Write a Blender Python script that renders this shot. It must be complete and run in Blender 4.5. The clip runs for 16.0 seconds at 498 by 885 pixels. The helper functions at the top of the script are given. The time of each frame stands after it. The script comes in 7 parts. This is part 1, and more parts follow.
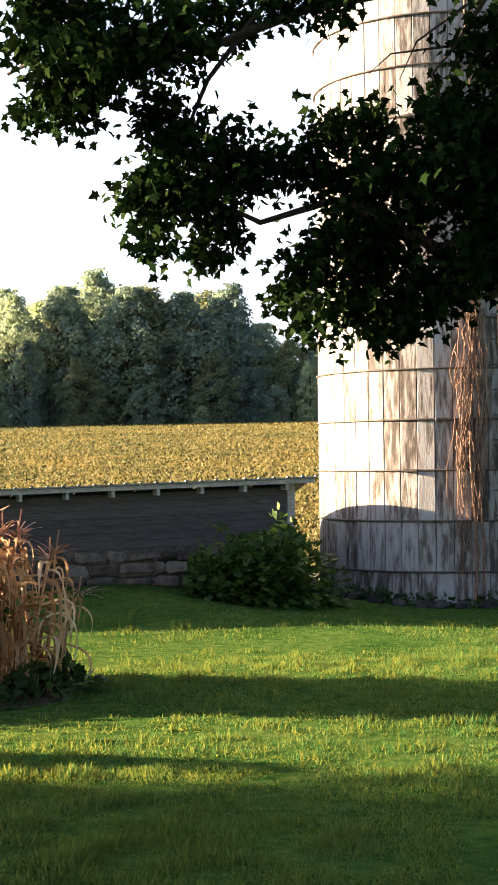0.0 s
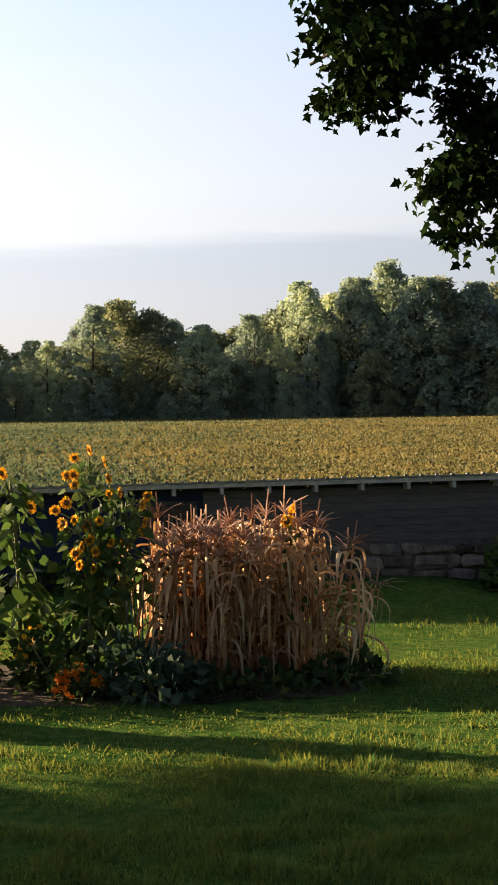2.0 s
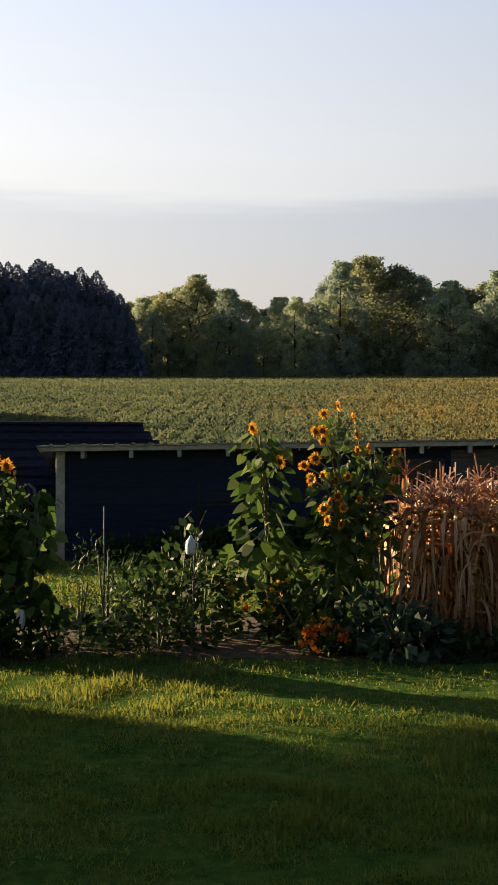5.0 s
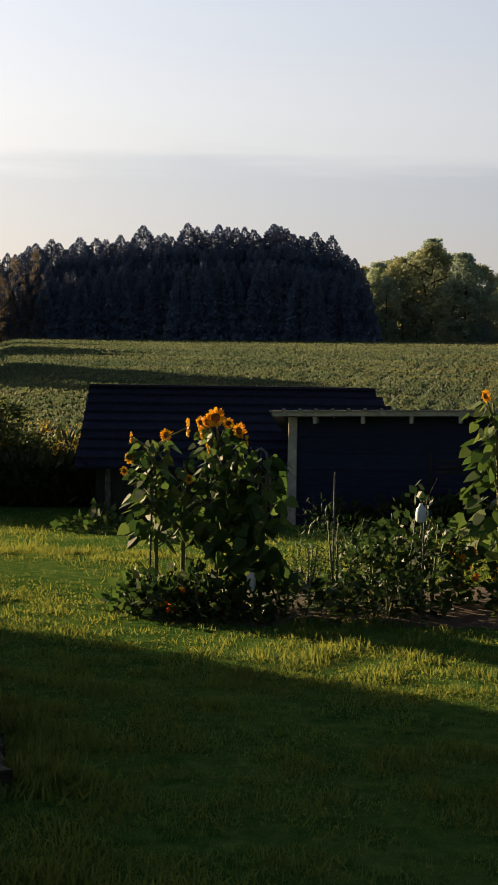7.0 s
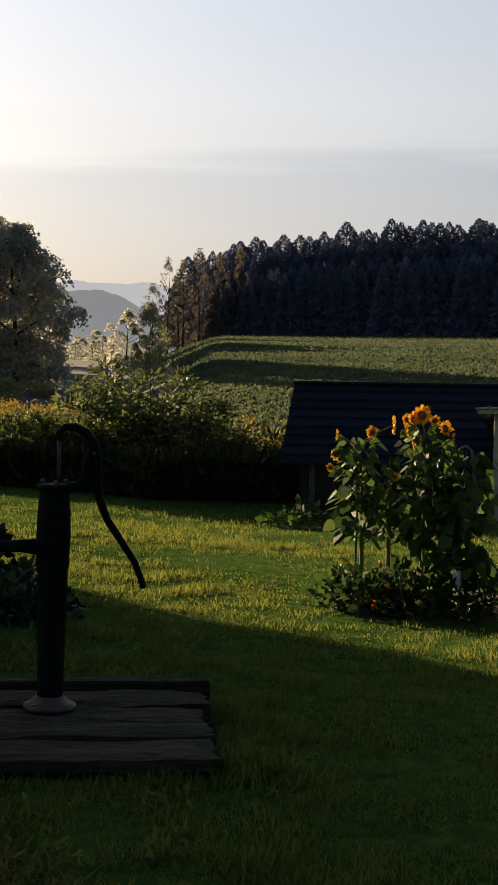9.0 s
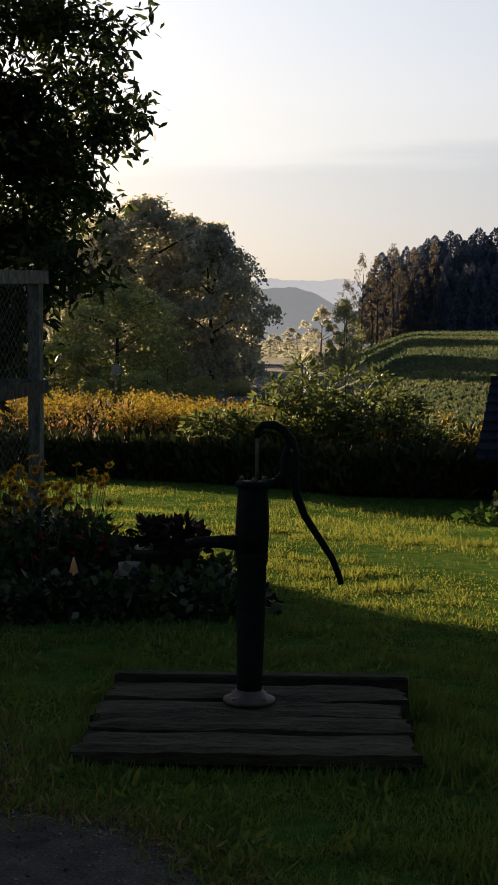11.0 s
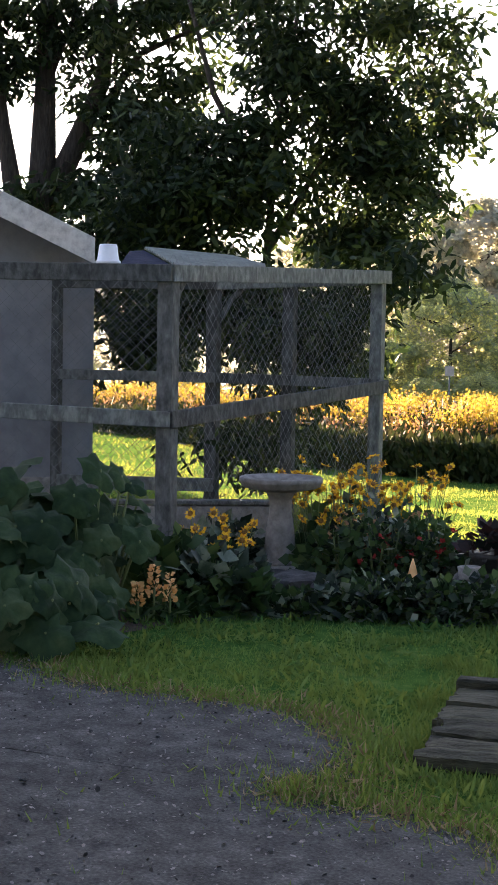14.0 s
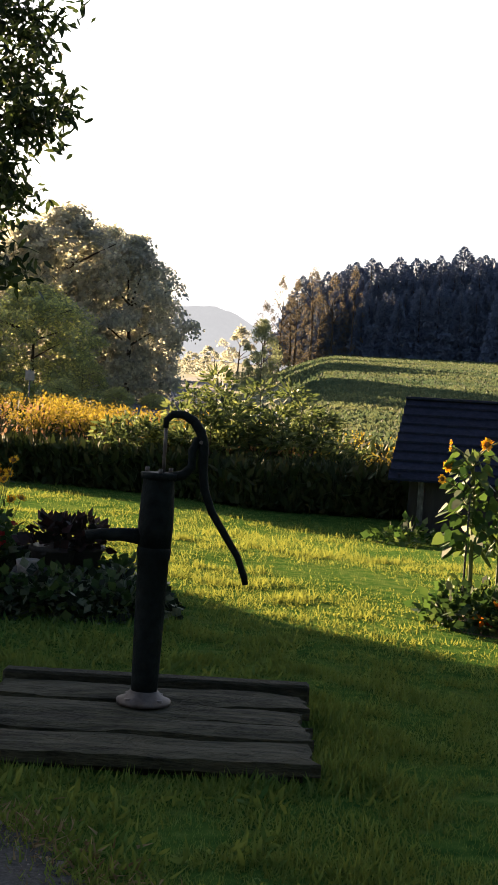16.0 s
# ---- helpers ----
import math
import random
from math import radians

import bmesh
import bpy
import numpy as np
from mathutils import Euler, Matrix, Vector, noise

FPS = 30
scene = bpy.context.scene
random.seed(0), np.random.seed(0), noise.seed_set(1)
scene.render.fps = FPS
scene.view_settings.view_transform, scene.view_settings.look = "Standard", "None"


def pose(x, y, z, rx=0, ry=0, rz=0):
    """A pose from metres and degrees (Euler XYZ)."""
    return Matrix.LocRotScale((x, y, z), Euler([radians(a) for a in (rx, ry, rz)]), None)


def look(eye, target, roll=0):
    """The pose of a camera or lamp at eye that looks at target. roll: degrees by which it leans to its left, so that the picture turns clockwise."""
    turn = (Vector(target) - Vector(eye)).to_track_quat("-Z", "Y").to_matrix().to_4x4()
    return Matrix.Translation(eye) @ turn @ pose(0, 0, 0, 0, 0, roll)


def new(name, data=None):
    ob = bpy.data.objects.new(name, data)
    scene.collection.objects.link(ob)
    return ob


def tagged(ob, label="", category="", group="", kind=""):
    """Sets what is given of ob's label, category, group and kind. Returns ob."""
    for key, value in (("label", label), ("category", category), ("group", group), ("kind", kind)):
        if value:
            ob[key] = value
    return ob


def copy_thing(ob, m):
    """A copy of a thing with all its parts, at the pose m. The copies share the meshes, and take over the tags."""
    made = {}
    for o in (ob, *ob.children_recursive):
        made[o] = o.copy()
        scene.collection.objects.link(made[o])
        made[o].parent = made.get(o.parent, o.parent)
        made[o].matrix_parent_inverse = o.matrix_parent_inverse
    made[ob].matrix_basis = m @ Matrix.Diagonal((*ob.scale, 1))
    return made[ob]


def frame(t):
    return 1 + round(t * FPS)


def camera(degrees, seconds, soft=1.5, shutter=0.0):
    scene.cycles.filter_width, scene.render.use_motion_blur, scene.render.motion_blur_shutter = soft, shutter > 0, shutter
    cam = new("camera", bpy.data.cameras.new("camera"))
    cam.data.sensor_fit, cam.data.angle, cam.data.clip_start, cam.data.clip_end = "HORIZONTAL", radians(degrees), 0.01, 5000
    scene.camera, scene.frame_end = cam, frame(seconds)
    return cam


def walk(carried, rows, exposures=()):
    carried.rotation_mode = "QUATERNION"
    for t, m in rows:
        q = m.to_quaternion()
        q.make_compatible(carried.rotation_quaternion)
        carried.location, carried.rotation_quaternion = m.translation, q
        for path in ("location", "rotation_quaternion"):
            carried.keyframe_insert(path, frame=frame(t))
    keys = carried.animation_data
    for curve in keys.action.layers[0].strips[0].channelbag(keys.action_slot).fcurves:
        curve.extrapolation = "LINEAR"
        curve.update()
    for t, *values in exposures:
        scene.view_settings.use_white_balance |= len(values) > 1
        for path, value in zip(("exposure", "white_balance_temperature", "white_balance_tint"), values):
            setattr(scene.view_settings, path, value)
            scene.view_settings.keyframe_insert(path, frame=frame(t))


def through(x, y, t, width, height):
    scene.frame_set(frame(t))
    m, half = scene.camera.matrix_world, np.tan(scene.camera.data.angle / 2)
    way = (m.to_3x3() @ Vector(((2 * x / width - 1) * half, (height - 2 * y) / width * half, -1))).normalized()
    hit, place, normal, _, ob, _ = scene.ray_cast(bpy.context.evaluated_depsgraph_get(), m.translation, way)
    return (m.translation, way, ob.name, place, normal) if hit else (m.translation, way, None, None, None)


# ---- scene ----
# ---------- camera ----------
cam = camera(19.39, 16.0, soft=1.6)
EYE = (0.0, 0.0, 1.55)


def held(yaw, pitch, roll, shift=(0, 0, 0)):
    """The hand-held camera: yaw counted to the left from +y, pitch up, roll to its left."""
    return pose(EYE[0] + shift[0], EYE[1] + shift[1], EYE[2] + shift[2], 90 + pitch, 0, yaw) @ pose(0, 0, 0, 0, 0, roll)


PATH = [
    (0, held(0.05, 0.63, -0.67, (0.035, 0.026, 0.003))),
    (0.5, held(3.28, 0.70, -0.63, (0.009, 0.072, 0.007))),
    (1, held(6.09, 0.69, -0.57, (-0.011, 0.090, 0.000))),
    (1.5, held(9.04, 0.56, -0.42, (-0.020, 0.105, -0.001))),
    (2, held(11.47, 0.38, -0.24, (-0.032, 0.111, -0.002))),
    (2.5, held(12.53, 0.11, -0.00, (-0.044, 0.142, 0.012))),
    (3, held(13.22, -0.16, 0.18, (-0.047, 0.138, 0.007))),
    (3.5, held(13.95, -0.43, 0.29, (-0.055, 0.142, 0.005))),
    (4, held(14.65, -0.62, 0.36, (-0.062, 0.149, -0.001))),
    (4.5, held(16.71, -0.77, 0.37, (-0.068, 0.151, -0.002))),
    (5, held(21.10, -1.34, 0.43, (-0.070, 0.143, -0.004))),
    (5.2, held(22.29, -1.62, 0.47, (-0.074, 0.140, -0.005))),
    (7.3, held(30.97, -2.88, 0.93, (-0.059, 0.151, 0.008))),
    (7.5, held(31.41, -2.91, 0.93, (-0.059, 0.151, 0.006))),
    (8, held(33.46, -3.01, 0.99, (-0.058, 0.145, 0.005))),
    (8.5, held(36.05, -3.10, 1.02, (-0.057, 0.110, 0.006))),
    (9, held(38.15, -3.09, 0.88, (-0.050, 0.079, 0.016))),
    (9.2, held(38.97, -3.12, 0.93, (-0.052, 0.077, 0.015))),
    (11.3, held(46.42, -3.26, 0.31, (-0.036, 0.038, 0.020))),
    (11.5, held(46.82, -3.23, 0.52, (-0.045, 0.031, 0.018))),
    (12, held(49.74, -3.25, 0.80, (-0.049, 0.024, 0.019))),
    (12.5, held(53.19, -3.30, 0.91, (-0.051, 0.011, 0.027))),
    (13, held(55.64, -3.42, 1.05, (-0.085, 0.011, 0.017))),
    (13.5, held(56.76, -3.50, 1.03, (-0.108, 0.010, 0.022))),
    (14, held(58.68, -3.41, 1.02, (-0.142, 0.006, 0.019))),
    (14.5, held(59.06, -3.24, 1.06, (-0.168, 0.014, 0.014))),
    (15, held(57.54, -3.08, 1.21, (-0.185, 0.037, -0.004))),
    (15.5, held(54.67, -3.04, 1.41, (-0.205, 0.110, -0.045))),
    (15.6, held(52.30, -2.95, 1.70, (-0.206, 0.131, -0.055))),
    (15.7, held(50.10, -2.85, 2.01, (-0.207, 0.155, -0.067))),
    (15.8, held(47.60, -2.74, 2.39, (-0.208, 0.184, -0.080))),
    (15.9, held(45.10, -2.61, 2.82, (-0.209, 0.217, -0.096))),
    (16, held(42.39, -2.46, 3.29, (-0.211, 0.252, -0.113))),
]
walk(cam, PATH, exposures=[(0.0, 3.05, 6150, 10), (0.5, 2.6, 6150, 10), (1.0, 2.25, 6200, 10), (2.0, 2.05, 6350, 10), (4.0, 1.82, 6550, 10), (5.2, 1.68, 6500, 10), (7.4, 1.36, 6400, 10), (9.0, 1.25, 6300, 10),
                           (11.6, 1.3, 6300, 10), (12.5, 1.72, 6250, 10), (13.0, 2.75, 6250, 14), (13.5, 3.27, 6200, 17), (14.0, 3.97, 6150, 18), (15.0, 4.28, 6150, 18), (15.5, 3.88, 6200, 16), (16.0, 2.65, 6400, 11)])

# ---------- sky and sun ----------
SUN_AZ, SUN_EL = 80.0, 13.0     # degrees to the left of +y, and above the horizon
world = bpy.data.worlds.new("sky")
scene.world = world
world.use_nodes = True
wn, wl = world.node_tree.nodes, world.node_tree.links
wn.clear()
sky = wn.new("ShaderNodeTexSky")
sky.sky_type, sky.sun_disc = "NISHITA", False
sky.sun_elevation, sky.sun_rotation = radians(SUN_EL + 6), radians(-SUN_AZ)
sky.air_density, sky.dust_density, sky.ozone_density = 1.0, 3.0, 1.0
wtc = wn.new("ShaderNodeTexCoord")
sep = wn.new("ShaderNodeSeparateXYZ")
wl.new(wtc.outputs["Generated"], sep.inputs[0])
ramp = wn.new("ShaderNodeValToRGB")      # hazy morning sky by height, with a low bank of thin cloud
wobble = wn.new("ShaderNodeTexNoise")
wobble.inputs["Scale"].default_value, wobble.inputs["Detail"].default_value = 2.2, 5.0
wmap = wn.new("ShaderNodeMapping")
wmap.inputs["Scale"].default_value = (1.0, 1.0, 11.0)
wl.new(wtc.outputs["Generated"], wmap.inputs["Vector"])
wl.new(wmap.outputs[0], wobble.inputs["Vector"])
madd = wn.new("ShaderNodeMath")
madd.operation = "MULTIPLY_ADD"
madd.inputs[1].default_value, madd.inputs[2].default_value = 0.075, -0.0375
wl.new(wobble.outputs[0], madd.inputs[0])
mz = wn.new("ShaderNodeMath")
mz.operation = "ADD"
wl.new(sep.outputs["Z"], mz.inputs[0])
wl.new(madd.outputs[0], mz.inputs[1])
wl.new(mz.outputs[0], ramp.inputs[0])
els = ramp.color_ramp.elements
els[0].position, els[0].color = 0.0, (0.62, 0.55, 0.53, 1)
els[1].position, els[1].color = 1.0, (0.05, 0.066, 0.105, 1)
for p, c in ((0.075, (0.65, 0.605, 0.63, 1)), (0.128, (0.61, 0.60, 0.66, 1)), (0.139, (0.87, 0.825, 0.82, 1)), (0.18, (0.90, 0.865, 0.87, 1)), (0.30, (0.75, 0.82, 0.96, 1)), (0.42, (0.22, 0.28, 0.40, 1)), (0.65, (0.075, 0.10, 0.155, 1))):
    e = els.new(p)
    e.color = c
# the haze is brighter towards the sun
toward = wn.new("ShaderNodeVectorMath")
toward.operation = "DOT_PRODUCT"
toward.inputs[1].default_value = (-math.sin(radians(SUN_AZ)), math.cos(radians(SUN_AZ)), 0.0)
wl.new(wtc.outputs["Generated"], toward.inputs[0])
glow = wn.new("ShaderNodeMath")
glow.operation = "MULTIPLY_ADD"
glow.inputs[1].default_value, glow.inputs[2].default_value = 0.152, 0.129
wl.new(toward.outputs["Value"], glow.inputs[0])
haze = wn.new("ShaderNodeBackground")
wl.new(glow.outputs[0], haze.inputs["Strength"])
wl.new(ramp.outputs[0], haze.inputs["Color"])
nis = wn.new("ShaderNodeBackground")
nis.inputs["Strength"].default_value = 0.02
wl.new(sky.outputs[0], nis.inputs["Color"])
both = wn.new("ShaderNodeAddShader")
wl.new(haze.outputs[0], both.inputs[0])
wl.new(nis.outputs[0], both.inputs[1])
wout = wn.new("ShaderNodeOutputWorld")
wl.new(both.outputs[0], wout.inputs[0])

sun = new("sun", bpy.data.lights.new("sun", "SUN"))
sun.data.energy, sun.data.angle, sun.data.color = 5.0, radians(0.6), (1.0, 0.71, 0.41)
TO_SUN = Vector((-math.sin(radians(SUN_AZ)) * math.cos(radians(SUN_EL)), math.cos(radians(SUN_AZ)) * math.cos(radians(SUN_EL)), math.sin(radians(SUN_EL))))
sun.matrix_world = look(TO_SUN * 50, (0, 0, 0))


# ---------- materials ----------
def material(name, stops, scale=8.0, rough=0.8, bump=0.0, bump_scale=None, metal=0.0, translucent=0.0, stretch=(1, 1, 1), detail=6.0,
             island=0.0, obj_random=0.0, spec=0.3, big=0.0, through=None):
    """A Principled material: a noise ramp over stops, a second larger noise, bump, and light passing through thin leaves."""
    m = bpy.data.materials.new(name)
    m.use_nodes = True
    n, l = m.node_tree.nodes, m.node_tree.links
    bsdf = n["Principled BSDF"]
    tc = n.new("ShaderNodeTexCoord")
    mp = n.new("ShaderNodeMapping")
    mp.inputs["Scale"].default_value = stretch
    if obj_random:      # alike pieces don't share one pattern
        own = n.new("ShaderNodeMath")
        own.operation = "MULTIPLY"
        own.inputs[1].default_value = 37.0
        l.new(n.new("ShaderNodeObjectInfo").outputs["Random"], own.inputs[0])
        shifted = n.new("ShaderNodeVectorMath")
        shifted.operation = "ADD"
        l.new(tc.outputs["Object"], shifted.inputs[0])
        l.new(own.outputs[0], shifted.inputs[1])
        l.new(shifted.outputs[0], mp.inputs["Vector"])
    else:
        l.new(tc.outputs["Object"], mp.inputs["Vector"])
    tex = n.new("ShaderNodeTexNoise")
    tex.inputs["Scale"].default_value, tex.inputs["Detail"].default_value, tex.inputs["Roughness"].default_value = scale, detail, 0.62
    l.new(mp.outputs[0], tex.inputs["Vector"])
    fac = tex.outputs[0]
    if island or obj_random:
        src = n.new("ShaderNodeNewGeometry").outputs["Random Per Island"] if island else n.new("ShaderNodeObjectInfo").outputs["Random"]
        mx = n.new("ShaderNodeMath")
        mx.operation = "MULTIPLY_ADD"
        mx.inputs[1].default_value, mx.inputs[2].default_value = island or obj_random, -(island or obj_random) / 2
        l.new(src, mx.inputs[0])
        ad = n.new("ShaderNodeMath")
        ad.operation = "ADD"
        l.new(fac, ad.inputs[0])
        l.new(mx.outputs[0], ad.inputs[1])
        fac = ad.outputs[0]
    if big:
        t2 = n.new("ShaderNodeTexNoise")
        t2.inputs["Scale"].default_value, t2.inputs["Detail"].default_value = scale * 0.11, 3.0
        l.new(tc.outputs["Object"], t2.inputs["Vector"])
        mx = n.new("ShaderNodeMath")
        mx.operation = "MULTIPLY_ADD"
        mx.inputs[1].default_value, mx.inputs[2].default_value = big, -big / 2
        l.new(t2.outputs[0], mx.inputs[0])
        ad = n.new("ShaderNodeMath")
        ad.operation = "ADD"
        l.new(fac, ad.inputs[0])
        l.new(mx.outputs[0], ad.inputs[1])
        fac = ad.outputs[0]
    cr = n.new("ShaderNodeValToRGB")
    e = cr.color_ramp.elements
    e[0].position, e[0].color = stops[0][0], (*stops[0][1], 1)
    e[1].position, e[1].color = stops[-1][0], (*stops[-1][1], 1)
    for p, c in stops[1:-1]:
        e.new(p).color = (*c, 1)
    l.new(fac, cr.inputs[0])
    l.new(cr.outputs[0], bsdf.inputs["Base Color"])
    bsdf.inputs["Roughness"].default_value, bsdf.inputs["Metallic"].default_value = rough, metal
    bsdf.inputs["Specular IOR Level"].default_value = spec
    if bump:
        bt = n.new("ShaderNodeTexNoise")
        bt.inputs["Scale"].default_value, bt.inputs["Detail"].default_value = bump_scale or scale * 2, 5.0
        l.new(mp.outputs[0], bt.inputs["Vector"])
        bn = n.new("ShaderNodeBump")
        bn.inputs["Strength"].default_value, bn.inputs["Distance"].default_value = bump, 0.02
        l.new(bt.outputs[0], bn.inputs["Height"])
        l.new(bn.outputs[0], bsdf.inputs["Normal"])
    if translucent:
        tr = n.new("ShaderNodeBsdfTranslucent")
        if through:
            tr.inputs["Color"].default_value = (*through, 1)
        else:
            l.new(cr.outputs[0], tr.inputs["Color"])
        mix = n.new("ShaderNodeMixShader")
        mix.inputs[0].default_value = translucent
        l.new(bsdf.outputs[0], mix.inputs[1])
        l.new(tr.outputs[0], mix.inputs[2])
        l.new(mix.outputs[0], n["Material Output"].inputs["Surface"])
    return m


M_LAWN = material("lawn", [(0.3, (0.024, 0.062, 0.0144)), (0.5, (0.05, 0.104, 0.0216)), (0.7, (0.1, 0.14, 0.036))], 9, 1.0, 0.5, 60, big=0.5, spec=0.0)
M_BLADE = material("grass_blade", [(0.25, (0.017, 0.08056, 0.024)), (0.5, (0.0374, 0.1357, 0.0384)), (0.8, (0.1062, 0.2067, 0.072))], 1.6, 0.9, island=0.5, translucent=0.45, through=(0.222, 0.240, 0.042), spec=0.03, big=0.5)
# yellower leaf for the right part of the field
M_CROP_YELLOWER = material("yellower_crop_leaf", [(0.25, (0.085, 0.092, 0.036)), (0.5, (0.15, 0.135, 0.048)), (0.75, (0.215, 0.170, 0.058))], 0.20, 0.8, island=0.25, translucent=0.4, big=0.6)
M_FIELD = material("field_cover", [(0.3, (0.045, 0.060, 0.026)), (0.7, (0.090, 0.098, 0.040))], 0.8, 0.95, big=0.4)
# greyed leaf: tree shade over the field's left is put into it
M_CROP = material("crop_leaf", [(0.25, (0.05148, 0.0855, 0.0462)), (0.5, (0.08736, 0.1159, 0.0572)), (0.75, (0.1482, 0.1615, 0.0715))], 0.20, 0.8, island=0.25, translucent=0.4, big=0.6)
M_SOIL = material("bed_soil", [(0.3, (0.035, 0.024, 0.015)), (0.7, (0.10, 0.07, 0.042))], 14, 0.95, 0.8, 40)
M_OLDSHEET = material("dull_green_sheet", [(0.3, (0.11, 0.125, 0.11)), (0.7, (0.21, 0.23, 0.205))], 6, 0.7, 0.1)
M_STRAW = material("dead_grass", [(0.3, (0.13, 0.095, 0.05)), (0.7, (0.30, 0.24, 0.14))], 5, 0.9, island=0.6, translucent=0.3, spec=0.02)
M_TASSEL = material("corn_tassel", [(0.3, (0.34, 0.20, 0.14)), (0.7, (0.56, 0.38, 0.29))], 5, 0.8, island=0.4, translucent=0.3)
M_GLASS = material("dim_window_glass", [(0.3, (0.012, 0.014, 0.018)), (0.7, (0.03, 0.033, 0.04))], 3, 0.15, spec=0.6)
M_DRIVE = material("driveway", [(0.30, (0.0306, 0.03022, 0.02855)), (0.48, (0.054, 0.05361, 0.05118)), (0.64, (0.07919, 0.07896, 0.0748)), (0.82, (0.135, 0.1346, 0.124))], 70, 0.95, 0.4, 90, big=0.8, detail=12, spec=0.1)
M_GRIT = material("drive_grit", [(0.3, (0.034, 0.033, 0.032)), (0.5, (0.0465, 0.04371, 0.0424)), (0.75, (0.186, 0.1721, 0.1627))], 30, 0.9, island=0.9)
M_STAVE = material("stave_paint", [(0.33, (0.0714, 0.06048, 0.05742)), (0.44, (0.1764, 0.1554, 0.1496)), (0.51, (0.3192, 0.2982, 0.3001)), (0.60, (0.4032, 0.3948, 0.4133)), (0.8, (0.4536, 0.4536, 0.4872))], 5.0, 0.75, 0.35, 30, stretch=(3.2, 3.2, 0.5), obj_random=0.2)
M_STEEL = material("old_steel", [(0.3, (0.06, 0.05, 0.045)), (0.7, (0.17, 0.15, 0.14))], 12, 0.6, 0.2, metal=0.4)
M_SHEDWALL = material("weathered_boarding", [(0.3, (0.078, 0.071, 0.074)), (0.7, (0.145, 0.130, 0.128))], 5, 0.85, 0.3, 40, stretch=(1, 1, 6), obj_random=0.15)
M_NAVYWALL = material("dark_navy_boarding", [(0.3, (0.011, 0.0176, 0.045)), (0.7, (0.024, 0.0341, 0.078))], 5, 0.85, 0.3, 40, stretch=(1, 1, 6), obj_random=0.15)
M_TRIM = material("pale_trim", [(0.3, (0.34, 0.31, 0.29)), (0.6, (0.58, 0.55, 0.51))], 12, 0.7, 0.2)
M_TIN = material("tin_roof", [(0.3, (0.22, 0.22, 0.23)), (0.7, (0.40, 0.40, 0.41))], 6, 0.45, 0.2, metal=0.7)
M_STONE = material("fieldstone", [(0.25, (0.055, 0.046, 0.040)), (0.5, (0.14, 0.115, 0.098)), (0.75, (0.26, 0.22, 0.19))], 7, 0.9, 0.7, 25, obj_random=0.5)
M_MORTAR = material("old_mortar", [(0.3, (0.06, 0.052, 0.045)), (0.7, (0.14, 0.125, 0.11))], 16, 0.95, 0.5)
M_DARKROOF = material("dark_shingle", [(0.3, (0.012, 0.016, 0.0304)), (0.7, (0.0255, 0.032, 0.0589))], 12, 0.95, 0.4, obj_random=0.3, spec=0.08)
M_DARKWOOD = material("dark_boarding", [(0.3, (0.025, 0.023, 0.024)), (0.7, (0.055, 0.05, 0.048))], 9, 0.9, 0.3, stretch=(1, 1, 0.2))
M_GREYWOOD = material("grey_lumber", [(0.28, (0.03291, 0.03373, 0.03235)), (0.46, (0.07772, 0.07937, 0.07484)), (0.62, (0.1235, 0.1289, 0.1201)), (0.8, (0.2195, 0.2331, 0.2125))], 13, 0.85, 0.5, 60, stretch=(1.4, 1.4, 0.7), obj_random=0.3)
M_PLANK = material("platform_plank", [(0.28, (0.007667, 0.00884, 0.004795)), (0.5, (0.0223, 0.02312, 0.01332)), (0.75, (0.0697, 0.068, 0.04262))], 9, 0.95, 0.8, 40, stretch=(0.8, 4, 4), obj_random=0.4, big=0.5)
M_IRON = material("cast_iron", [(0.3, (0.0049, 0.007, 0.007)), (0.7, (0.014, 0.0189, 0.0189))], 16, 0.65, 0.3, 60, spec=0.06)
M_STUCCO = material("painted_block_wall", [(0.3, (0.13, 0.13, 0.1404)), (0.7, (0.1977, 0.1977, 0.2029))], 4, 0.85, 0.3, 40, big=0.5)
M_CONCRETE = material("weathered_concrete", [(0.3, (0.14, 0.125, 0.11)), (0.7, (0.30, 0.28, 0.255))], 14, 0.85, 0.4, 60)
M_BARK = material("bark", [(0.3, (0.028, 0.021, 0.016)), (0.7, (0.085, 0.068, 0.052))], 10, 0.9, 0.8, 20, stretch=(3, 3, 0.6))
# near-black leaf: the shade on the hanging bough is in the colour
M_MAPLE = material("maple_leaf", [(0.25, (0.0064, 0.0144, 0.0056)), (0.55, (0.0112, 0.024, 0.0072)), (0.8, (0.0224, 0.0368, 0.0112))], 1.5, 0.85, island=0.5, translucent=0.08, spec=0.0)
M_WALNUT = material("yard_leaf", [(0.25, (0.014, 0.026, 0.010)), (0.55, (0.030, 0.049, 0.015)), (0.8, (0.080, 0.105, 0.028))], 1.5, 0.55, island=0.5, translucent=0.4)
# leaf colours of the far woods are lightened to stand in for haze
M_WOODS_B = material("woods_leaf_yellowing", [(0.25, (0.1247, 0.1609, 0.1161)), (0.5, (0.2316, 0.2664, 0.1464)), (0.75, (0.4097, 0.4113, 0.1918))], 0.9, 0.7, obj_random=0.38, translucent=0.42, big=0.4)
# vine leaf made paler than its own green, for the haze
M_VINELEAF = material("hazed_vine_leaf", [(0.25, (0.2962, 0.3213, 0.1818)), (0.55, (0.4444, 0.4821, 0.2149)), (0.8, (0.8147, 0.7856, 0.2811))], 0.5, 0.8, island=0.6, translucent=0.6, big=0.5)
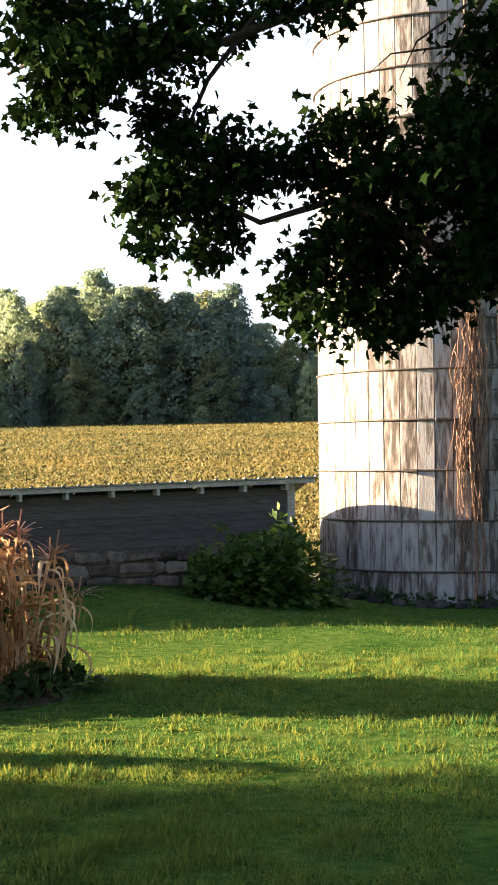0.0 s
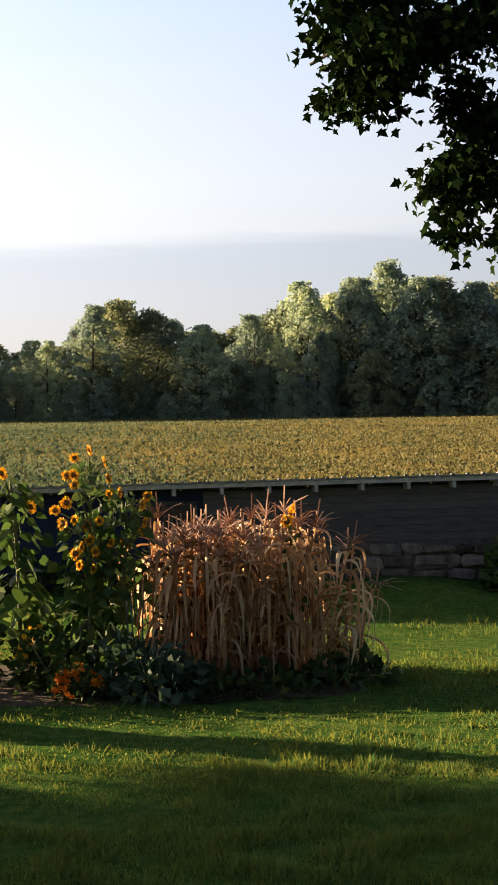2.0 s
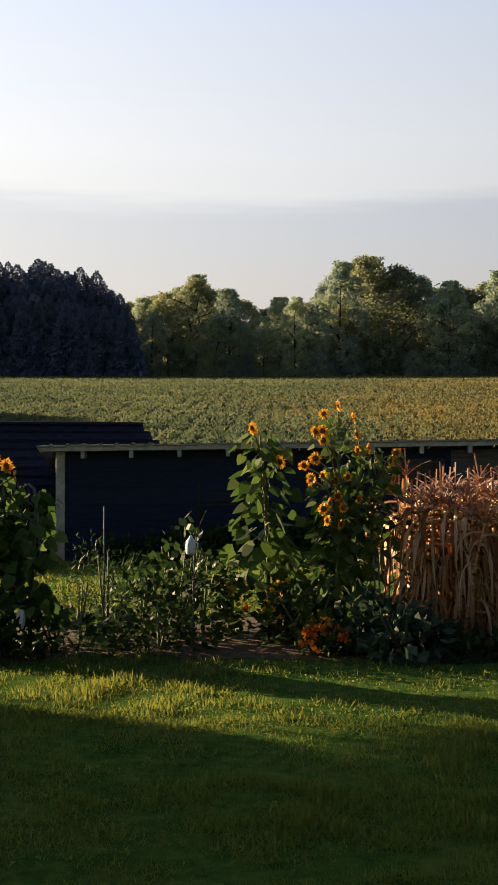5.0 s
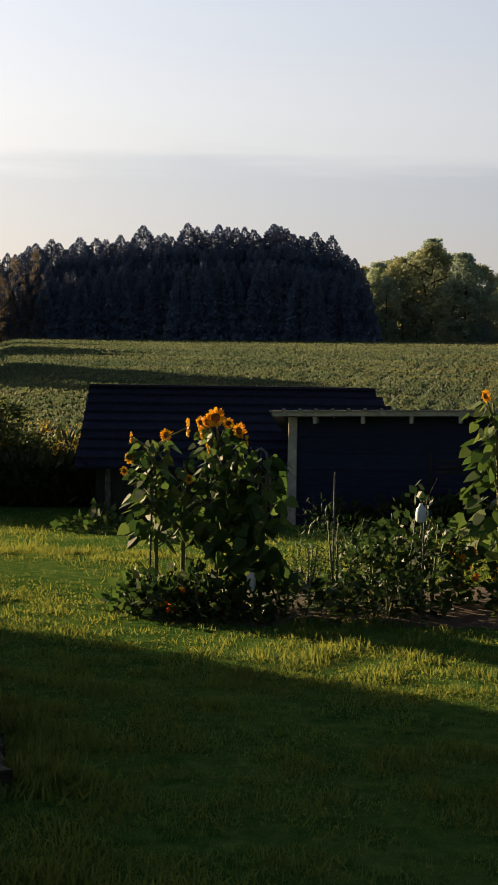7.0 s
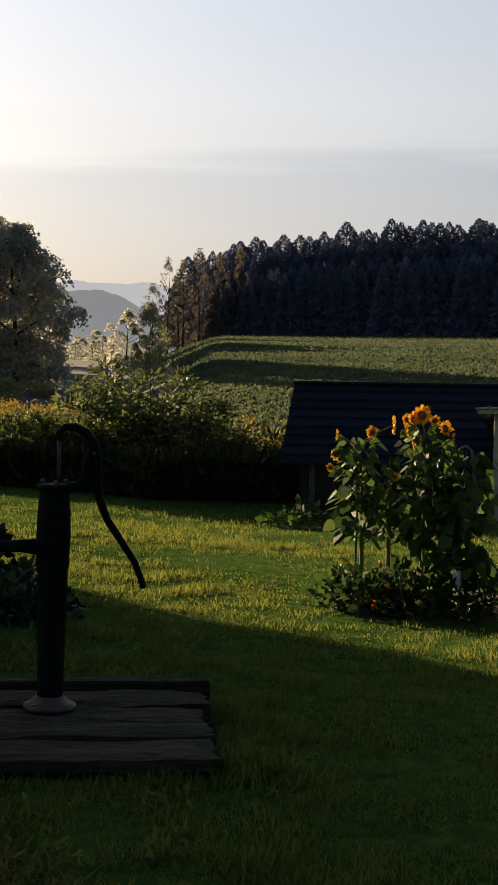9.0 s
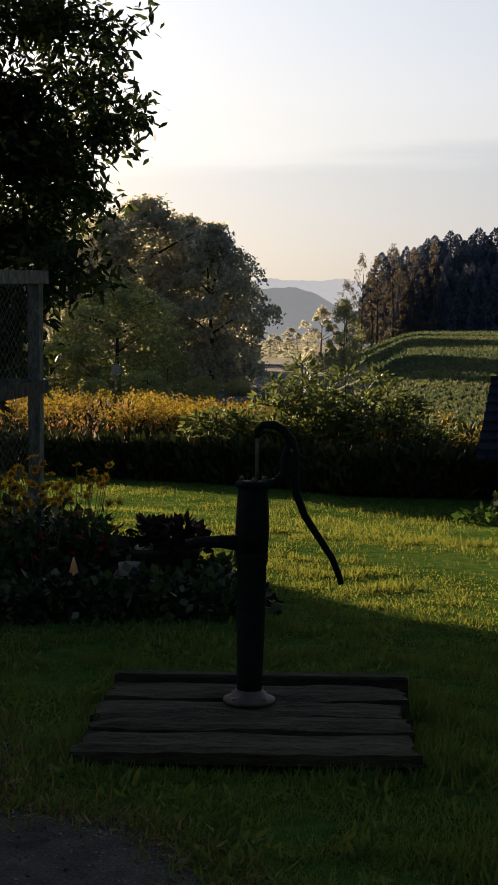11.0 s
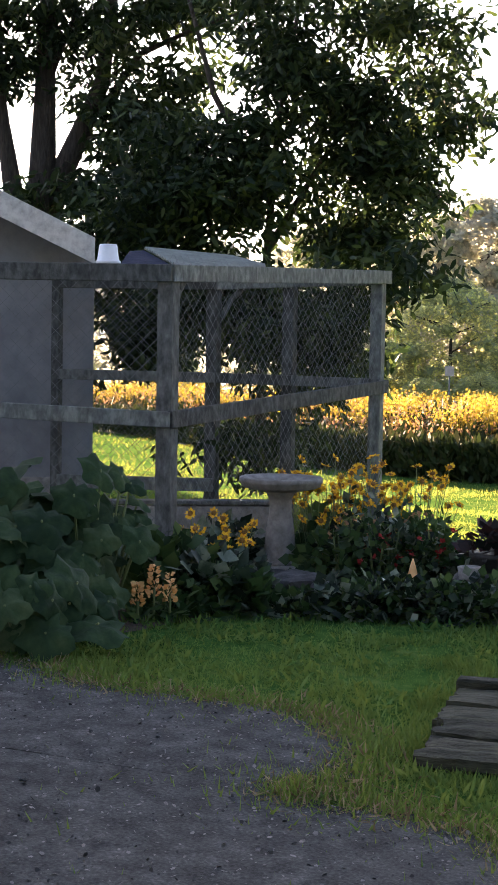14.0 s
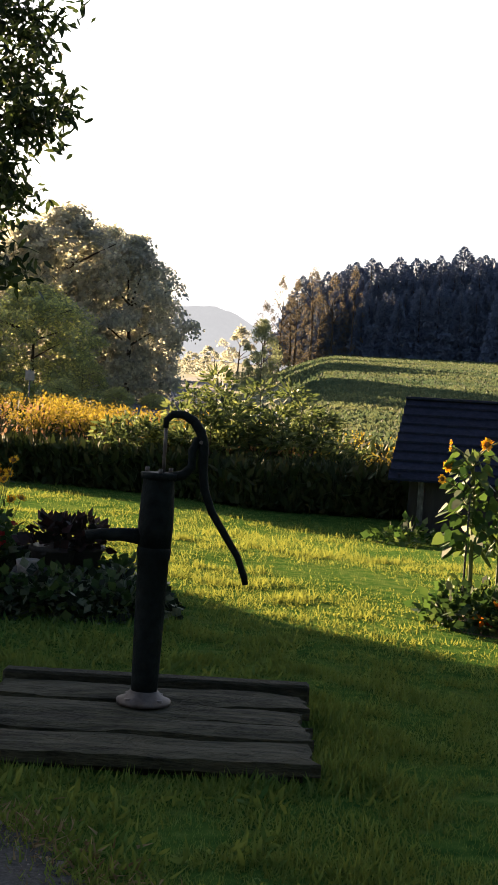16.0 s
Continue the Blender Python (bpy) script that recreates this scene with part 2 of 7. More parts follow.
# this woods green is also turned bluer for the haze
M_WOODS = material("hazed_woods_leaf", [(0.25, (0.1528, 0.2155, 0.2055)), (0.5, (0.2762, 0.3548, 0.2568)), (0.75, (0.5292, 0.583, 0.321))], 0.9, 0.7, obj_random=0.38, translucent=0.42, big=0.4)
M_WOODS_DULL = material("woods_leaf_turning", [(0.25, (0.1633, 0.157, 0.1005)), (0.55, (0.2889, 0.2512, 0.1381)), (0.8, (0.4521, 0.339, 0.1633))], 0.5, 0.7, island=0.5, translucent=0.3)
M_POPLAR = material("poplar_leaf_turning", [(0.25, (0.0806, 0.072, 0.054)), (0.55, (0.1488, 0.1296, 0.09)), (0.8, (0.2356, 0.1944, 0.144))], 0.5, 0.7, island=0.5, translucent=0.4)
# needle colour holds the blue of the haze before the plantation
M_SPRUCE = material("hazed_spruce_needles", [(0.25, (0.09149, 0.1215, 0.1975)), (0.7, (0.1346, 0.1726, 0.2604))], 0.5, 0.8, island=0.5)
# leaf colour lightened towards grey in place of morning mist
M_HAZE_LEAF = material("leaf_with_haze_colour", [(0.25, (0.3705, 0.3709, 0.3291)), (0.55, (0.5184, 0.5136, 0.4115)), (0.8, (0.6815, 0.6634, 0.4801))], 0.5, 0.8, island=0.4, translucent=0.7)
M_SHRUB = material("shrub_leaf", [(0.25, (0.018, 0.040, 0.012)), (0.55, (0.040, 0.078, 0.020)), (0.8, (0.090, 0.125, 0.032))], 1.5, 0.55, island=0.5, translucent=0.35)
M_SUMAC = material("sumac_leaflet", [(0.25, (0.0465, 0.0693, 0.0264)), (0.55, (0.0992, 0.132, 0.0396)), (0.8, (0.2046, 0.231, 0.0726))], 1.5, 0.55, island=0.5, translucent=0.45)
M_GREEN = material("garden_leaf", [(0.25, (0.028, 0.065, 0.015)), (0.55, (0.07, 0.125, 0.025)), (0.8, (0.14, 0.19, 0.045))], 1.5, 0.55, island=0.5, translucent=0.4)
M_BLUEGREEN = material("bluish_garden_leaf", [(0.25, (0.030, 0.060, 0.035)), (0.7, (0.075, 0.125, 0.075))], 1.5, 0.55, island=0.5, translucent=0.3)
M_FERN = material("feathery_leaf", [(0.25, (0.018, 0.042, 0.012)), (0.7, (0.042, 0.08, 0.022))], 1.5, 0.6, island=0.5, translucent=0.35)
M_SQUASH = material("squash_leaf", [(0.25, (0.01478, 0.03263, 0.01345)), (0.55, (0.03378, 0.06332, 0.02354)), (0.8, (0.07176, 0.1007, 0.04258))], 9.0, 0.65, 0.4, 24, obj_random=0.5, translucent=0.25, spec=0.12)
M_ROCK = material("bed_rock", [(0.25, (0.020, 0.019, 0.019)), (0.5, (0.052, 0.049, 0.047)), (0.75, (0.11, 0.103, 0.098))], 7, 0.9, 0.7, 25, obj_random=0.4)
M_BED = material("pale_edged_bed_leaf", [(0.32, (0.010, 0.018, 0.010)), (0.58, (0.034, 0.054, 0.030)), (0.85, (0.20, 0.23, 0.16))], 6, 0.5, island=0.8, translucent=0.25, spec=0.2)
M_DARKRED = material("dark_red_leaf", [(0.3, (0.010, 0.011, 0.009)), (0.7, (0.038, 0.016, 0.015))], 8, 0.6, island=0.5, translucent=0.2)
M_STEM = material("green_stem", [(0.3, (0.07, 0.10, 0.03)), (0.7, (0.16, 0.18, 0.07))], 6, 0.7)
M_CORN = material("dry_corn_leaf", [(0.2, (0.2688, 0.1344, 0.056)), (0.42, (0.56, 0.336, 0.168)), (0.62, (0.7616, 0.5264, 0.3136)), (0.8, (0.896, 0.7392, 0.5152))], 2.6, 0.7, obj_random=0.7, translucent=0.55)
M_PETAL = material("sunflower_petal", [(0.3, (0.72, 0.34, 0.014)), (0.7, (0.86, 0.53, 0.025))], 6, 0.6, island=0.4, translucent=0.3)
M_DISC = material("sunflower_disc", [(0.3, (0.10, 0.045, 0.012)), (0.7, (0.30, 0.15, 0.03))], 40, 0.9, 0.6, 120)
M_GOLD = material("goldenrod_bloom", [(0.25, (0.1646, 0.1272, 0.02244)), (0.5, (0.3142, 0.2319, 0.03142)), (0.8, (0.4638, 0.3516, 0.04488))], 0.8, 0.8, island=0.5, translucent=0.3)
M_RUST = material("rust_seed_head", [(0.3, (0.24, 0.13, 0.07)), (0.7, (0.42, 0.25, 0.13))], 0.8, 0.8, island=0.5, translucent=0.3)
# darkened leaf: the shaded front of the weed strip is in this colour
M_WEED = material("tall_weed_leaf", [(0.25, (0.01897, 0.0299, 0.008855)), (0.5, (0.04111, 0.0583, 0.01771)), (0.75, (0.06957, 0.06354, 0.0253))], 0.8, 0.8, island=0.5, translucent=0.12)
M_ORANGE = material("marigold_petal", [(0.3, (0.60, 0.13, 0.01)), (0.7, (0.80, 0.30, 0.02))], 12, 0.7, island=0.4, translucent=0.2)
M_PEACH = material("peach_petal", [(0.3, (0.75, 0.36, 0.12)), (0.7, (0.85, 0.58, 0.28))], 12, 0.7, island=0.4, translucent=0.3)
M_RED = material("red_petal", [(0.3, (0.21, 0.014, 0.014)), (0.7, (0.33, 0.035, 0.028))], 12, 0.7, island=0.4, translucent=0.2)
M_PALE = material("white_plastic", [(0.3, (0.66, 0.68, 0.72)), (0.7, (0.78, 0.80, 0.84))], 12, 0.45)
M_VINE = material("dead_vine", [(0.3, (0.20, 0.12, 0.085)), (0.7, (0.42, 0.28, 0.21))], 6, 0.9, island=0.4)
M_WIRE = material("galvanised_wire", [(0.3, (0.102, 0.102, 0.102)), (0.7, (0.192, 0.192, 0.192))], 20, 0.6, metal=0.2)
M_POT = material("dark_pot", [(0.3, (0.02, 0.02, 0.02)), (0.7, (0.05, 0.045, 0.04))], 20, 0.7)
M_HILL = material("far_hill_hazed_woods", [(0.3, (0.13, 0.14, 0.135)), (0.6, (0.20, 0.205, 0.19)), (0.8, (0.30, 0.28, 0.24))], 0.012, 0.95, big=0.3)
hn = M_HILL.node_tree.nodes["Principled BSDF"]      # no mist is modelled: grey emission stands in for haze on the far backdrop
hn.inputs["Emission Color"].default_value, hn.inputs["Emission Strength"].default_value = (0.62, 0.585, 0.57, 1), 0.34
M_HILL_NEAR = material("near_hill_hazed_woods", [(0.3, (0.10, 0.11, 0.10)), (0.6, (0.17, 0.17, 0.15)), (0.8, (0.26, 0.24, 0.20))], 0.02, 0.95, big=0.5)
# a weaker grey emission stands in for haze on the near hill
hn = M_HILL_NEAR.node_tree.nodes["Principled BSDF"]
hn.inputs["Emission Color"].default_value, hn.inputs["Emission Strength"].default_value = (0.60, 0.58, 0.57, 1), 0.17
M_ROAD = material("gravel_road", [(0.3, (0.06, 0.06, 0.07)), (0.7, (0.11, 0.11, 0.12))], 1.0, 0.9, 0.2)
M_HOUSE = material("house_siding", [(0.3, (0.45, 0.43, 0.40)), (0.7, (0.6, 0.58, 0.55))], 3, 0.8, 0.2)


# ---------- mesh helpers ----------
def part(name, bm, mat, parent=None, label=""):
    """Link a bmesh as one mesh object, under a thing or a part."""
    me = bpy.data.meshes.new(name)
    bm.to_mesh(me)
    bm.free()
    me.materials.append(mat)
    ob = new(name, me)
    ob.parent = parent
    if label:
        ob["label"] = label
    return ob


def pydata(name, verts, faces, mat, parent=None, smooth=False):
    me = bpy.data.meshes.new(name)
    me.from_pydata([tuple(v) for v in verts], [], faces)
    me.materials.append(mat)
    if smooth:
        me.polygons.foreach_set("use_smooth", [True] * len(me.polygons))
    me.update()
    ob = new(name, me)
    ob.parent = parent
    return ob


def thing(name, at, label, category, group="", rz=0.0):
    ob = new(name)
    ob.matrix_basis = pose(*at, 0, 0, rz)
    return tagged(ob, label, category, group)


def box(bm, x0, x1, y0, y1, z0, z1, bevel=0.0, m=None):
    r = bmesh.ops.create_cube(bm, size=1.0)
    vs = r["verts"]
    for v in vs:
        v.co = Vector(((x0 + x1) / 2 + v.co.x * (x1 - x0), (y0 + y1) / 2 + v.co.y * (y1 - y0), (z0 + z1) / 2 + v.co.z * (z1 - z0)))
    if bevel:
        es = list({e for v in vs for e in v.link_edges})
        vs = [v for f in bmesh.ops.bevel(bm, geom=es, offset=bevel, segments=1, affect="EDGES")["faces"] for v in f.verts] + [v for v in vs if v.is_valid]
    if m is not None:
        bmesh.ops.transform(bm, matrix=m, verts=list({v for v in vs if v.is_valid}))
    return bm


def boxed(x0, x1, y0, y1, z0, z1, bevel=0.0):
    return box(bmesh.new(), x0, x1, y0, y1, z0, z1, bevel)


def lathe(bm, profile, seg=24, m=None):
    """A turned solid: (radius, height) from the bottom up, closed at both ends."""
    rings = []
    for r, z in profile:
        ring = [bm.verts.new((r * math.cos(2 * math.pi * k / seg), r * math.sin(2 * math.pi * k / seg), z)) for k in range(seg)]
        rings.append(ring)
    for a, b in zip(rings, rings[1:]):
        for k in range(seg):
            f = bm.faces.new((a[k], a[(k + 1) % seg], b[(k + 1) % seg], b[k]))
            f.smooth = True
    bm.faces.new(list(reversed(rings[0])))
    bm.faces.new(rings[-1])
    if m is not None:
        bmesh.ops.transform(bm, matrix=m, verts=[v for ring in rings for v in ring])
    return bm


def tube(bm, pts, radii, seg=8):
    """A round bar along points, with a radius at each."""
    pts = [Vector(p) for p in pts]
    if not hasattr(radii, "__len__"):
        radii = [radii] * len(pts)
    rings, side = [], None
    for i, p in enumerate(pts):
        d = (pts[min(i + 1, len(pts) - 1)] - pts[max(i - 1, 0)]).normalized()
        if side is None:
            side = d.orthogonal().normalized()
        side = (side - d * side.dot(d)).normalized()
        up = d.cross(side)
        rings.append([bm.verts.new(p + (side * math.cos(2 * math.pi * k / seg) + up * math.sin(2 * math.pi * k / seg)) * radii[i]) for k in range(seg)])
    for a, b in zip(rings, rings[1:]):
        for k in range(seg):
            bm.faces.new((a[k], a[(k + 1) % seg], b[(k + 1) % seg], b[k])).smooth = True
    bm.faces.new(list(reversed(rings[0])))
    bm.faces.new(rings[-1])
    return bm


LEAF = [(-0.0, 0.0), (0.32, 0.35), (0.18, 0.7), (0.0, 1.0), (-0.18, 0.7), (-0.32, 0.35)]
MAPLE = [(0, 0), (0.30, -0.02), (0.22, 0.16), (0.54, 0.38), (0.26, 0.46), (0.20, 0.62), (0.0, 1.0), (-0.20, 0.62), (-0.26, 0.46), (-0.54, 0.38), (-0.22, 0.16), (-0.30, -0.02)]
LANCE = [(0, 0), (0.13, 0.4), (0.0, 1.0), (-0.13, 0.4)]
SLIM = [(0, 0), (0.17, 0.3), (0.13, 0.65), (0, 1.0), (-0.13, 0.65), (-0.17, 0.3)]
OVAL = [(0, 0), (0.42, 0.45), (0.0, 1.0), (-0.42, 0.45)]
BLOB = [(0, -0.5), (0.45, -0.1), (0.3, 0.45), (-0.28, 0.5), (-0.5, -0.05)]


def leaves(name, at, tips, size, shape, mat, parent=None, seed=1, vary=0.35, droop=0.0, flat=0.5, face=None):
    """Many leaves as one mesh: at each place one leaf polygon, its tip along tips, its face turned at random."""
    rng = np.random.default_rng(seed)
    at, tips = np.asarray(at, float), np.asarray(tips, float)
    n = len(at)
    tips = tips / np.maximum(np.linalg.norm(tips, axis=1, keepdims=True), 1e-6)
    tips[:, 2] -= droop
    tips = tips / np.maximum(np.linalg.norm(tips, axis=1, keepdims=True), 1e-6)
    ref = rng.normal(size=(n, 3)) * (1 - flat) + np.array([0, 0, 1.0]) * flat
    if face is not None:      # leaves that spread over the outside of a crown
        ref = np.asarray(face, float) + rng.normal(size=(n, 3)) * 0.45
    side = np.cross(tips, ref)
    side /= np.maximum(np.linalg.norm(side, axis=1, keepdims=True), 1e-6)
    s = (np.asarray(size) * np.ones(n)) * (1 + vary * (rng.random(n) * 2 - 1))
    k = len(shape)
    v = np.zeros((n, k, 3))
    for i, (u, w) in enumerate(shape):
        v[:, i] = at + (side * u + tips * w) * s[:, None]
    faces = (np.arange(n)[:, None] * k + np.arange(k)[None, :])
    me = bpy.data.meshes.new(name)
    me.vertices.add(n * k)
    me.vertices.foreach_set("co", v.reshape(-1))
    me.loops.add(n * k)
    me.loops.foreach_set("vertex_index", faces.reshape(-1).astype(np.int32))
    me.polygons.add(n)
    me.polygons.foreach_set("loop_start", (np.arange(n) * k).astype(np.int32))
    me.materials.append(mat)
    me.update(calc_edges=True)
    ob = new(name, me)
    ob.parent = parent
    return ob


def polar(az, d, z=0.0):
    """A place by its bearing to the left of +y in degrees, its distance and its height."""
    a = radians(az)
    return (-math.sin(a) * d, math.cos(a) * d, z)


# ---------- the lie of the land ----------
YARD = [(0, 0, 0.0), (-5.1, 5.0, -0.14), (-8.5, 5.8, -0.14), (-11.4, 6.0, -0.14), (-12.5, 8.6, -0.05), (-6.4, 3.1, -0.09), (-2.2, 11.6, -0.31), (-5.6, 9.6, -0.26),
        (2.3, 20.5, -0.62), (4.5, 19.5, -0.62), (0.9, 20.6, -0.40), (-2.0, 20.1, -0.12), (-5.5, 18.8, -0.25), (-9.3, 17.2, -0.5), (-11.8, 16.2, -0.6), (-13, 17.5, -0.5),
        (-19.4, 15.2, -0.41), (-16, 12, -0.4), (0, 8.6, -0.23), (0, 15.7, -0.42), (8, 8, -0.3), (8, -4, 0.0), (-8, -4, 0.0), (-16, 2, -0.1)]
YARD = np.array(YARD)


def ground_z(x, y):
    x, y = np.asarray(x, float), np.asarray(y, float)
    d = np.hypot(x, y)
    az = np.degrees(np.arctan2(-x, y))
    w = 1.0 / (((x[..., None] - YARD[:, 0]) ** 2 + (y[..., None] - YARD[:, 1]) ** 2) + 1.5) ** 1.6
    near = (w * YARD[:, 2]).sum(-1) / w.sum(-1)
    field = np.interp(d, [24, 40, 100, 160, 190, 400, 1200, 5000], [-0.45, 0.15, 3.0, 4.95, 4.6, 3.0, 2.0, 0.0])
    field = field + np.where(d > 30, (1.0 - np.clip(az, -20, 40) / 20.0) * 0.45 * np.clip((d - 30) / 130, 0, 1), 0)
    valley = np.interp(d, [24, 60, 90, 150, 260, 600, 1200, 2600, 5000], [-0.45, -0.55, -0.3, 1.0, 1.8, 6.0, 14.0, 40.0, 40.0])
    k = np.clip((az - 39.0) / 4.0, 0, 1)
    k = k * k * (3 - 2 * k) * np.where(az > 150, 0, 1)
    far = field * (1 - k) + valley * k
    b = np.clip((d - 20) / 8, 0, 1)
    b = b * b * (3 - 2 * b)
    return near * (1 - b) + far * b


def gz(x, y):
    return float(ground_z(np.array([x]), np.array([y]))[0])


def on_ground(az, d, dz=0.0):
    p = polar(az, d)
    return (p[0], p[1], gz(p[0], p[1]) + dz)


# ---------- ground: one sheet out to the horizon ----------
def build_ground():
    azs = np.unique(np.concatenate([np.arange(-20, 80.1, 0.8), np.arange(80, 340.1, 5)]))[:-1]
    radii = np.concatenate([[0.0], np.arange(0.6, 6, 0.6), np.arange(6, 30, 0.5), 30 * 1.045 ** np.arange(0, 117)])
    A, R = np.meshgrid(np.radians(azs), radii[1:])
    X, Y = -np.sin(A) * R, np.cos(A) * R
    Z = ground_z(X, Y)
    n = len(azs)
    verts = [(0, 0, gz(0, 0))] + list(zip(X.ravel(), Y.ravel(), Z.ravel()))
    faces, mats = [], []
    for k in range(n):
        faces.append((0, 1 + k, 1 + (k + 1) % n))
        mats.append(0)
    for i in range(len(radii) - 2):
        for k in range(n):
            a = 1 + i * n
            faces.append((a + k, a + n + k, a + n + (k + 1) % n, a + (k + 1) % n))
            mats.append(1 if radii[i + 1] > 23.5 else 0)
    ob = pydata("ground", verts, faces, M_LAWN, smooth=True)
    ob.data.materials.append(M_FIELD)
    ob.data.polygons.foreach_set("material_index", mats)
    return tagged(ob, "mown green lawn that runs out into open farm fields", "ground", kind="structure")


build_ground()


def patch(name, outline, mat, label, category, lift=0.012, seed=3, cell=0.35):
    """A thin sheet with a ragged edge that follows the ground inside a closed outline."""
    rng = np.random.default_rng(seed)
    o = np.array(outline, float)
    fine = []
    for i in range(len(o)):
        a, b = o[i], o[(i + 1) % len(o)]
        steps = max(2, int(np.linalg.norm(b - a) / 0.18))
        for s in range(steps):
            fine.append(a + (b - a) * s / steps + rng.normal(size=2) * 0.035)
    bm = bmesh.new()
    vs = [bm.verts.new((p[0], p[1], 0)) for p in fine]
    bm.faces.new(vs)
    bmesh.ops.triangulate(bm, faces=bm.faces[:])
    bmesh.ops.subdivide_edges(bm, edges=[e for e in bm.edges if e.calc_length() > cell * 2], cuts=3, use_grid_fill=True)
    for v in bm.verts:
        v.co.z = gz(v.co.x, v.co.y) + lift * (1.0 if len([e for e in v.link_edges if e.is_boundary]) == 0 else 0.3)
    bmesh.ops.recalc_face_normals(bm, faces=bm.faces[:])
    for f in bm.faces:
        if f.normal.z < 0:
            f.normal_flip()
    ob = part(name, bm, mat)
    return tagged(ob, label, category, kind="structure")


DRIVE = [(-8.6, 2.5), (-7.56, 2.95), (-7.26, 3.12), (-6.88, 3.08), (-6.56, 3.24), (-6.15, 3.56), (-5.83, 3.74), (-5.54, 3.80), (-5.25, 3.72), (-4.86, 3.42), (-4.76, 3.15), (-4.77, 3.03), (-4.57, 3.18), (-4.31, 3.30), (-4.0, 3.40), (-3.52, 3.24), (-3.2, 3.15), (-2.4, 2.9), (-0.5, 2.4), (0.5, -3), (-9, -4)]
patch("driveway", DRIVE,
      M_DRIVE, "worn dark asphalt driveway with a crumbling edge", "driveway", 0.02)



def build_grit():
    """Loose chips and crumbs of the worn drive."""
    rng = np.random.default_rng(411)
    n = 9000
    x, y = -7.6 + rng.random(n) * 5.4, 0.9 + rng.random(n) * 2.9
    keep = (y < np.interp(x, [p[0] for p in DRIVE[:18]], [p[1] for p in DRIVE[:18]]) - 0.03) & (np.hypot(x, y) > 4.2)
    x, y = x[keep], y[keep]
    n = len(x)
    at = np.stack([x, y, ground_z(x, y) + 0.021], 1)
    ob = leaves("loose_grit", at, np.stack([rng.normal(size=n), rng.normal(size=n), np.abs(rng.normal(size=n)) * 0.5], 1), 0.008 + 0.013 * rng.random(n) ** 3, BLOB, M_GRIT, None, 412, 0.4, flat=0.85)
    return tagged(ob, "loose dark and pale grit on the worn drive", "gravel", kind="stuff")


build_grit()

# ---------- silo ----------
SILO, SILO_R, SILO_Z = (3.06, 22.8), 1.95, -0.66


def build_silo():
    silo = thing("silo", (*SILO, SILO_Z), "tall round stave silo with flaking white paint", "silo")
    n, rows, h = 48, 17, 0.73
    step = 2 * math.pi / n
    chord, thick = 2 * (SILO_R) * math.tan(step / 2) * 0.966, 0.06
    bm = box(bmesh.new(), -chord / 2, chord / 2, -thick, 0, 0.004, h - 0.006, 0.006)
    stave = bpy.data.meshes.new("stave")
    bm.to_mesh(stave)
    bm.free()
    stave.materials.append(M_STAVE)
    # the core behind the joints
    core = lathe(bmesh.new(), [(SILO_R - 0.05, 0.0), (SILO_R - 0.05, rows * h - 0.1)], 48)
    part("core", core, M_DARKWOOD, silo)
    rest = bmesh.new()
    for k in range(n):
        a = k * step
        for r in range(-1, rows):
            z0 = r * h + 0.555
            jit = (random.random() - 0.5) * 0.008
            m = Matrix.Rotation(a, 4, "Z") @ Matrix.Translation((0, -(SILO_R + jit), z0)) @ Matrix.Diagonal((1, -1, 1, 1))
            ang = (a + math.pi) % (2 * math.pi) - math.pi
            if abs(ang - 0.0) < 1.62 and r < 11:
                ob = new("stave", stave)
                ob.parent = silo
                ob.matrix_basis = m
            else:
                box(rest, -chord / 2, chord / 2, -thick, 0, 0.004, h - 0.006, 0, m)
    tagged(part("stave_shell", rest, M_STAVE, silo), kind="stuff")
    for i in range(rows - 1):
        z = 0.555 + h * i
        bm = bmesh.new()
        ring = [(math.cos(2 * math.pi * k / 48) * (SILO_R + 0.02), math.sin(2 * math.pi * k / 48) * (SILO_R + 0.02), z) for k in range(49)]
        tube(bm, ring, 0.015, 6)
        hoop = part("hoop", bm, M_STEEL, silo)
        a = -math.pi / 2 + random.uniform(-1.2, 1.2)
        bm = box(bmesh.new(), -0.10, 0.10, -0.02, 0.02, -0.02, 0.02, 0.005, Matrix.Translation((math.cos(a) * (SILO_R + 0.03), math.sin(a) * (SILO_R + 0.03), z)) @ Matrix.Rotation(a + math.pi / 2, 4, "Z"))
        part("turnbuckle", bm, M_STEEL, hoop)
    part("dome", lathe(bmesh.new(), [(SILO_R + 0.05, rows * h), (SILO_R * 0.9, rows * h + 0.7), (SILO_R * 0.55, rows * h + 1.4), (0.1, rows * h + 1.75)], 32), M_TIN, silo)
    part("footing", lathe(bmesh.new(), [(SILO_R + 0.16, -0.15), (SILO_R + 0.14, 0.09)], 40), M_CONCRETE, silo, "rough concrete footing ring")
    return silo


build_silo()

# ---------- long low shed ----------
SHED_L, SHED_R = Vector((-9.4, 17.3, 0)), Vector((0.62, 20.95, 0))
SHED_DIR = (SHED_R - SHED_L).normalized()
SHED_LEN = (SHED_R - SHED_L).length
SHED_RZ = math.degrees(math.atan2(SHED_DIR.y, SHED_DIR.x))


def shed_top(u):
    return 1.02 + 0.24 * u / SHED_LEN


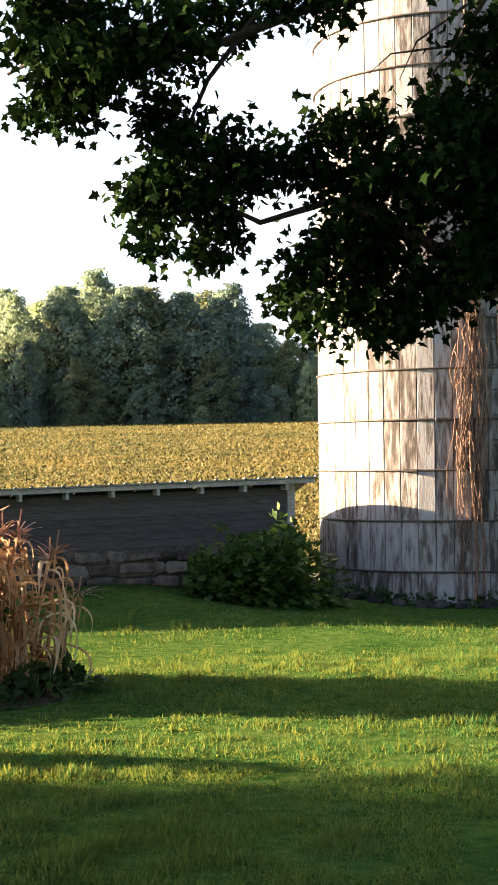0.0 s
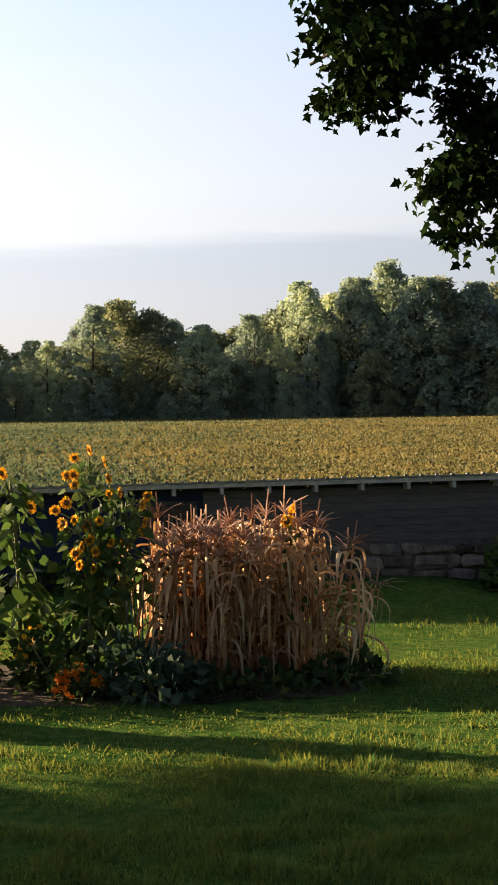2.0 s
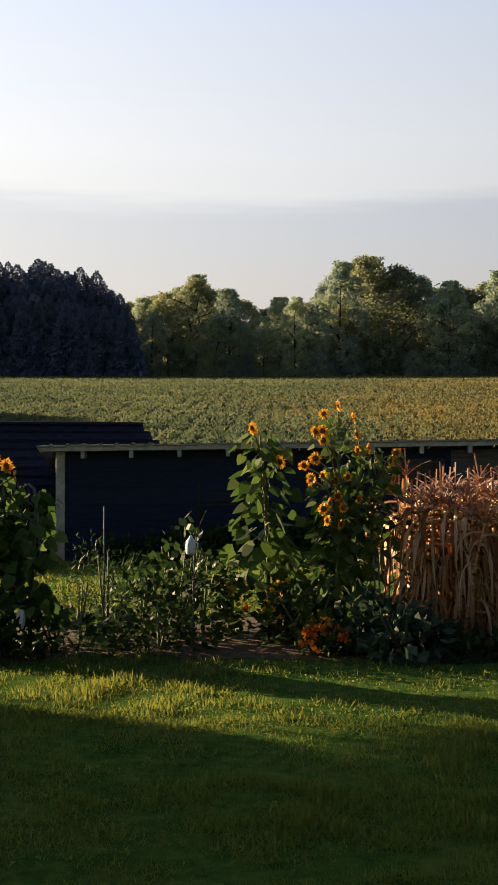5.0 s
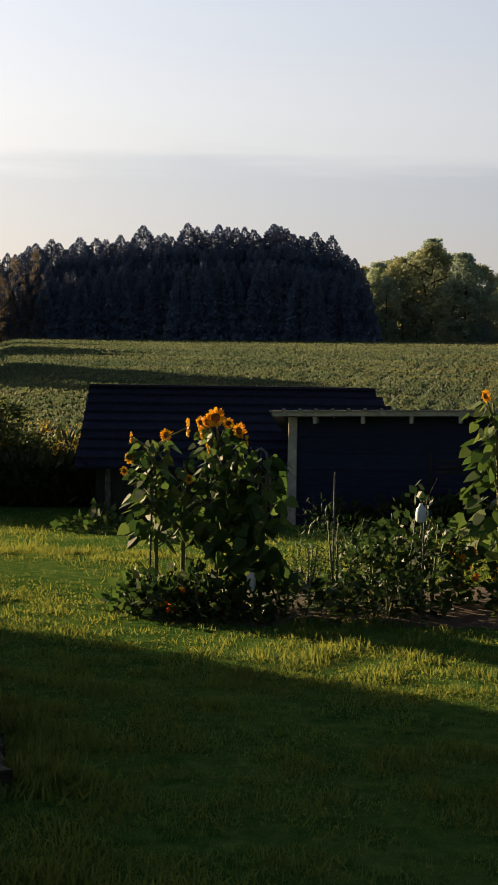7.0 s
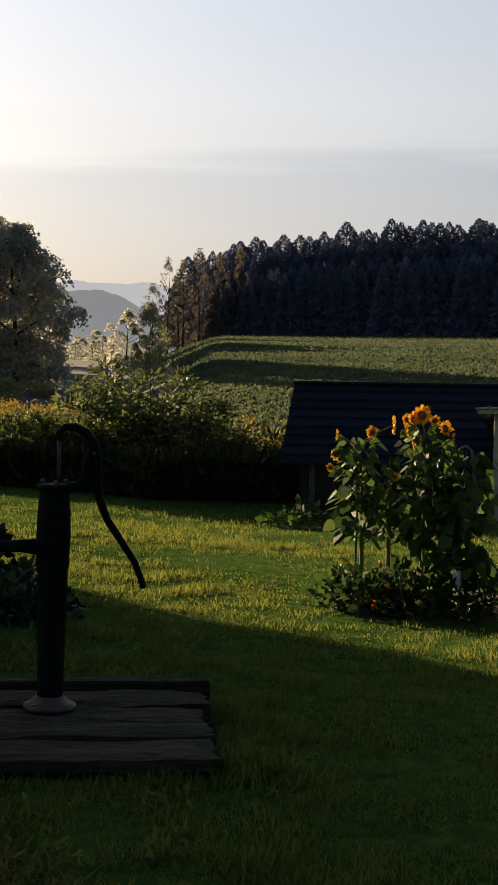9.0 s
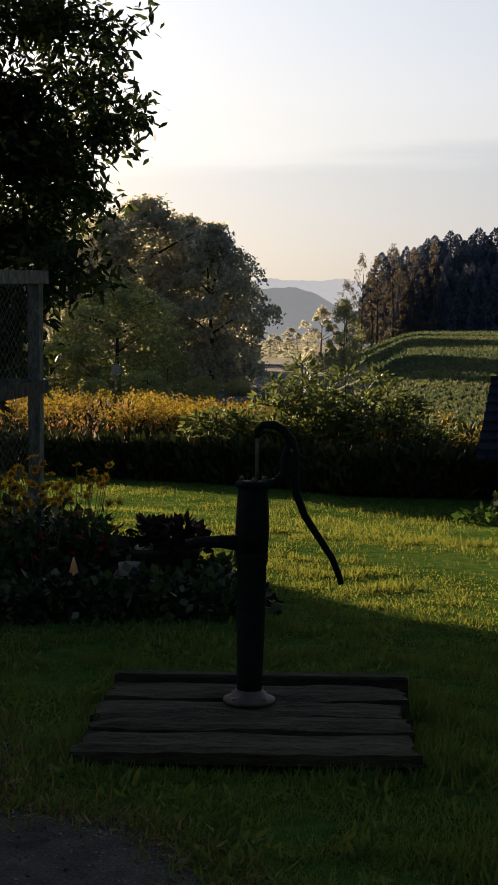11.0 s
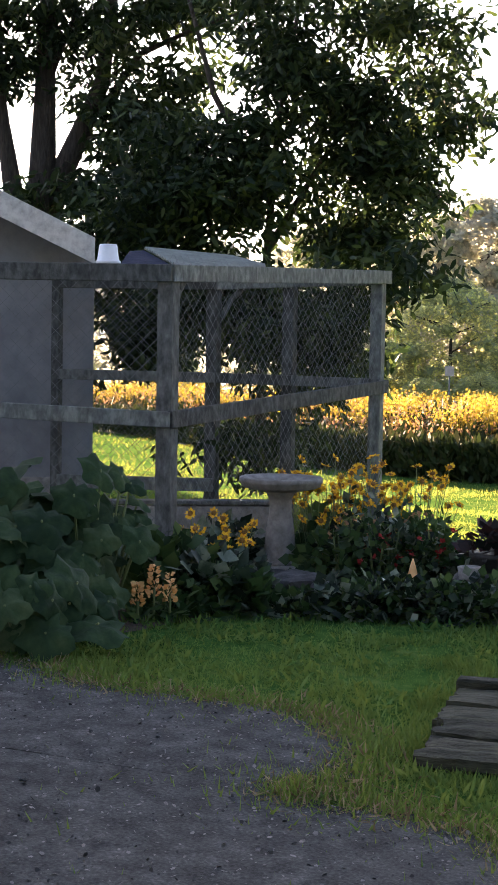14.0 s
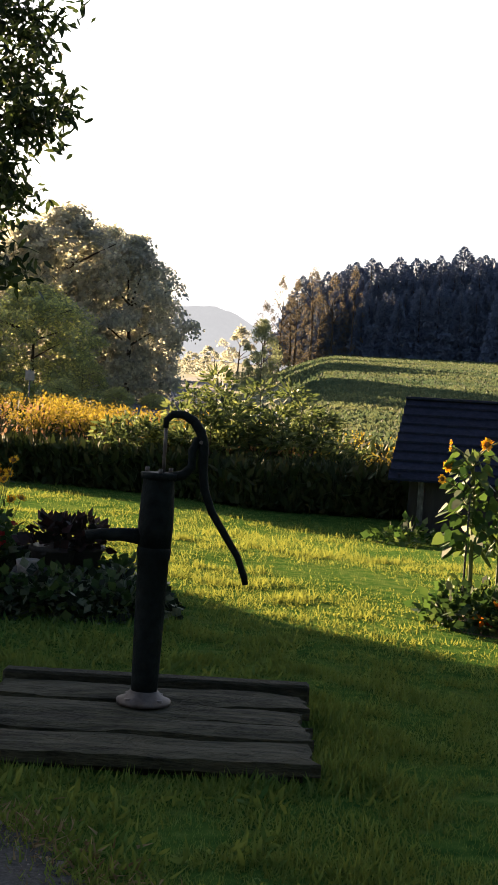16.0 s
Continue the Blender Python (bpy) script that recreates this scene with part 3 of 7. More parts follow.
def build_shed():
    shed = thing("long_shed", (SHED_L.x, SHED_L.y, 0), "long low grey shed on a fieldstone footing", "shed", rz=SHED_RZ)
    L, depth = SHED_LEN, 3.2

    def slab(name, u0, u1, y0, y1, zb0, zb1, zt0, zt1, mat, label=""):
        """A solid between two ends, whose bottom and top may slope."""
        bm = bmesh.new()
        v = [bm.verts.new(c) for c in ((u0, y0, zb0), (u1, y0, zb1), (u1, y1, zb1), (u0, y1, zb0), (u0, y0, zt0), (u1, y0, zt1), (u1, y1, zt1), (u0, y1, zt0))]
        for f in ((0, 3, 2, 1), (4, 5, 6, 7), (0, 1, 5, 4), (1, 2, 6, 5), (2, 3, 7, 6), (3, 0, 4, 7)):
            bm.faces.new([v[i] for i in f])
        return part(name, bm, mat, shed, label)

    # front boarding in horizontal courses
    rows = 7
    for r in range(rows):
        a, b = r / rows, (r + 1) / rows
        z = lambda u, f: -0.62 + (shed_top(u) - 0.12 + 0.62) * f if u < 6.2 else 0.30 + (shed_top(u) - 0.42) * f
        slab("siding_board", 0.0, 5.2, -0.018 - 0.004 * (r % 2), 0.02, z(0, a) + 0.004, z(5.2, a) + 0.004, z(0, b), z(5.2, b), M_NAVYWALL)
        slab("siding_board", 5.2, L, -0.018 - 0.004 * (r % 2), 0.02, 0.30 + (shed_top(5.2) - 0.42) * a + 0.004, 0.36 + (shed_top(L) - 0.48) * a + 0.004, 0.30 + (shed_top(5.2) - 0.42) * b, 0.36 + (shed_top(L) - 0.48) * b, M_SHEDWALL)
    slab("wall_core", 0.0, L, 0.02, 0.16, -0.8, -0.5, shed_top(0) - 0.1, shed_top(L) - 0.1, M_DARKWOOD)
    slab("end_wall", L - 0.14, L, 0.16, depth, -0.7, -0.7, shed_top(L) - 1.05, shed_top(L) - 1.05, M_SHEDWALL)
    slab("end_wall", 0.0, 0.14, 0.16, depth, -0.8, -0.8, shed_top(0) - 1.05, shed_top(0) - 1.05, M_SHEDWALL)
    slab("footing_core", 5.2, L, -0.03, 0.02, -0.7, -0.7, 0.30, 0.36, M_MORTAR)
    slab("fascia", -0.22, L + 0.25, -0.26, -0.22, shed_top(0) - 0.06, shed_top(L) - 0.06, shed_top(0) + 0.02, shed_top(L) + 0.02, M_TRIM, "pale weathered fascia board")
    # the tin roof falls away to the back
    cols = 52
    for i in range(0, cols, 4):
        line = []
        for k in range(i, i + 4):
            u0, u1 = -0.25 + (L + 0.55) * k / cols, -0.25 + (L + 0.55) * (k + 1) / cols
            line += [(u0 + 0.002, 0.0), (u1 - 0.05, 0.0), (u1 - 0.042, 0.022), (u1 - 0.008, 0.022)]
        bm = bmesh.new()
        rows = [[bm.verts.new((u, y, shed_top(u) + fall + zz + dz)) for u, zz in line] for y, fall, dz in ((-0.30, 0.025, 0.0), (depth + 0.2, -0.95, 0.0), (depth + 0.2, -0.95, -0.02), (-0.30, 0.025, -0.02))]
        for a in range(4):
            for k in range(len(line) - 1):
                bm.faces.new((rows[a][k], rows[a][k + 1], rows[(a + 1) % 4][k + 1], rows[(a + 1) % 4][k]))
        for k in (0, -1):
            bm.faces.new([rows[a][k] for a in range(4)])
        bmesh.ops.recalc_face_normals(bm, faces=bm.faces[:])
        part("roof_sheet", bm, M_TIN, shed, "ribbed tin roof sheet")
    u = 0.35
    while u < L:
        part("rafter_end", boxed(u - 0.025, u + 0.025, -0.24, -0.02, shed_top(u) - 0.155, shed_top(u) - 0.06, 0.004), M_TRIM, shed)
        u += 0.635
    part("corner_post", boxed(-0.03, 0.09, -0.06, 0.06, -0.65, shed_top(0) - 0.07, 0.006), M_TRIM, shed, "white painted corner board")
    part("corner_post", boxed(L - 0.08, L + 0.03, -0.06, 0.06, 0.20, shed_top(L) - 0.07, 0.006), M_TRIM, shed)
    # window frame and the ladder-like rack by the corner
    wz0, wz1, wu0, wu1 = 0.16, 0.84, 4.50, 5.08
    win = part("window", boxed(wu0, wu1, -0.030, -0.024, wz0, wz1), M_GLASS, shed, "dim window pane")
    for u0, u1, z0, z1 in ((wu0 - 0.04, wu0 + 0.02, wz0, wz1), (wu1 - 0.02, wu1 + 0.04, wz0, wz1), (wu0 - 0.04, wu1 + 0.04, wz1, wz1 + 0.06), (wu0 - 0.06, wu1 + 0.06, wz0 - 0.05, wz0)):
        part("frame", boxed(u0, u1, -0.05, -0.022, z0, z1, 0.004), M_GREYWOOD, win)
    part("muntin", boxed(wu0 + 0.28, wu0 + 0.30, -0.042, -0.03, wz0, wz1), M_GREYWOOD, win)
    part("muntin", boxed(wu0, wu1, -0.046, -0.042, 0.49, 0.51), M_GREYWOOD, win)
    for zz in (0.25, 0.32, 0.40):
        part("batten", boxed(1.95, 2.55, -0.034, -0.024, zz, zz + 0.025), M_DARKWOOD, shed)
    part("batten", boxed(1.85, 1.89, -0.036, -0.024, -0.2, 0.55), M_DARKWOOD, shed)
    # fieldstones of the footing
    rng = random.Random(5)
    zrow = -0.42
    for row, hh in enumerate((0.20, 0.17, 0.19, 0.16)):
        u = 5.2 + rng.random() * 0.2
        while u < L - 0.1:
            w = rng.uniform(0.16, 0.5)
            bm = boxed(u, min(u + w, L), -0.075 - rng.random() * 0.05, -0.02, zrow + rng.uniform(0, 0.03), zrow + hh - 0.015, 0.035)
            for v in bm.verts:
                v.co += Vector((rng.uniform(-1, 1) * 0.035, rng.uniform(-1, 1) * 0.012, rng.uniform(-1, 1) * 0.028))
            part("stone", bm, M_STONE, shed)
            u += w + 0.02
        zrow += hh
    return shed


build_shed()

# ---------- low coop with a dark roof ----------
def build_coop():
    at = polar(36.45, 20.2)
    end = polar(24.9, 20.5)
    d = Vector(end) - Vector(at)
    L = d.length
    coop = thing("low_coop", (at[0], at[1], 0), "low dark coop with a steep dark shingled roof", "coop", rz=math.degrees(math.atan2(d.y, d.x)))
    eave, ridge = 0.24, 1.30
    part("wall_front", boxed(0.12, L - 0.1, 0.10, 0.18, -0.75, eave + 0.05), M_DARKWOOD, coop)
    part("wall_back", boxed(0.12, L - 0.1, 2.6, 2.68, -0.75, eave + 0.05), M_DARKWOOD, coop)
    for x in (0.12, L - 0.18):
        bm = bmesh.new()
        v = [bm.verts.new(c) for c in ((x, 0.18, -0.75), (x, 2.6, -0.75), (x, 2.6, eave), (x, 1.4, ridge - 0.1), (x, 0.18, eave))]
        w = [bm.verts.new(q.co + Vector((0.08, 0, 0))) for q in v]
        bm.faces.new(v)
        bm.faces.new(list(reversed(w)))
        for i in range(5):
            bm.faces.new((v[i], w[i], w[(i + 1) % 5], v[(i + 1) % 5]))
        bmesh.ops.recalc_face_normals(bm, faces=bm.faces[:])
        part("gable", bm, M_DARKWOOD, coop)
    courses = 9
    for r in range(courses):
        for side in (0, 1):
            f0, f1 = r / courses, (r + 1) / courses
            y0, y1 = -0.08 + 1.48 * f0, -0.08 + 1.48 * f1 + 0.05
            z0, z1 = eave - 0.05 + (ridge - eave + 0.05) * f0, eave - 0.05 + (ridge - eave + 0.05) * f1 + 0.02
            if side:
                y0, y1 = 2.8 - y0, 2.8 - y1
            x0, x1 = -0.16 * (1 - f0), L + 0.85 - 0.85 * f0
            bm = bmesh.new()
            v = [bm.verts.new(c) for c in ((x0, y0, z0 + 0.03), (x1, y0, z0 + 0.03), (x1, y1, z1), (x0, y1, z1), (x0, y0, z0), (x1, y0, z0), (x1, y1, z1 - 0.03), (x0, y1, z1 - 0.03))]
            for f in ((0, 1, 2, 3), (7, 6, 5, 4), (0, 4, 5, 1), (1, 5, 6, 2), (2, 6, 7, 3), (3, 7, 4, 0)):
                bm.faces.new([v[i] for i in f])
            bmesh.ops.recalc_face_normals(bm, faces=bm.faces[:])
            part("roof_course", bm, M_DARKROOF, coop)
    part("ridge_cap", boxed(-0.02, L + 0.05, 1.33, 1.47, ridge - 0.01, ridge + 0.03, 0.01), M_DARKROOF, coop)
    part("corner_post", boxed(0.25, 0.33, 0.0, 0.08, -0.7, eave, 0.006), M_GREYWOOD, coop, "pale grey corner post")
    part("corner_post", boxed(5.9, 5.98, 0.0, 0.08, -0.7, eave, 0.006), M_GREYWOOD, coop)
    part("bargeboard", boxed(-0.03, 0.0, -0.06, 0.02, eave - 0.08, eave + 0.05), M_DARKROOF, coop)
    return coop


build_coop()

# ---------- trees ----------
def sphere_points(rng, n):
    v = rng.normal(size=(n, 3))
    return v / np.linalg.norm(v, axis=1, keepdims=True)


def lobes_of(rng, height, width, n, low, top_heavy):
    """Leafy lobes stacked over a tree's outline, down to the ground growth."""
    out = []
    for i in range(n):
        f = (i + 0.5) / n
        w = width * 0.5 * (0.72 + 0.32 * math.sin(math.pi * min(1.0, 0.15 + f * top_heavy))) * (1 - 0.70 * max(0.0, f - 0.55) / 0.45)
        a = i * 2.4 + rng.normal() * 0.4
        r = width * (0.065 + 0.075 * rng.random() ** 1.5)
        off = max(0.0, w - r * 0.75) * (0.5 + 0.5 * rng.random())
        z = height * (low + (1.0 - low) * f) - (r * 0.5 if f > 0.85 else 0) + rng.normal() * 0.02 * height
        out.append(((math.cos(a) * off, math.sin(a) * off, min(z, height - r * 0.7)), (r, r, r * 0.9)))
    out.append(((rng.normal() * 0.2, rng.normal() * 0.2, height - width * 0.08), (width * 0.10, width * 0.10, width * 0.10)))
    if low < 0.09:
        for i in range(6):
            a = i * 1.05 + rng.random()
            out.append(((math.cos(a) * width * 0.28, math.sin(a) * width * 0.28, height * 0.04), (width * 0.2, width * 0.2, width * 0.16)))
    return out


def broadleaf(seed, height, width, mat, leaf=0.17, per=420, lobes=24, low=0.05, top_heavy=0.85, label="", name="broadleaf_tree"):
    """A woodland tree: trunk, limbs, and a crown of leafy lobes down to the ground growth."""
    rng = np.random.default_rng(seed)
    tree = new(name)
    bm = bmesh.new()
    tube(bm, [(0, 0, -0.5), (0.1, 0, height * 0.3), (rng.normal() * 0.3, rng.normal() * 0.3, height * 0.8)], [height * 0.020, height * 0.014, height * 0.004], 7)
    for i in range(6):
        a, z = rng.random() * 6.28, height * (0.25 + 0.45 * rng.random())
        tube(bm, [(0.1, 0, z), (math.cos(a) * width * 0.2, math.sin(a) * width * 0.2, z + height * 0.08), (math.cos(a) * width * 0.36, math.sin(a) * width * 0.36, z + height * 0.13)],
             [height * 0.008, height * 0.005, height * 0.002], 5)
    part("trunk", bm, M_BARK, tree)
    at, out = [], []
    for c, r in lobes_of(rng, height, width, lobes, low, top_heavy):
        d = sphere_points(rng, per)
        d[:, 2] = np.where(d[:, 2] < -0.45, -d[:, 2], d[:, 2])
        # small sprigs break the lobe's outline
        rag = 1 + 0.22 * np.sin(d[:, 0] * 7 + seed) * np.sin(d[:, 1] * 6 + c[2]) + 0.12 * np.sin(d[:, 2] * 11 + c[0])
        q = (0.72 + 0.34 * rng.random(per) ** 0.7) * rag
        at.append(np.array(c) + d * np.array(r) * q[:, None])
        out.append(d)
    at, out = np.concatenate(at), np.concatenate(out)
    at[:, 2] = np.maximum(at[:, 2], 0.1)
    leaves("crown", at, rng.normal(size=at.shape) + np.array([0, 0, -0.3]), leaf, OVAL, mat, tree, seed, 0.45, face=out + np.array([0, 0, 0.25]))
    return tagged(tree, label, "tree", "woods at the field edge")


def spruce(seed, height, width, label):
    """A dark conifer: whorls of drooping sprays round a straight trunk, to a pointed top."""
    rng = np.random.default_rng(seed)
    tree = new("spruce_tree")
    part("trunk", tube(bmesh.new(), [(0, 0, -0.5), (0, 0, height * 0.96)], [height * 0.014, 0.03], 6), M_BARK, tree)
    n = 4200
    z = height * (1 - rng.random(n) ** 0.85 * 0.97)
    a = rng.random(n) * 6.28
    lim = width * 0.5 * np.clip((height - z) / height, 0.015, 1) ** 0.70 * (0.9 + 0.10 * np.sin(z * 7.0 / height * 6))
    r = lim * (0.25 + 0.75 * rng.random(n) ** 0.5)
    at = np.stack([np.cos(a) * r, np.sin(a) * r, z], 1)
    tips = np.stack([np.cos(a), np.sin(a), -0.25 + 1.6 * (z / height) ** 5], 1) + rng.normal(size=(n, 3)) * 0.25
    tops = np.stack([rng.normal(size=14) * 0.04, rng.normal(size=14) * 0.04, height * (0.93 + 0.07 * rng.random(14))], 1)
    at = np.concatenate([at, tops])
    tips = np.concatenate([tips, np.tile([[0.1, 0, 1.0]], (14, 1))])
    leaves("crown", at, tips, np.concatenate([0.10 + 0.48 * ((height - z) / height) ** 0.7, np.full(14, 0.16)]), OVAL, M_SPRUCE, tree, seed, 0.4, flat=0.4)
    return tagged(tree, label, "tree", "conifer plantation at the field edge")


def put_copies(protos, places):
    """Copies of the prototypes at (bearing, distance, height, width factor); the prototypes are 10 m tall. Each prototype stands at the first of its places."""
    used = set()
    for i, (az, d, h, w, k) in enumerate(places):
        x, y, z = on_ground(az, d)
        m = Matrix.LocRotScale((x, y, z), Euler((0, 0, i * 2.4)), (h / 10 * w, h / 10 * w, h / 10))
        if k in used:
            copy_thing(protos[k], m)
        else:
            protos[k].matrix_basis = m
            used.add(k)


def tree_height(az, d, top):
    x, y, z = on_ground(az, d)
    return EYE[2] + d * math.tan(radians(top)) - z


TOPS = ([-14, -8, -3, -2.2, -0.2, 0.8, 4, 7.4, 9.2, 11.2, 13, 14.5, 15.5, 16.6, 18.0, 19.3, 20.4, 21.4, 23.2, 24.5, 25.6, 26.4],
        [4.8, 4.9, 4.7, 4.7, 5.4, 6.7, 7.0, 6.9, 6.3, 5.5, 5.2, 5.2, 5.9, 6.2, 5.0, 4.3, 4.5, 5.0, 5.2, 4.85, 4.5, 4.9])
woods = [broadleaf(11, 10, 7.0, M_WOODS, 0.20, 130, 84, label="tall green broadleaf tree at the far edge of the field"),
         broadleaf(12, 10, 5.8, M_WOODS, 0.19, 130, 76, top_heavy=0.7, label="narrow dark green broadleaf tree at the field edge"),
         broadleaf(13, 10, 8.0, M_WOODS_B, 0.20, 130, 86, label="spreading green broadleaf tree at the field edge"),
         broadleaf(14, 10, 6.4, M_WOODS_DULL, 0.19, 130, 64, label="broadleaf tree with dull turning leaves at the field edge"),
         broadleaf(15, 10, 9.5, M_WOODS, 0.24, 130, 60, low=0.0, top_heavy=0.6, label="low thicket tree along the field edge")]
rng0 = random.Random(21)
places = []
az = -13.0
i = 0
while az < 26.2:
    top = float(np.interp(az, *TOPS))
    d = 172 + (-8, 4, -2, 6)[i % 4] + rng0.uniform(-3, 3)
    k = (0, 1, 2, 0, 1, 2, 0, 3)[i % 8]
    places.append((az, d, tree_height(az, d, top + 0.05 + rng0.uniform(-0.40, 0.12)), rng0.uniform(0.85, 1.15), k))
    places.append((az + 0.6, 164 + rng0.uniform(-2, 3), rng0.uniform(6.0, 9.5), rng0.uniform(0.8, 1.05), (4, 4, 2, 4, 1)[i % 5]))
    places.append((az + 0.5, 184, tree_height(az + 0.5, 184, top - 0.35), 1.2, (0, 2)[i // 2 % 2]))
    if i % 3 == 1:
        places.append((az + 0.3, 161, rng0.uniform(2.6, 4.4), rng0.uniform(0.9, 1.2), (3, 4)[i % 2]))
    az += rng0.uniform(0.85, 1.35)
    i += 1
for az, top in ((4.1, 7.0), (7.3, 6.9), (16.6, 6.15), (9.4, 6.2), (1.0, 6.7), (23.2, 5.2)):
    places.append((az, 168, tree_height(az, 168, top + 0.05), 1.05, (2, 0, 2, 1, 0, 2)[i % 6]))
    i += 1
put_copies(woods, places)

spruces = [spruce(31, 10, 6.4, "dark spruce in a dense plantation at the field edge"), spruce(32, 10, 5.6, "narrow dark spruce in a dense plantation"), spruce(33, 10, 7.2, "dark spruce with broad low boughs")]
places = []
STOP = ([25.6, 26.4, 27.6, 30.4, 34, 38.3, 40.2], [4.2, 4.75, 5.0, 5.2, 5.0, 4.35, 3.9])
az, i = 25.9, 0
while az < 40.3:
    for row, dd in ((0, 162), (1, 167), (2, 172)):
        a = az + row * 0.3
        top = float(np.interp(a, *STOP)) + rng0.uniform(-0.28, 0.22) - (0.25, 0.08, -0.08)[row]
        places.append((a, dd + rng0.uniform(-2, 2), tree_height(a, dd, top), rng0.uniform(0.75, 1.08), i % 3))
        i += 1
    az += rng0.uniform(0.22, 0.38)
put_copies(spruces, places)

# thin poplars at the end of the plantation, and the shrubs that run down from it
poplar = broadleaf(41, 10, 5.0, M_POPLAR, 0.15, 60, 30, low=0.05, label="thin poplar with sparse turning leaves at the end of the plantation", name="poplar_tree")
put_copies([poplar], [(a, 160, tree_height(a, 160, t), w, 0) for a, t, w in ((40.2, 4.45, 0.8), (40.8, 3.9, 1.0), (41.4, 4.0, 0.75), (39.4, 4.2, 0.9), (38.6, 4.5, 0.7), (42.0, 3.0, 1.1), (41.0, 3.2, 1.3), (39.9, 3.4, 1.3))])
hedge = broadleaf(43, 10, 10.0, M_WOODS_B, 0.26, 260, 22, low=0.02, label="rounded hedgerow tree beside the road", name="hedgerow_tree")
put_copies([hedge], [(a, d, tree_height(a, d, t), w, 0) for a, d, t, w in ((42.1, 112, 2.3, 0.7), (41.7, 108, 1.5, 0.9), (42.6, 114, 1.2, 0.9), (42.2, 104, 0.8, 1.0), (42.0, 140, 2.4, 0.7), (41.6, 136, 1.9, 0.8), (42.6, 138, 1.4, 0.9), (41.0, 132, 1.2, 0.9), (42.2, 128, 0.9, 1.0), (43.0, 134, 0.8, 1.0))])
pale = broadleaf(44, 10, 8.5, M_HAZE_LEAF, 0.28, 220, 20, low=0.02, label="valley tree with pale haze in its leaf colour", name="valley_tree")
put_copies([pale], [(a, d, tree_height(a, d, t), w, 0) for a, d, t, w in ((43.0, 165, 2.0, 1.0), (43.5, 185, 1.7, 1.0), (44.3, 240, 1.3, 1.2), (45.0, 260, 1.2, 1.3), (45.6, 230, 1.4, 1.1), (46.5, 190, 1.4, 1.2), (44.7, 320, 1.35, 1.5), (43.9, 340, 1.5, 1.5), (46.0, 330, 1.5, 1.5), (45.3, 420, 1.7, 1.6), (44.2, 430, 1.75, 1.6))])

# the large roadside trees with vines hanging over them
roadside = broadleaf(51, 10, 9.0, M_HAZE_LEAF, 0.22, 190, 95, low=0.04, label="large roadside tree, its haze put in the leaf colour", name="roadside_tree")
roadside_b = broadleaf(52, 10, 7.4, M_HAZE_LEAF, 0.21, 130, 90, low=0.06, label="open-crowned roadside tree against the light", name="roadside_tree")
vine_tree = broadleaf(53, 10, 11.0, M_VINELEAF, 0.24, 220, 90, low=0.0, top_heavy=0.6, label="low tree smothered in vines, haze in their pale green", name="vine_covered_tree")
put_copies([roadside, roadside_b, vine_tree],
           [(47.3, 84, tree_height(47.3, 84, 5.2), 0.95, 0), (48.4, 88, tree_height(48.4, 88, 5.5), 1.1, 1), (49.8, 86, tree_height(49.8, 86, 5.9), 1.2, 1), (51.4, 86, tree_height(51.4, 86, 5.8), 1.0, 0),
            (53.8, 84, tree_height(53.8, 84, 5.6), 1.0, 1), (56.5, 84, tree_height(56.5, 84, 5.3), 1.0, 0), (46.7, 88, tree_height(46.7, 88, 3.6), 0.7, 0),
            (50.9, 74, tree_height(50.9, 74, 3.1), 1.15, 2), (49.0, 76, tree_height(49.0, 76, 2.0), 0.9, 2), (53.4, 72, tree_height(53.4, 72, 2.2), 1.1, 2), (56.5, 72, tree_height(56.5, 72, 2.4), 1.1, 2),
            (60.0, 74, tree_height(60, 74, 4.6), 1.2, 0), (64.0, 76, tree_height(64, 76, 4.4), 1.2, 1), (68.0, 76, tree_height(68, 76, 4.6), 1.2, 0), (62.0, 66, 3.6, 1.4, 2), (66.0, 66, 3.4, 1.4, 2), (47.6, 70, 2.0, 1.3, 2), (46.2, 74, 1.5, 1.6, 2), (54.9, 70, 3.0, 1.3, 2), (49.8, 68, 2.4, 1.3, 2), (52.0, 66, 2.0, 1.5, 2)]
           # back row hidden behind the others, added to shade the field
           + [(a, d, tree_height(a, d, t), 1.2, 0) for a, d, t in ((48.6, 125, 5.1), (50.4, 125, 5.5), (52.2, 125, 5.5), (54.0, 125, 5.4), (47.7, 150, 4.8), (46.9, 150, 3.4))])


# ---------- far hills and the road ----------
def hill(name, d, az0, az1, low, tops, label, mat):
    """A far wooded ridge with an uneven crest."""
    n = 420
    verts, faces = [], []
    for i in range(n + 1):
        a = az0 + (az1 - az0) * i / n
        top = float(np.interp(a, tops[0], tops[1])) + 0.10 * noise.noise(Vector((a * 1.1, d * 0.001, 0))) + 0.05 * noise.noise(Vector((a * 6.0, 3, 0))) + 0.03 * noise.noise(Vector((a * 22.0, 5, 0)))
        p = polar(a, d)
        q = polar(a, d * 1.12)
        verts += [(p[0], p[1], EYE[2] + d * math.tan(radians(low))), (q[0] * 0.97, q[1] * 0.97, EYE[2] + d * math.tan(radians((low + top) / 2 + 0.25))), (q[0], q[1], EYE[2] + d * 1.12 * math.tan(radians(top)))]
    for i in range(n):
        for j in (0, 1):
            faces.append((i * 3 + j, i * 3 + 3 + j, i * 3 + 4 + j, i * 3 + 1 + j))
    ob = pydata(name, verts, faces, mat, smooth=True)
    return tagged(ob, label, "hills", kind="structure")


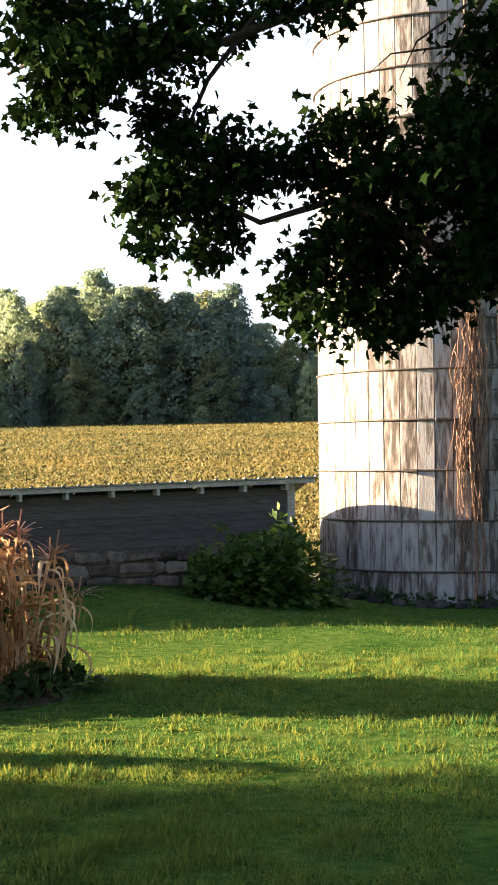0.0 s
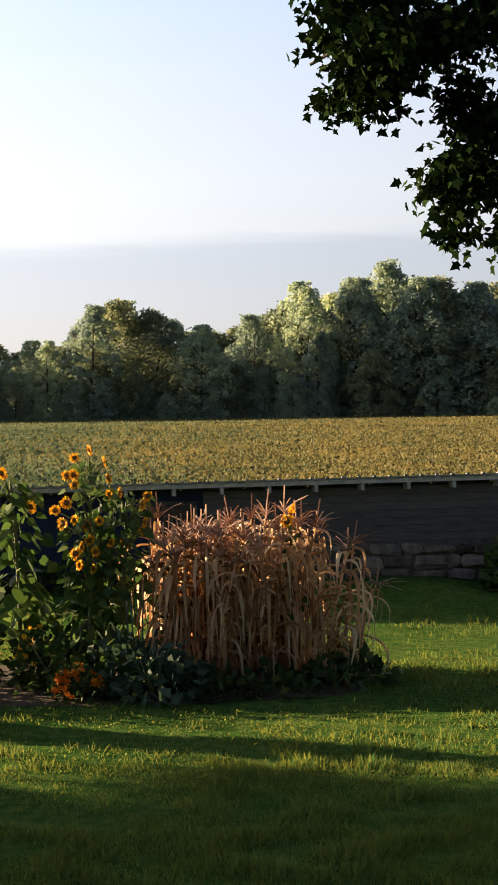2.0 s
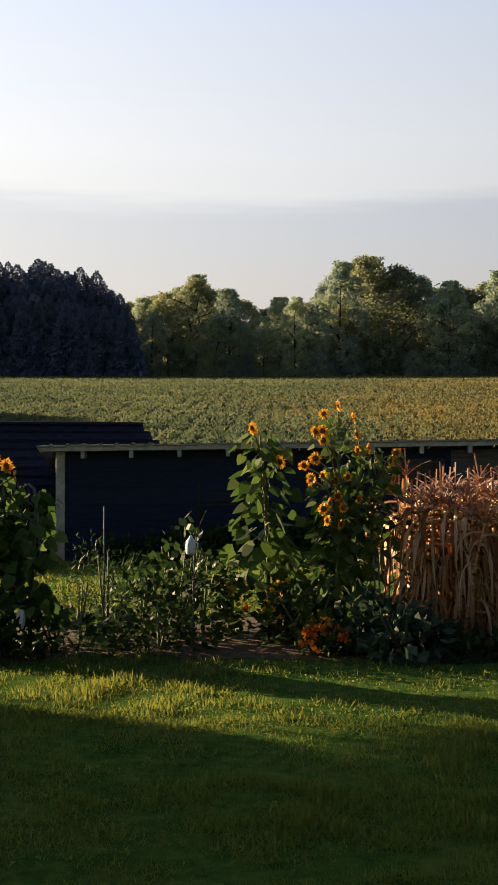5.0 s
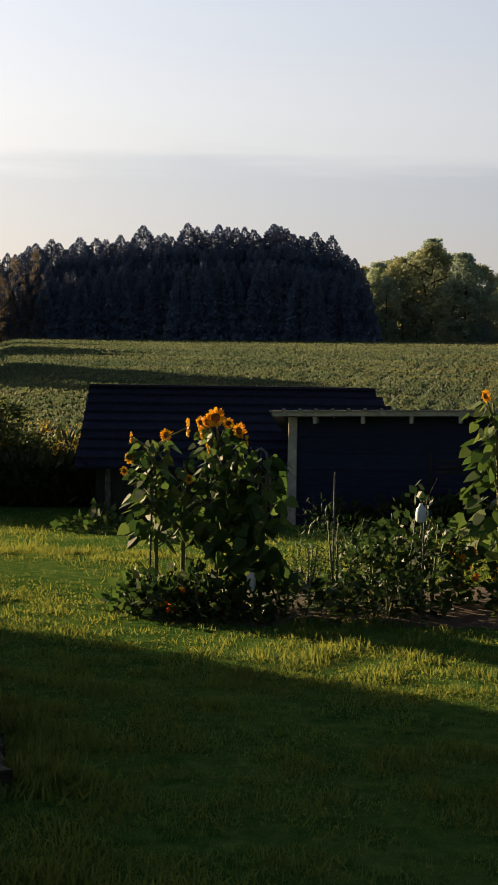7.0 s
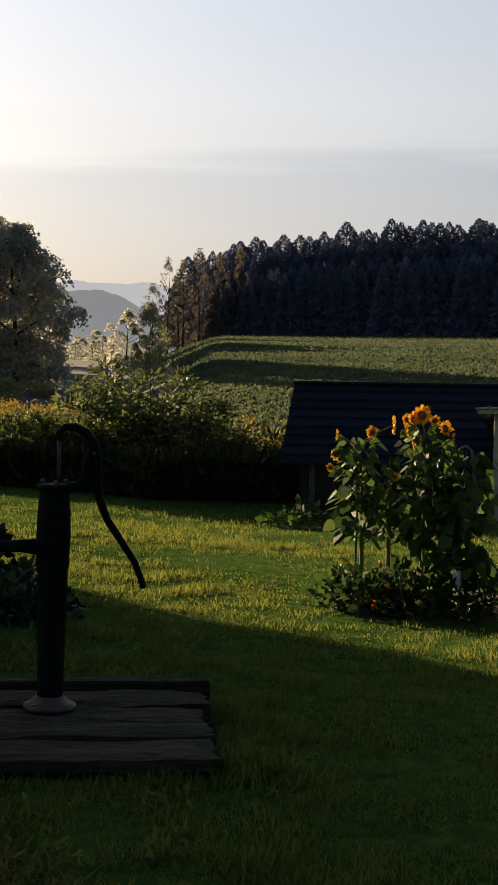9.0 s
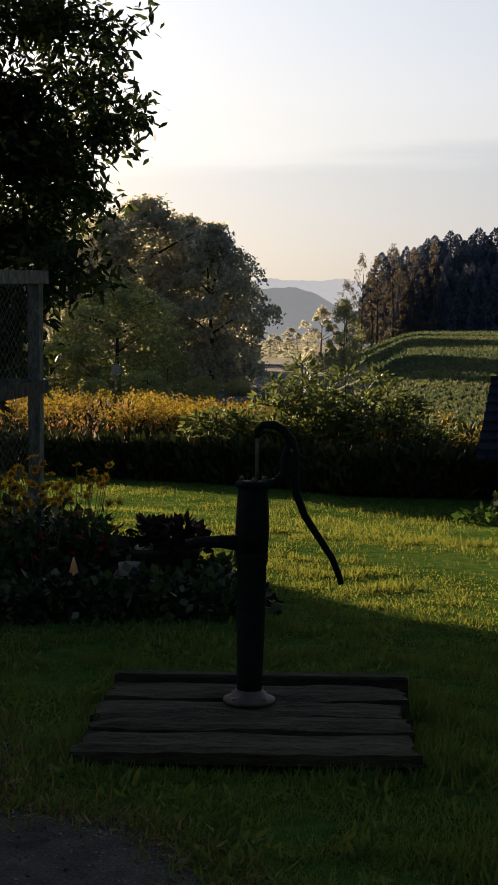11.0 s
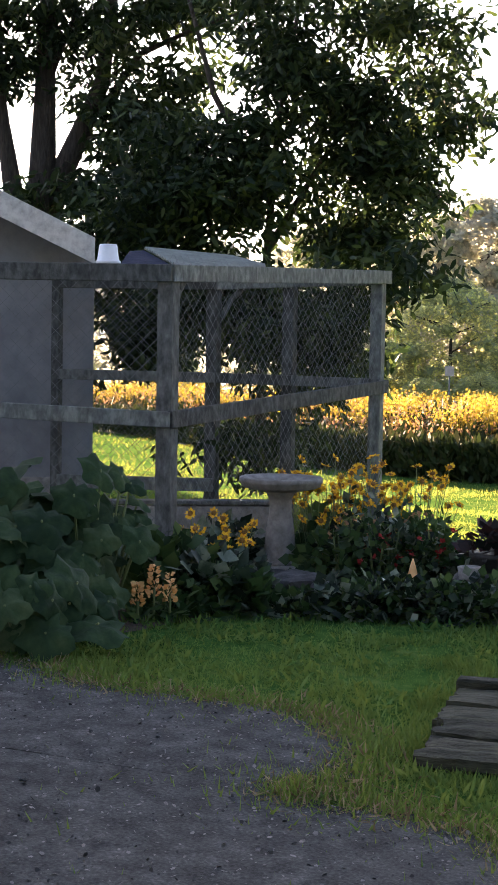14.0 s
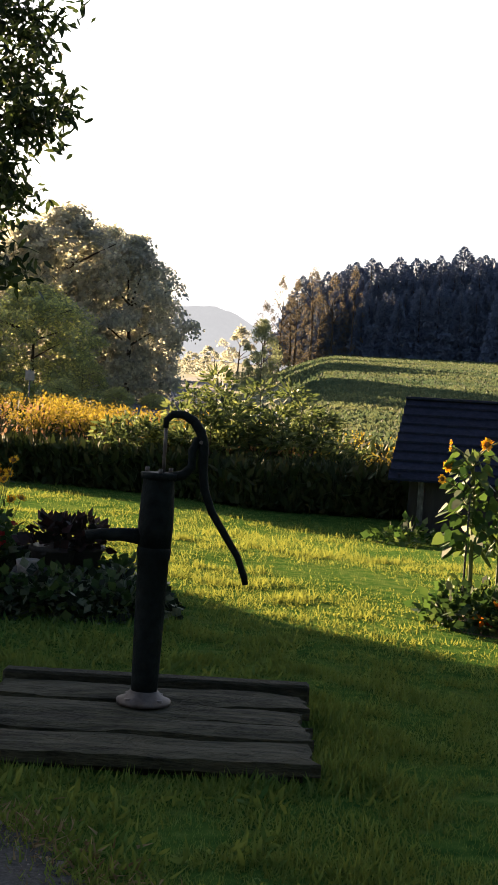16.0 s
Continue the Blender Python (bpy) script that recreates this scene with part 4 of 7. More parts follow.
hill("backdrop_near_hill", 1300, 30, 75, 0.3, ([30, 41, 42.0, 43.0, 44, 46, 75], [1.6, 1.7, 1.9, 2.45, 2.8, 2.7, 2.0]), "wooded hill across the valley, its haze put in as glow", M_HILL_NEAR)
hill("backdrop_far_hill", 2600, 28, 80, 0.8, ([28, 41, 42.2, 43, 45, 47, 80], [2.5, 2.9, 3.1, 3.05, 3.1, 2.9, 2.6]), "far hills, their pale haze put in as glow", M_HILL)


def build_road():
    """The road climbs from the roadside trees over the rise of the valley."""
    bm = bmesh.new()
    pts = [(58, 52), (52, 57), (48.6, 66), (46.4, 80), (45.0, 105), (44.3, 140), (43.9, 180)]
    rows = []
    for i, (a, d) in enumerate(pts):
        p = Vector(polar(a, d))
        q = Vector(polar(*pts[min(i + 1, len(pts) - 1)])) - Vector(polar(*pts[max(i - 1, 0)]))
        s = Vector((q.y, -q.x, 0)).normalized() * 3.0
        rows.append([bm.verts.new((e.x, e.y, gz(e.x, e.y) + 0.12)) for e in (p - s, p - s * 0.33, p + s * 0.33, p + s)])
    for r, t in zip(rows, rows[1:]):
        for j in range(3):
            bm.faces.new((r[j], r[j + 1], t[j + 1], t[j]))
    bmesh.ops.recalc_face_normals(bm, faces=bm.faces[:])
    return tagged(part("road", bm, M_ROAD), "grey country road that climbs out of sight", "road", kind="structure")


build_road()


def build_sign():
    x, y, z = on_ground(51.0, 52)
    s = thing("road_sign", (x, y, z), "small road sign on a thin post by the road", "sign", rz=51)
    part("post", tube(bmesh.new(), [(0, 0, -0.3), (0, 0, 1.9)], 0.03, 6), M_WIRE, s)
    part("plate", box(bmesh.new(), -0.16, 0.16, -0.04, -0.02, 1.5, 1.85, 0.006, Matrix.Identity(4)), M_TIN, s)


build_sign()


# ---------- crop field, goldenrod strip ----------
def build_crop():
    rng = np.random.default_rng(61)
    n = 210000
    u = rng.random(n)
    d = 25 * (162 / 25) ** (u ** 0.8)
    az = -13 + rng.random(n) * 55.5
    ok = (az < 40.0 + (d - 25) * 0.014) | (rng.random(n) < 0.03)
    d, az = d[ok], az[ok]
    a = np.radians(az)
    x, y = -np.sin(a) * d, np.cos(a) * d
    # drilled rows, 0.76 m apart
    along, across = x * -0.34 + y * 0.94, x * 0.94 + y * 0.34
    across = np.where(d < 80, np.round(across / 0.76) * 0.76 + rng.normal(size=len(x)) * 0.07, across)
    x, y = across * 0.94 - along * 0.34, across * 0.34 + along * 0.94
    z = ground_z(x, y)
    n = len(x)
    at = np.repeat(np.stack([x, y, z - 0.02], 1), 2, 0) + rng.normal(size=(2 * n, 3)) * np.array([0.15, 0.15, 0.0])
    tips = rng.normal(size=(2 * n, 3)) * 0.55 + np.array([0, 0, 1.0])
    size = np.repeat(0.13 + 0.0006 * np.hypot(x, y), 2)
    bearing = np.degrees(np.arctan2(-at[:, 0], at[:, 1])) + 14 * np.array([noise.noise(Vector((a * 0.03, b * 0.03, 1.0))) for a, b in at[:, :2]])
    on_right = bearing + rng.normal(size=len(at)) * 4 < 15
    ob = leaves("crop_plants", at[~on_right], tips[~on_right], size[~on_right], OVAL, M_CROP, None, 62, 0.35, flat=0.0)
    tagged(ob, "low grey-green crop, the shade over the field in its colour", "crop", kind="stuff")
    ob = leaves("ripening_crop", at[on_right], tips[on_right], size[on_right], OVAL, M_CROP_YELLOWER, None, 63, 0.35, flat=0.0)
    return tagged(ob, "yellower low crop in the right part of the field", "crop", kind="stuff")


build_crop()


def build_goldenrod():
    rng = np.random.default_rng(71)
    n = 30000
    az = 34 + rng.random(n) * 36
    near = np.interp(az, [34, 37, 42, 47, 52, 58, 63, 70], [22.0, 21.8, 21.9, 23.2, 24.4, 27, 36, 44])
    dd = near + rng.random(n) ** 1.3 * np.interp(az, [34, 40, 48, 60], [4, 6, 9, 12])
    a = np.radians(az)
    x, y = -np.sin(a) * dd, np.cos(a) * dd
    z = ground_z(x, y)
    h = 0.9 * (0.55 + 0.55 * np.clip((dd - near) / 2.5, 0, 1)) * (0.8 + 0.35 * rng.random(n)) * np.interp(az, [34, 40, 46, 50], [0.75, 0.8, 0.95, 1.05]) * (1 + 0.28 * np.array([noise.noise(Vector((p * 0.7, q * 0.7, 5.0))) for p, q in zip(x, y)]))
    f = rng.random(n)
    at = np.stack([x, y, z + h * f * 0.86], 1)
    tips = rng.normal(size=(n, 3)) * 0.4 + np.array([0, 0, 1.0])
    front = 26000      # a dense front of dark leafy weeds along the mown edge, added for its shade
    faz = 34 + rng.random(front) * 30
    fd = np.interp(faz, [34, 37, 42, 47, 52, 58, 63, 70], [22.0, 21.8, 21.9, 23.2, 24.4, 27, 36, 44]) + rng.random(front) * 1.4
    fa = np.radians(faz)
    fx, fy = -np.sin(fa) * fd, np.cos(fa) * fd
    at = np.concatenate([at, np.stack([fx, fy, ground_z(fx, fy) + rng.random(front) * 0.60], 1)])
    tips = np.concatenate([tips, rng.normal(size=(front, 3)) * 0.5 + np.array([0, 0, 0.7])])
    tagged(leaves("tall_weeds", at, tips, 0.20, SLIM, M_WEED, None, 72, 0.4, flat=0.0), "tall green weeds at the edge of the mown lawn", "weeds", kind="stuff")
    gold_share = np.interp(az, [34, 40, 46, 48, 60], [0.04, 0.10, 0.13, 0.34, 0.17]) * (0.25 + 1.2 * np.array([noise.noise(Vector((a * 0.6, b * 0.5, 0))) > -0.02 for a, b in zip(x, y)]))
    pick = (rng.random(n) < gold_share * 1.25) & (dd > near + 1.7)
    xs, ys, zs, hs = x[pick], y[pick], z[pick], h[pick]
    k = 9
    at = np.repeat(np.stack([xs, ys, zs + hs], 1), k, 0) + rng.normal(size=(len(xs) * k, 3)) * np.array([0.06, 0.06, 0.07])
    tips = rng.normal(size=at.shape) * 0.6 + np.array([0, 0, 0.6])
    tagged(leaves("goldenrod_blooms", at, tips, 0.056, LEAF, M_GOLD, None, 73, 0.4, flat=0.0), "yellow goldenrod plumes above tall weeds", "wildflowers", kind="stuff")
    pick = (rng.random(n) < 0.17) & (dd > near + 0.9) & (az > 40)
    at = np.repeat(np.stack([x[pick], y[pick], z[pick] + h[pick] * 0.85], 1), 3, 0) + rng.normal(size=(int(pick.sum()) * 3, 3)) * 0.07
    tagged(leaves("rusty_seed_heads", at, rng.normal(size=at.shape) * 0.5 + np.array([0, 0, 0.8]), 0.08, LEAF, M_RUST, None, 74, 0.4, flat=0.0), "rusty pink seed heads among the goldenrod", "weeds", kind="stuff")


build_goldenrod()


def sumac(seed, az, d, height, width, stems, label):
    """A shrub of forked stems; round each tip a rosette of long leaves with many leaflets, arching up and out."""
    rng = np.random.default_rng(seed)
    x, y, z = on_ground(az, d)
    s = thing("sumac_shrub", (x, y, z), label, "shrub", "sumac shrubs by the lawn")
    at, tips = [], []
    for i in range(stems * 3):
        a, r = i * 2.4, width * 0.5 * math.sqrt((i + 0.5) / (stems * 3))
        hx, hy = math.cos(a) * r, math.sin(a) * r
        hz = height * (0.45 + 0.55 * rng.random()) * (1 - 0.45 * (r / (width * 0.5)) ** 2)
        if i % 2 == 0:
            part("stem", tube(bmesh.new(), [(hx * 0.6, hy * 0.6, -0.1), (hx * 0.85, hy * 0.85, hz * 0.55), (hx, hy, hz)], [0.02, 0.014, 0.006], 5), M_BARK, s)
        # a rosette of leaflets, arching up and out
        k = 95
        d = sphere_points(rng, k)
        d[:, 2] = np.abs(d[:, 2]) * 1.1 - 0.35
        at.append(np.array([hx, hy, hz - 0.10]) + d * np.array([0.30, 0.30, 0.26]) * (0.35 + 0.65 * rng.random((k, 1))))
        tips.append(d * np.array([1, 1, 0.5]) + rng.normal(size=(k, 3)) * 0.35 + np.array([0, 0, 0.15]))
    at = np.concatenate(at)
    at[:, 2] = np.maximum(at[:, 2], 0.05)
    leaves("foliage", at, np.concatenate(tips), 0.125, SLIM, M_SUMAC, s, seed, 0.35, flat=0.1)
    return s


sumac(81, 46.6, 24.2, 1.35, 1.7, 7, "small sumac shrub with pinnate leaves beside the goldenrod")
sumac(82, 43.9, 23.8, 2.0, 1.7, 9, "upright sumac shrub catching the sun on its leaf tips")
sumac(83, 41.6, 24.2, 1.9, 2.5, 14, "broad sumac shrub at the edge of the lawn")
sumac(84, 39.7, 24.4, 1.5, 1.7, 8, "leafy sumac shrub at the edge of the lawn")
sumac(85, 40.8, 23.4, 0.9, 1.4, 5, "low young sumac shrub in front of the thicket")


# ---------- maple bough that hangs into the view ----------
def view_point(az, el, d):
    p = polar(az, d * math.cos(radians(el)))
    return (p[0], p[1], EYE[2] + d * math.sin(radians(el)))


def build_maple():
    rng = np.random.default_rng(91)
    tx, ty, tz = on_ground(-17.5, 10.5)
    tree = thing("maple_tree", (tx, ty, tz), "large maple with a dark bough hanging over the lawn", "tree")
    inv = Vector((tx, ty, tz))

    def pt(az, el, d=9.8):
        return Vector(view_point(az, el, d)) - inv

    bm = bmesh.new()
    tube(bm, [(0, 0, -0.3), (0.02, 0.0, 1.6), (-0.05, 0.1, 3.2), (0.1, 0.1, 6.5), (0.0, 0.3, 9.0)], [0.36, 0.29, 0.26, 0.18, 0.06], 12)
    part("trunk", bm, M_BARK, tree)
    limbs = [([(-12.5, 11.5), (-9.7, 8.7), (-7.7, 8.0), (-5.8, 9.1), (-3.6, 10.0), (-0.7, 9.2), (2.3, 10.6)], 0.07),
             ([(-12.5, 9.0), (-9.7, 6.2), (-7.5, 6.1), (-4.0, 5.9)], 0.05),
             ([(-12.0, 20.0), (-10.3, 18.6), (-5.9, 17.7), (-2.8, 17.2), (1.2, 15.8), (6.2, 16.2), (9.1, 14.7)], 0.07),
             ([(-0.7, 17.0), (1.3, 14.6), (2.2, 12.6), (2.0, 10.2), (1.5, 8.6)], 0.02),
             ([(-10.0, 17.8), (-8.4, 15.6), (-7.5, 14.6), (-8.0, 12.9)], 0.02), ([(-9.6, 17.5), (-6.9, 15.8), (-6.2, 14.4)], 0.012), ([(-8.4, 15.6), (-5.9, 15.4), (-4.9, 14.6)], 0.01)]
    for path, r in limbs:
        pts = [pt(a, e) for a, e in path]
        if path[0][0] < -11:
            pts = [Vector((0, 0.1, pts[0].z - 0.5))] + pts
        bm = bmesh.new()
        tube(bm, pts, [r * (1 - 0.85 * i / (len(pts) - 1)) for i in range(len(pts))], 7)
        part("branch", bm, M_BARK, tree)
    sprays = [(7.6, 15.4, 1.5), (6.0, 14.9, 1.5), (8.5, 13.5, 0.8), (7.1, 13.7, 1.0), (4.5, 16.2, 1.7), (2.7, 15.6, 1.2), (2.3, 16.8, 1.0), (0.3, 16.9, 1.1), (-1.9, 17.6, 1.0), (9.1, 15.6, 0.6), (6.6, 17.4, 1.4), (8.8, 17.2, 1.0),
              (3.2, 13.3, 1.0), (2.3, 12.5, 1.2), (0.8, 12.0, 1.2), (3.0, 11.0, 1.2), (3.7, 9.9, 1.0), (1.9, 10.1, 1.2), (-0.1, 11.0, 1.1), (3.5, 8.6, 0.6), (1.5, 8.2, 0.7), (0.8, 9.0, 0.8), (4.4, 10.2, 0.5), (-1.2, 11.4, 0.9),
              (-3.6, 12.6, 0.9), (-5.0, 12.8, 1.0), (-2.7, 11.3, 1.0), (-4.5, 10.7, 1.4), (-6.9, 10.8, 2.1), (-8.9, 12.4, 2.0), (-9.3, 10.3, 2.0), (-3.6, 8.3, 1.0), (-5.3, 8.3, 2.0), (-2.7, 7.3, 1.1), (-1.8, 6.4, 0.8), (-2.7, 5.5, 0.8)]
    sprays += [(-4.4, 5.9, 1.2), (-6.2, 5.9, 1.3), (-7.9, 6.7, 1.6), (-9.5, 7.7, 1.3), (-5.5, 5.0, 0.6), (-7.8, 13.3, 1.0), (-9.3, 15.9, 0.9), (-11.0, 10.9, 2.6), (-11.3, 14.6, 2.4), (-10.9, 7.4, 1.8), (-3.7, 17.2, 0.6), (-12.5, 17.5, 2.5), (-14, 12, 3.0), (-14.5, 8, 2.5), (-8.5, 18.8, 1.5), (-13, 20, 3)]
    at, tips = [], []
    for az, el, r in sprays:
        az = 4 + (az - 4) * 0.86 if az > 4 and el > 13 else az
        n = (int(31 * r * r) + 7) * 7
        c = np.array(pt(az, el, 9.8 + rng.uniform(-0.3, 0.3)))
        p = rng.normal(size=(n, 3)) * np.array([0.43, 0.8, 0.37]) * (r * 9.3 * math.pi / 180)
        p[:, 2] += 0.03 * np.abs(p[:, 0])
        p = np.repeat(p[:n // 7], 7, 0) + rng.normal(size=(n, 3)) * 0.07      # seven leaves to a twig
        at.append(c + p)
        tips.append(np.stack([rng.normal(size=n) * 0.8, rng.normal(size=n) * 0.8, -0.75 + rng.normal(size=n) * 0.4], 1))
    # the rest of the crown, above and beyond the view
    n = 2600
    d = sphere_points(rng, n)
    at.append(np.array([0.8, 0.0, 7.6]) + d * np.array([3.0, 3.4, 2.4]) * (0.6 + 0.4 * rng.random((n, 1))))
    tips.append(d + rng.normal(size=(n, 3)) * 0.6)
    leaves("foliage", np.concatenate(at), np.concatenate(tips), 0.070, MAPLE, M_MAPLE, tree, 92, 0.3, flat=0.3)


build_maple()


# ---------- yard tree and trunks behind the pen ----------
def yard_tree(name, az, d, trunks, blobs, leaf, label, seed, thin=1.0):
    rng = np.random.default_rng(seed)
    x, y, z = on_ground(az, d)
    tree = thing(name, (x, y, z), label, "tree")
    inv = Vector((x, y, z))
    for path, r in trunks:
        pts = [Vector(view_point(a, e, dd)) - inv for a, e, dd in path]
        part("trunk" if r > 0.065 else "branch", tube(bmesh.new(), pts, [r * (1 - 0.75 * i / (len(pts) - 1)) for i in range(len(pts))], 9), M_BARK, tree)
    at, tips = [], []
    for a, e, dd, ra, re, n in blobs:
        c = np.array(Vector(view_point(a, e, dd)) - inv)
        n = max(6, int(n * thin))
        u = np.repeat(sphere_points(rng, n // 6 + 1) * (0.35 + 0.65 * rng.random((n // 6 + 1, 1)) ** 0.6), 6, 0)[:n]
        k = math.pi / 180 * dd
        p = c + u * np.array([ra * k * 0.75, ra * k, re * k])
        p = p + np.clip(rng.normal(size=p.shape), -1.7, 1.7) * np.array([0.20, 0.20, 0.13])
        # leaves come in small sprays
        p = np.repeat(p, 20, 0) + np.clip(rng.normal(size=(n * 20, 3)), -1.6, 1.6) * np.array([0.13, 0.13, 0.09])
        at.append(p)
        tips.append(np.stack([rng.normal(size=n * 20) * 0.7, rng.normal(size=n * 20) * 0.7, rng.normal(size=n * 20) * 0.35 - 0.5], 1))
    leaves("foliage", np.concatenate(at), np.concatenate(tips), leaf, SLIM, M_WALNUT, tree, seed, 0.3, flat=0.5)
    return tree


yard_tree("yard_tree", 58.5, 17.5,
          [([(58.5, -5, 17.5), (58.4, 3, 17.5), (58.0, 9, 17.5), (57.0, 15, 17.5)], 0.07), ([(58.4, 4, 17.5), (56, 8, 17.3), (53.5, 11, 17.0)], 0.05), ([(58.2, 6, 17.5), (60.5, 10, 17.5), (62, 15, 17.4)], 0.06)],
          [(57.0, 8.6, 17.3, 3.4, 3.8, 420), (59.8, 6.6, 17.5, 3.0, 2.4, 300), (57.0, 13.5, 17.5, 4.2, 3.4, 330), (53.8, 10.2, 17.2, 2.8, 3.6, 280), (52.8, 14.4, 17.0, 2.0, 2.8, 110), (53.6, 6.9, 17.0, 2.0, 1.7, 170), (51.3, 9.6, 17.0, 1.1, 2.0, 60), (51.5, 12.0, 17.0, 1.0, 1.6, 34), (62.3, 7.0, 17.5, 2.2, 2.4, 170),
           (57.5, 19, 17.5, 6, 4, 300), (56.0, 4.8, 17.0, 2.4, 1.0, 130), (54.0, 4.6, 16.8, 0.9, 0.9, 40), (53.3, 2.6, 14.9, 0.5, 1.4, 26), (55.8, 1.6, 15.1, 1.2, 1.8, 90), (58.6, 1.8, 15.2, 1.6, 1.8, 190), (60.5, 1.8, 15.4, 2.0, 1.8, 140), (63.5, 1.8, 17.8, 2.2, 1.9, 180), (61.5, 4.6, 17.8, 2.2, 1.6, 160), (64.2, 4.6, 18.2, 2.0, 1.2, 120),
           (57.0, 0.4, 15.0, 2.3, 2.2, 140), (55.2, 0.9, 14.9, 1.3, 2.1, 64), (58.2, -3.2, 14.7, 1.1, 1.7, 60), (60.4, -3.6, 14.7, 0.4, 1.0, 10), (62.9, 0.8, 16.0, 1.5, 1.6, 110), (53.2, 3.2, 14.9, 0.7, 1.5, 26)],
          0.14, "dense small tree with drooping narrow leaves beside the pen", 101, 0.62)
yard_tree("tall_yard_tree", 67.5, 21.0,
          [([(67.0, -3, 21), (67.0, 6.2, 21), (66.92, 9.5, 21), (66.85, 13.2, 21), (66.5, 20, 21)], 0.25), ([(66.9, 4.5, 21), (66.5, 6.3, 21), (65.6, 8.3, 21), (64.75, 10.3, 21), (64.4, 13.3, 21), (64.0, 18, 21)], 0.21), ([(67.2, 4.5, 21), (68.1, 6.2, 21), (68.5, 8.7, 21), (69.2, 14, 21)], 0.19),
           ([(64.7, 9.4, 21), (63.3, 11.4, 20.8), (61.6, 12.2, 20.6), (59.5, 13.0, 20.4)], 0.06), ([(66.9, 10, 21), (65.9, 12.5, 20.8), (65.6, 15, 20.6)], 0.05), ([(65.7, 8.0, 21), (64.4, 8.5, 20.8), (63.4, 9.8, 20.6)], 0.045)],
          [(65.4, 14.2, 21, 3.6, 3.0, 200), (68.5, 14.0, 21, 3.0, 3.4, 190), (62.2, 12.5, 20.6, 2.8, 2.6, 230), (64.0, 9.0, 20.8, 1.6, 1.6, 90), (62.4, 8.6, 20.6, 2.0, 2.2, 170), (68.4, 10.6, 21, 1.4, 1.6, 70), (66.0, 10.8, 21, 1.4, 1.3, 40), (66.5, 21, 21, 7, 5, 330), (65.8, 5.8, 20.6, 3.0, 1.0, 110), (63.4, 6.2, 20.6, 2.2, 1.3, 150), (72, 14, 21.5, 3, 7, 160), (77, 15, 22, 4, 8, 240)],
          0.17, "tall yard tree with forked bare trunks and thin leaves", 103, 0.55)


# ---------- hand pump on its plank platform ----------
PUMP = (-4.83, 4.715)
PUMP_RZ = 45.6
DECK, DECK_RZ = (-4.71, 4.625), 42.7


def build_platform():
    """Sunken old boards, split and uneven, on bearers, with a raised board at the back."""
    x, y = DECK
    z = gz(*PUMP)
    p = thing("plank_platform", (x, y, z), "low platform of dark mossy weathered planks under the hand pump", "platform", rz=DECK_RZ)
    rng = random.Random(8)
    for y0, y1, z1, xa, xb in ((-0.64, -0.33, 0.100, -0.71, 0.71), (-0.325, -0.07, 0.118, -0.69, 0.70), (-0.06, 0.21, 0.112, -0.71, 0.68), (0.22, 0.52, 0.122, -0.70, 0.70)):
        bm = bmesh.new()
        cuts, rows = 18, 5
        grid = []
        for a in range(rows + 1):
            line = []
            for b in range(cuts + 1):
                u, v = xa + (xb - xa) * b / cuts, y0 + (y1 - y0) * a / rows
                wear = 0.016 * noise.noise(Vector((u * 2.2, v * 14, z1 * 90))) + 0.008 * noise.noise(Vector((u * 7, v * 40, 3)))
                edge = 0.012 if a in (0, rows) or b in (0, cuts) else 0.0
                du = rng.uniform(-0.03, 0.02) if b in (0, cuts) else 0.0
                dv = rng.uniform(-0.010, 0.006) if a in (0, rows) else 0.0
                line.append(bm.verts.new((u + du, v + dv, z1 + wear - edge)))
            grid.append(line)
        for a in range(rows):
            for b in range(cuts):
                bm.faces.new((grid[a][b], grid[a][b + 1], grid[a + 1][b + 1], grid[a + 1][b]))
        ring = grid[0] + [l[-1] for l in grid[1:]] + list(reversed(grid[-1]))[1:] + [l[0] for l in reversed(grid[1:-1])]
        low = [bm.verts.new((v.co.x, v.co.y, z1 - 0.06)) for v in ring]
        n = len(ring)
        for k in range(n):
            bm.faces.new((ring[k], low[k], low[(k + 1) % n], ring[(k + 1) % n]))
        bm.faces.new(low)
        bmesh.ops.recalc_face_normals(bm, faces=bm.faces[:])
        part("plank", bm, M_PLANK, p)
    for xx in (-0.55, 0.0, 0.55):
        part("bearer", boxed(xx - 0.05, xx + 0.05, -0.60, 0.52, -0.06, 0.042, 0.005), M_PLANK, p)
    part("front_bearer", boxed(-0.66, 0.66, -0.57, -0.50, -0.08, 0.036, 0.006), M_PLANK, p)
    part("back_curb", boxed(-0.72, 0.73, 0.55, 0.655, -0.02, 0.150, 0.012), M_PLANK, p, "raised back board of the platform")
    return z + 0.118


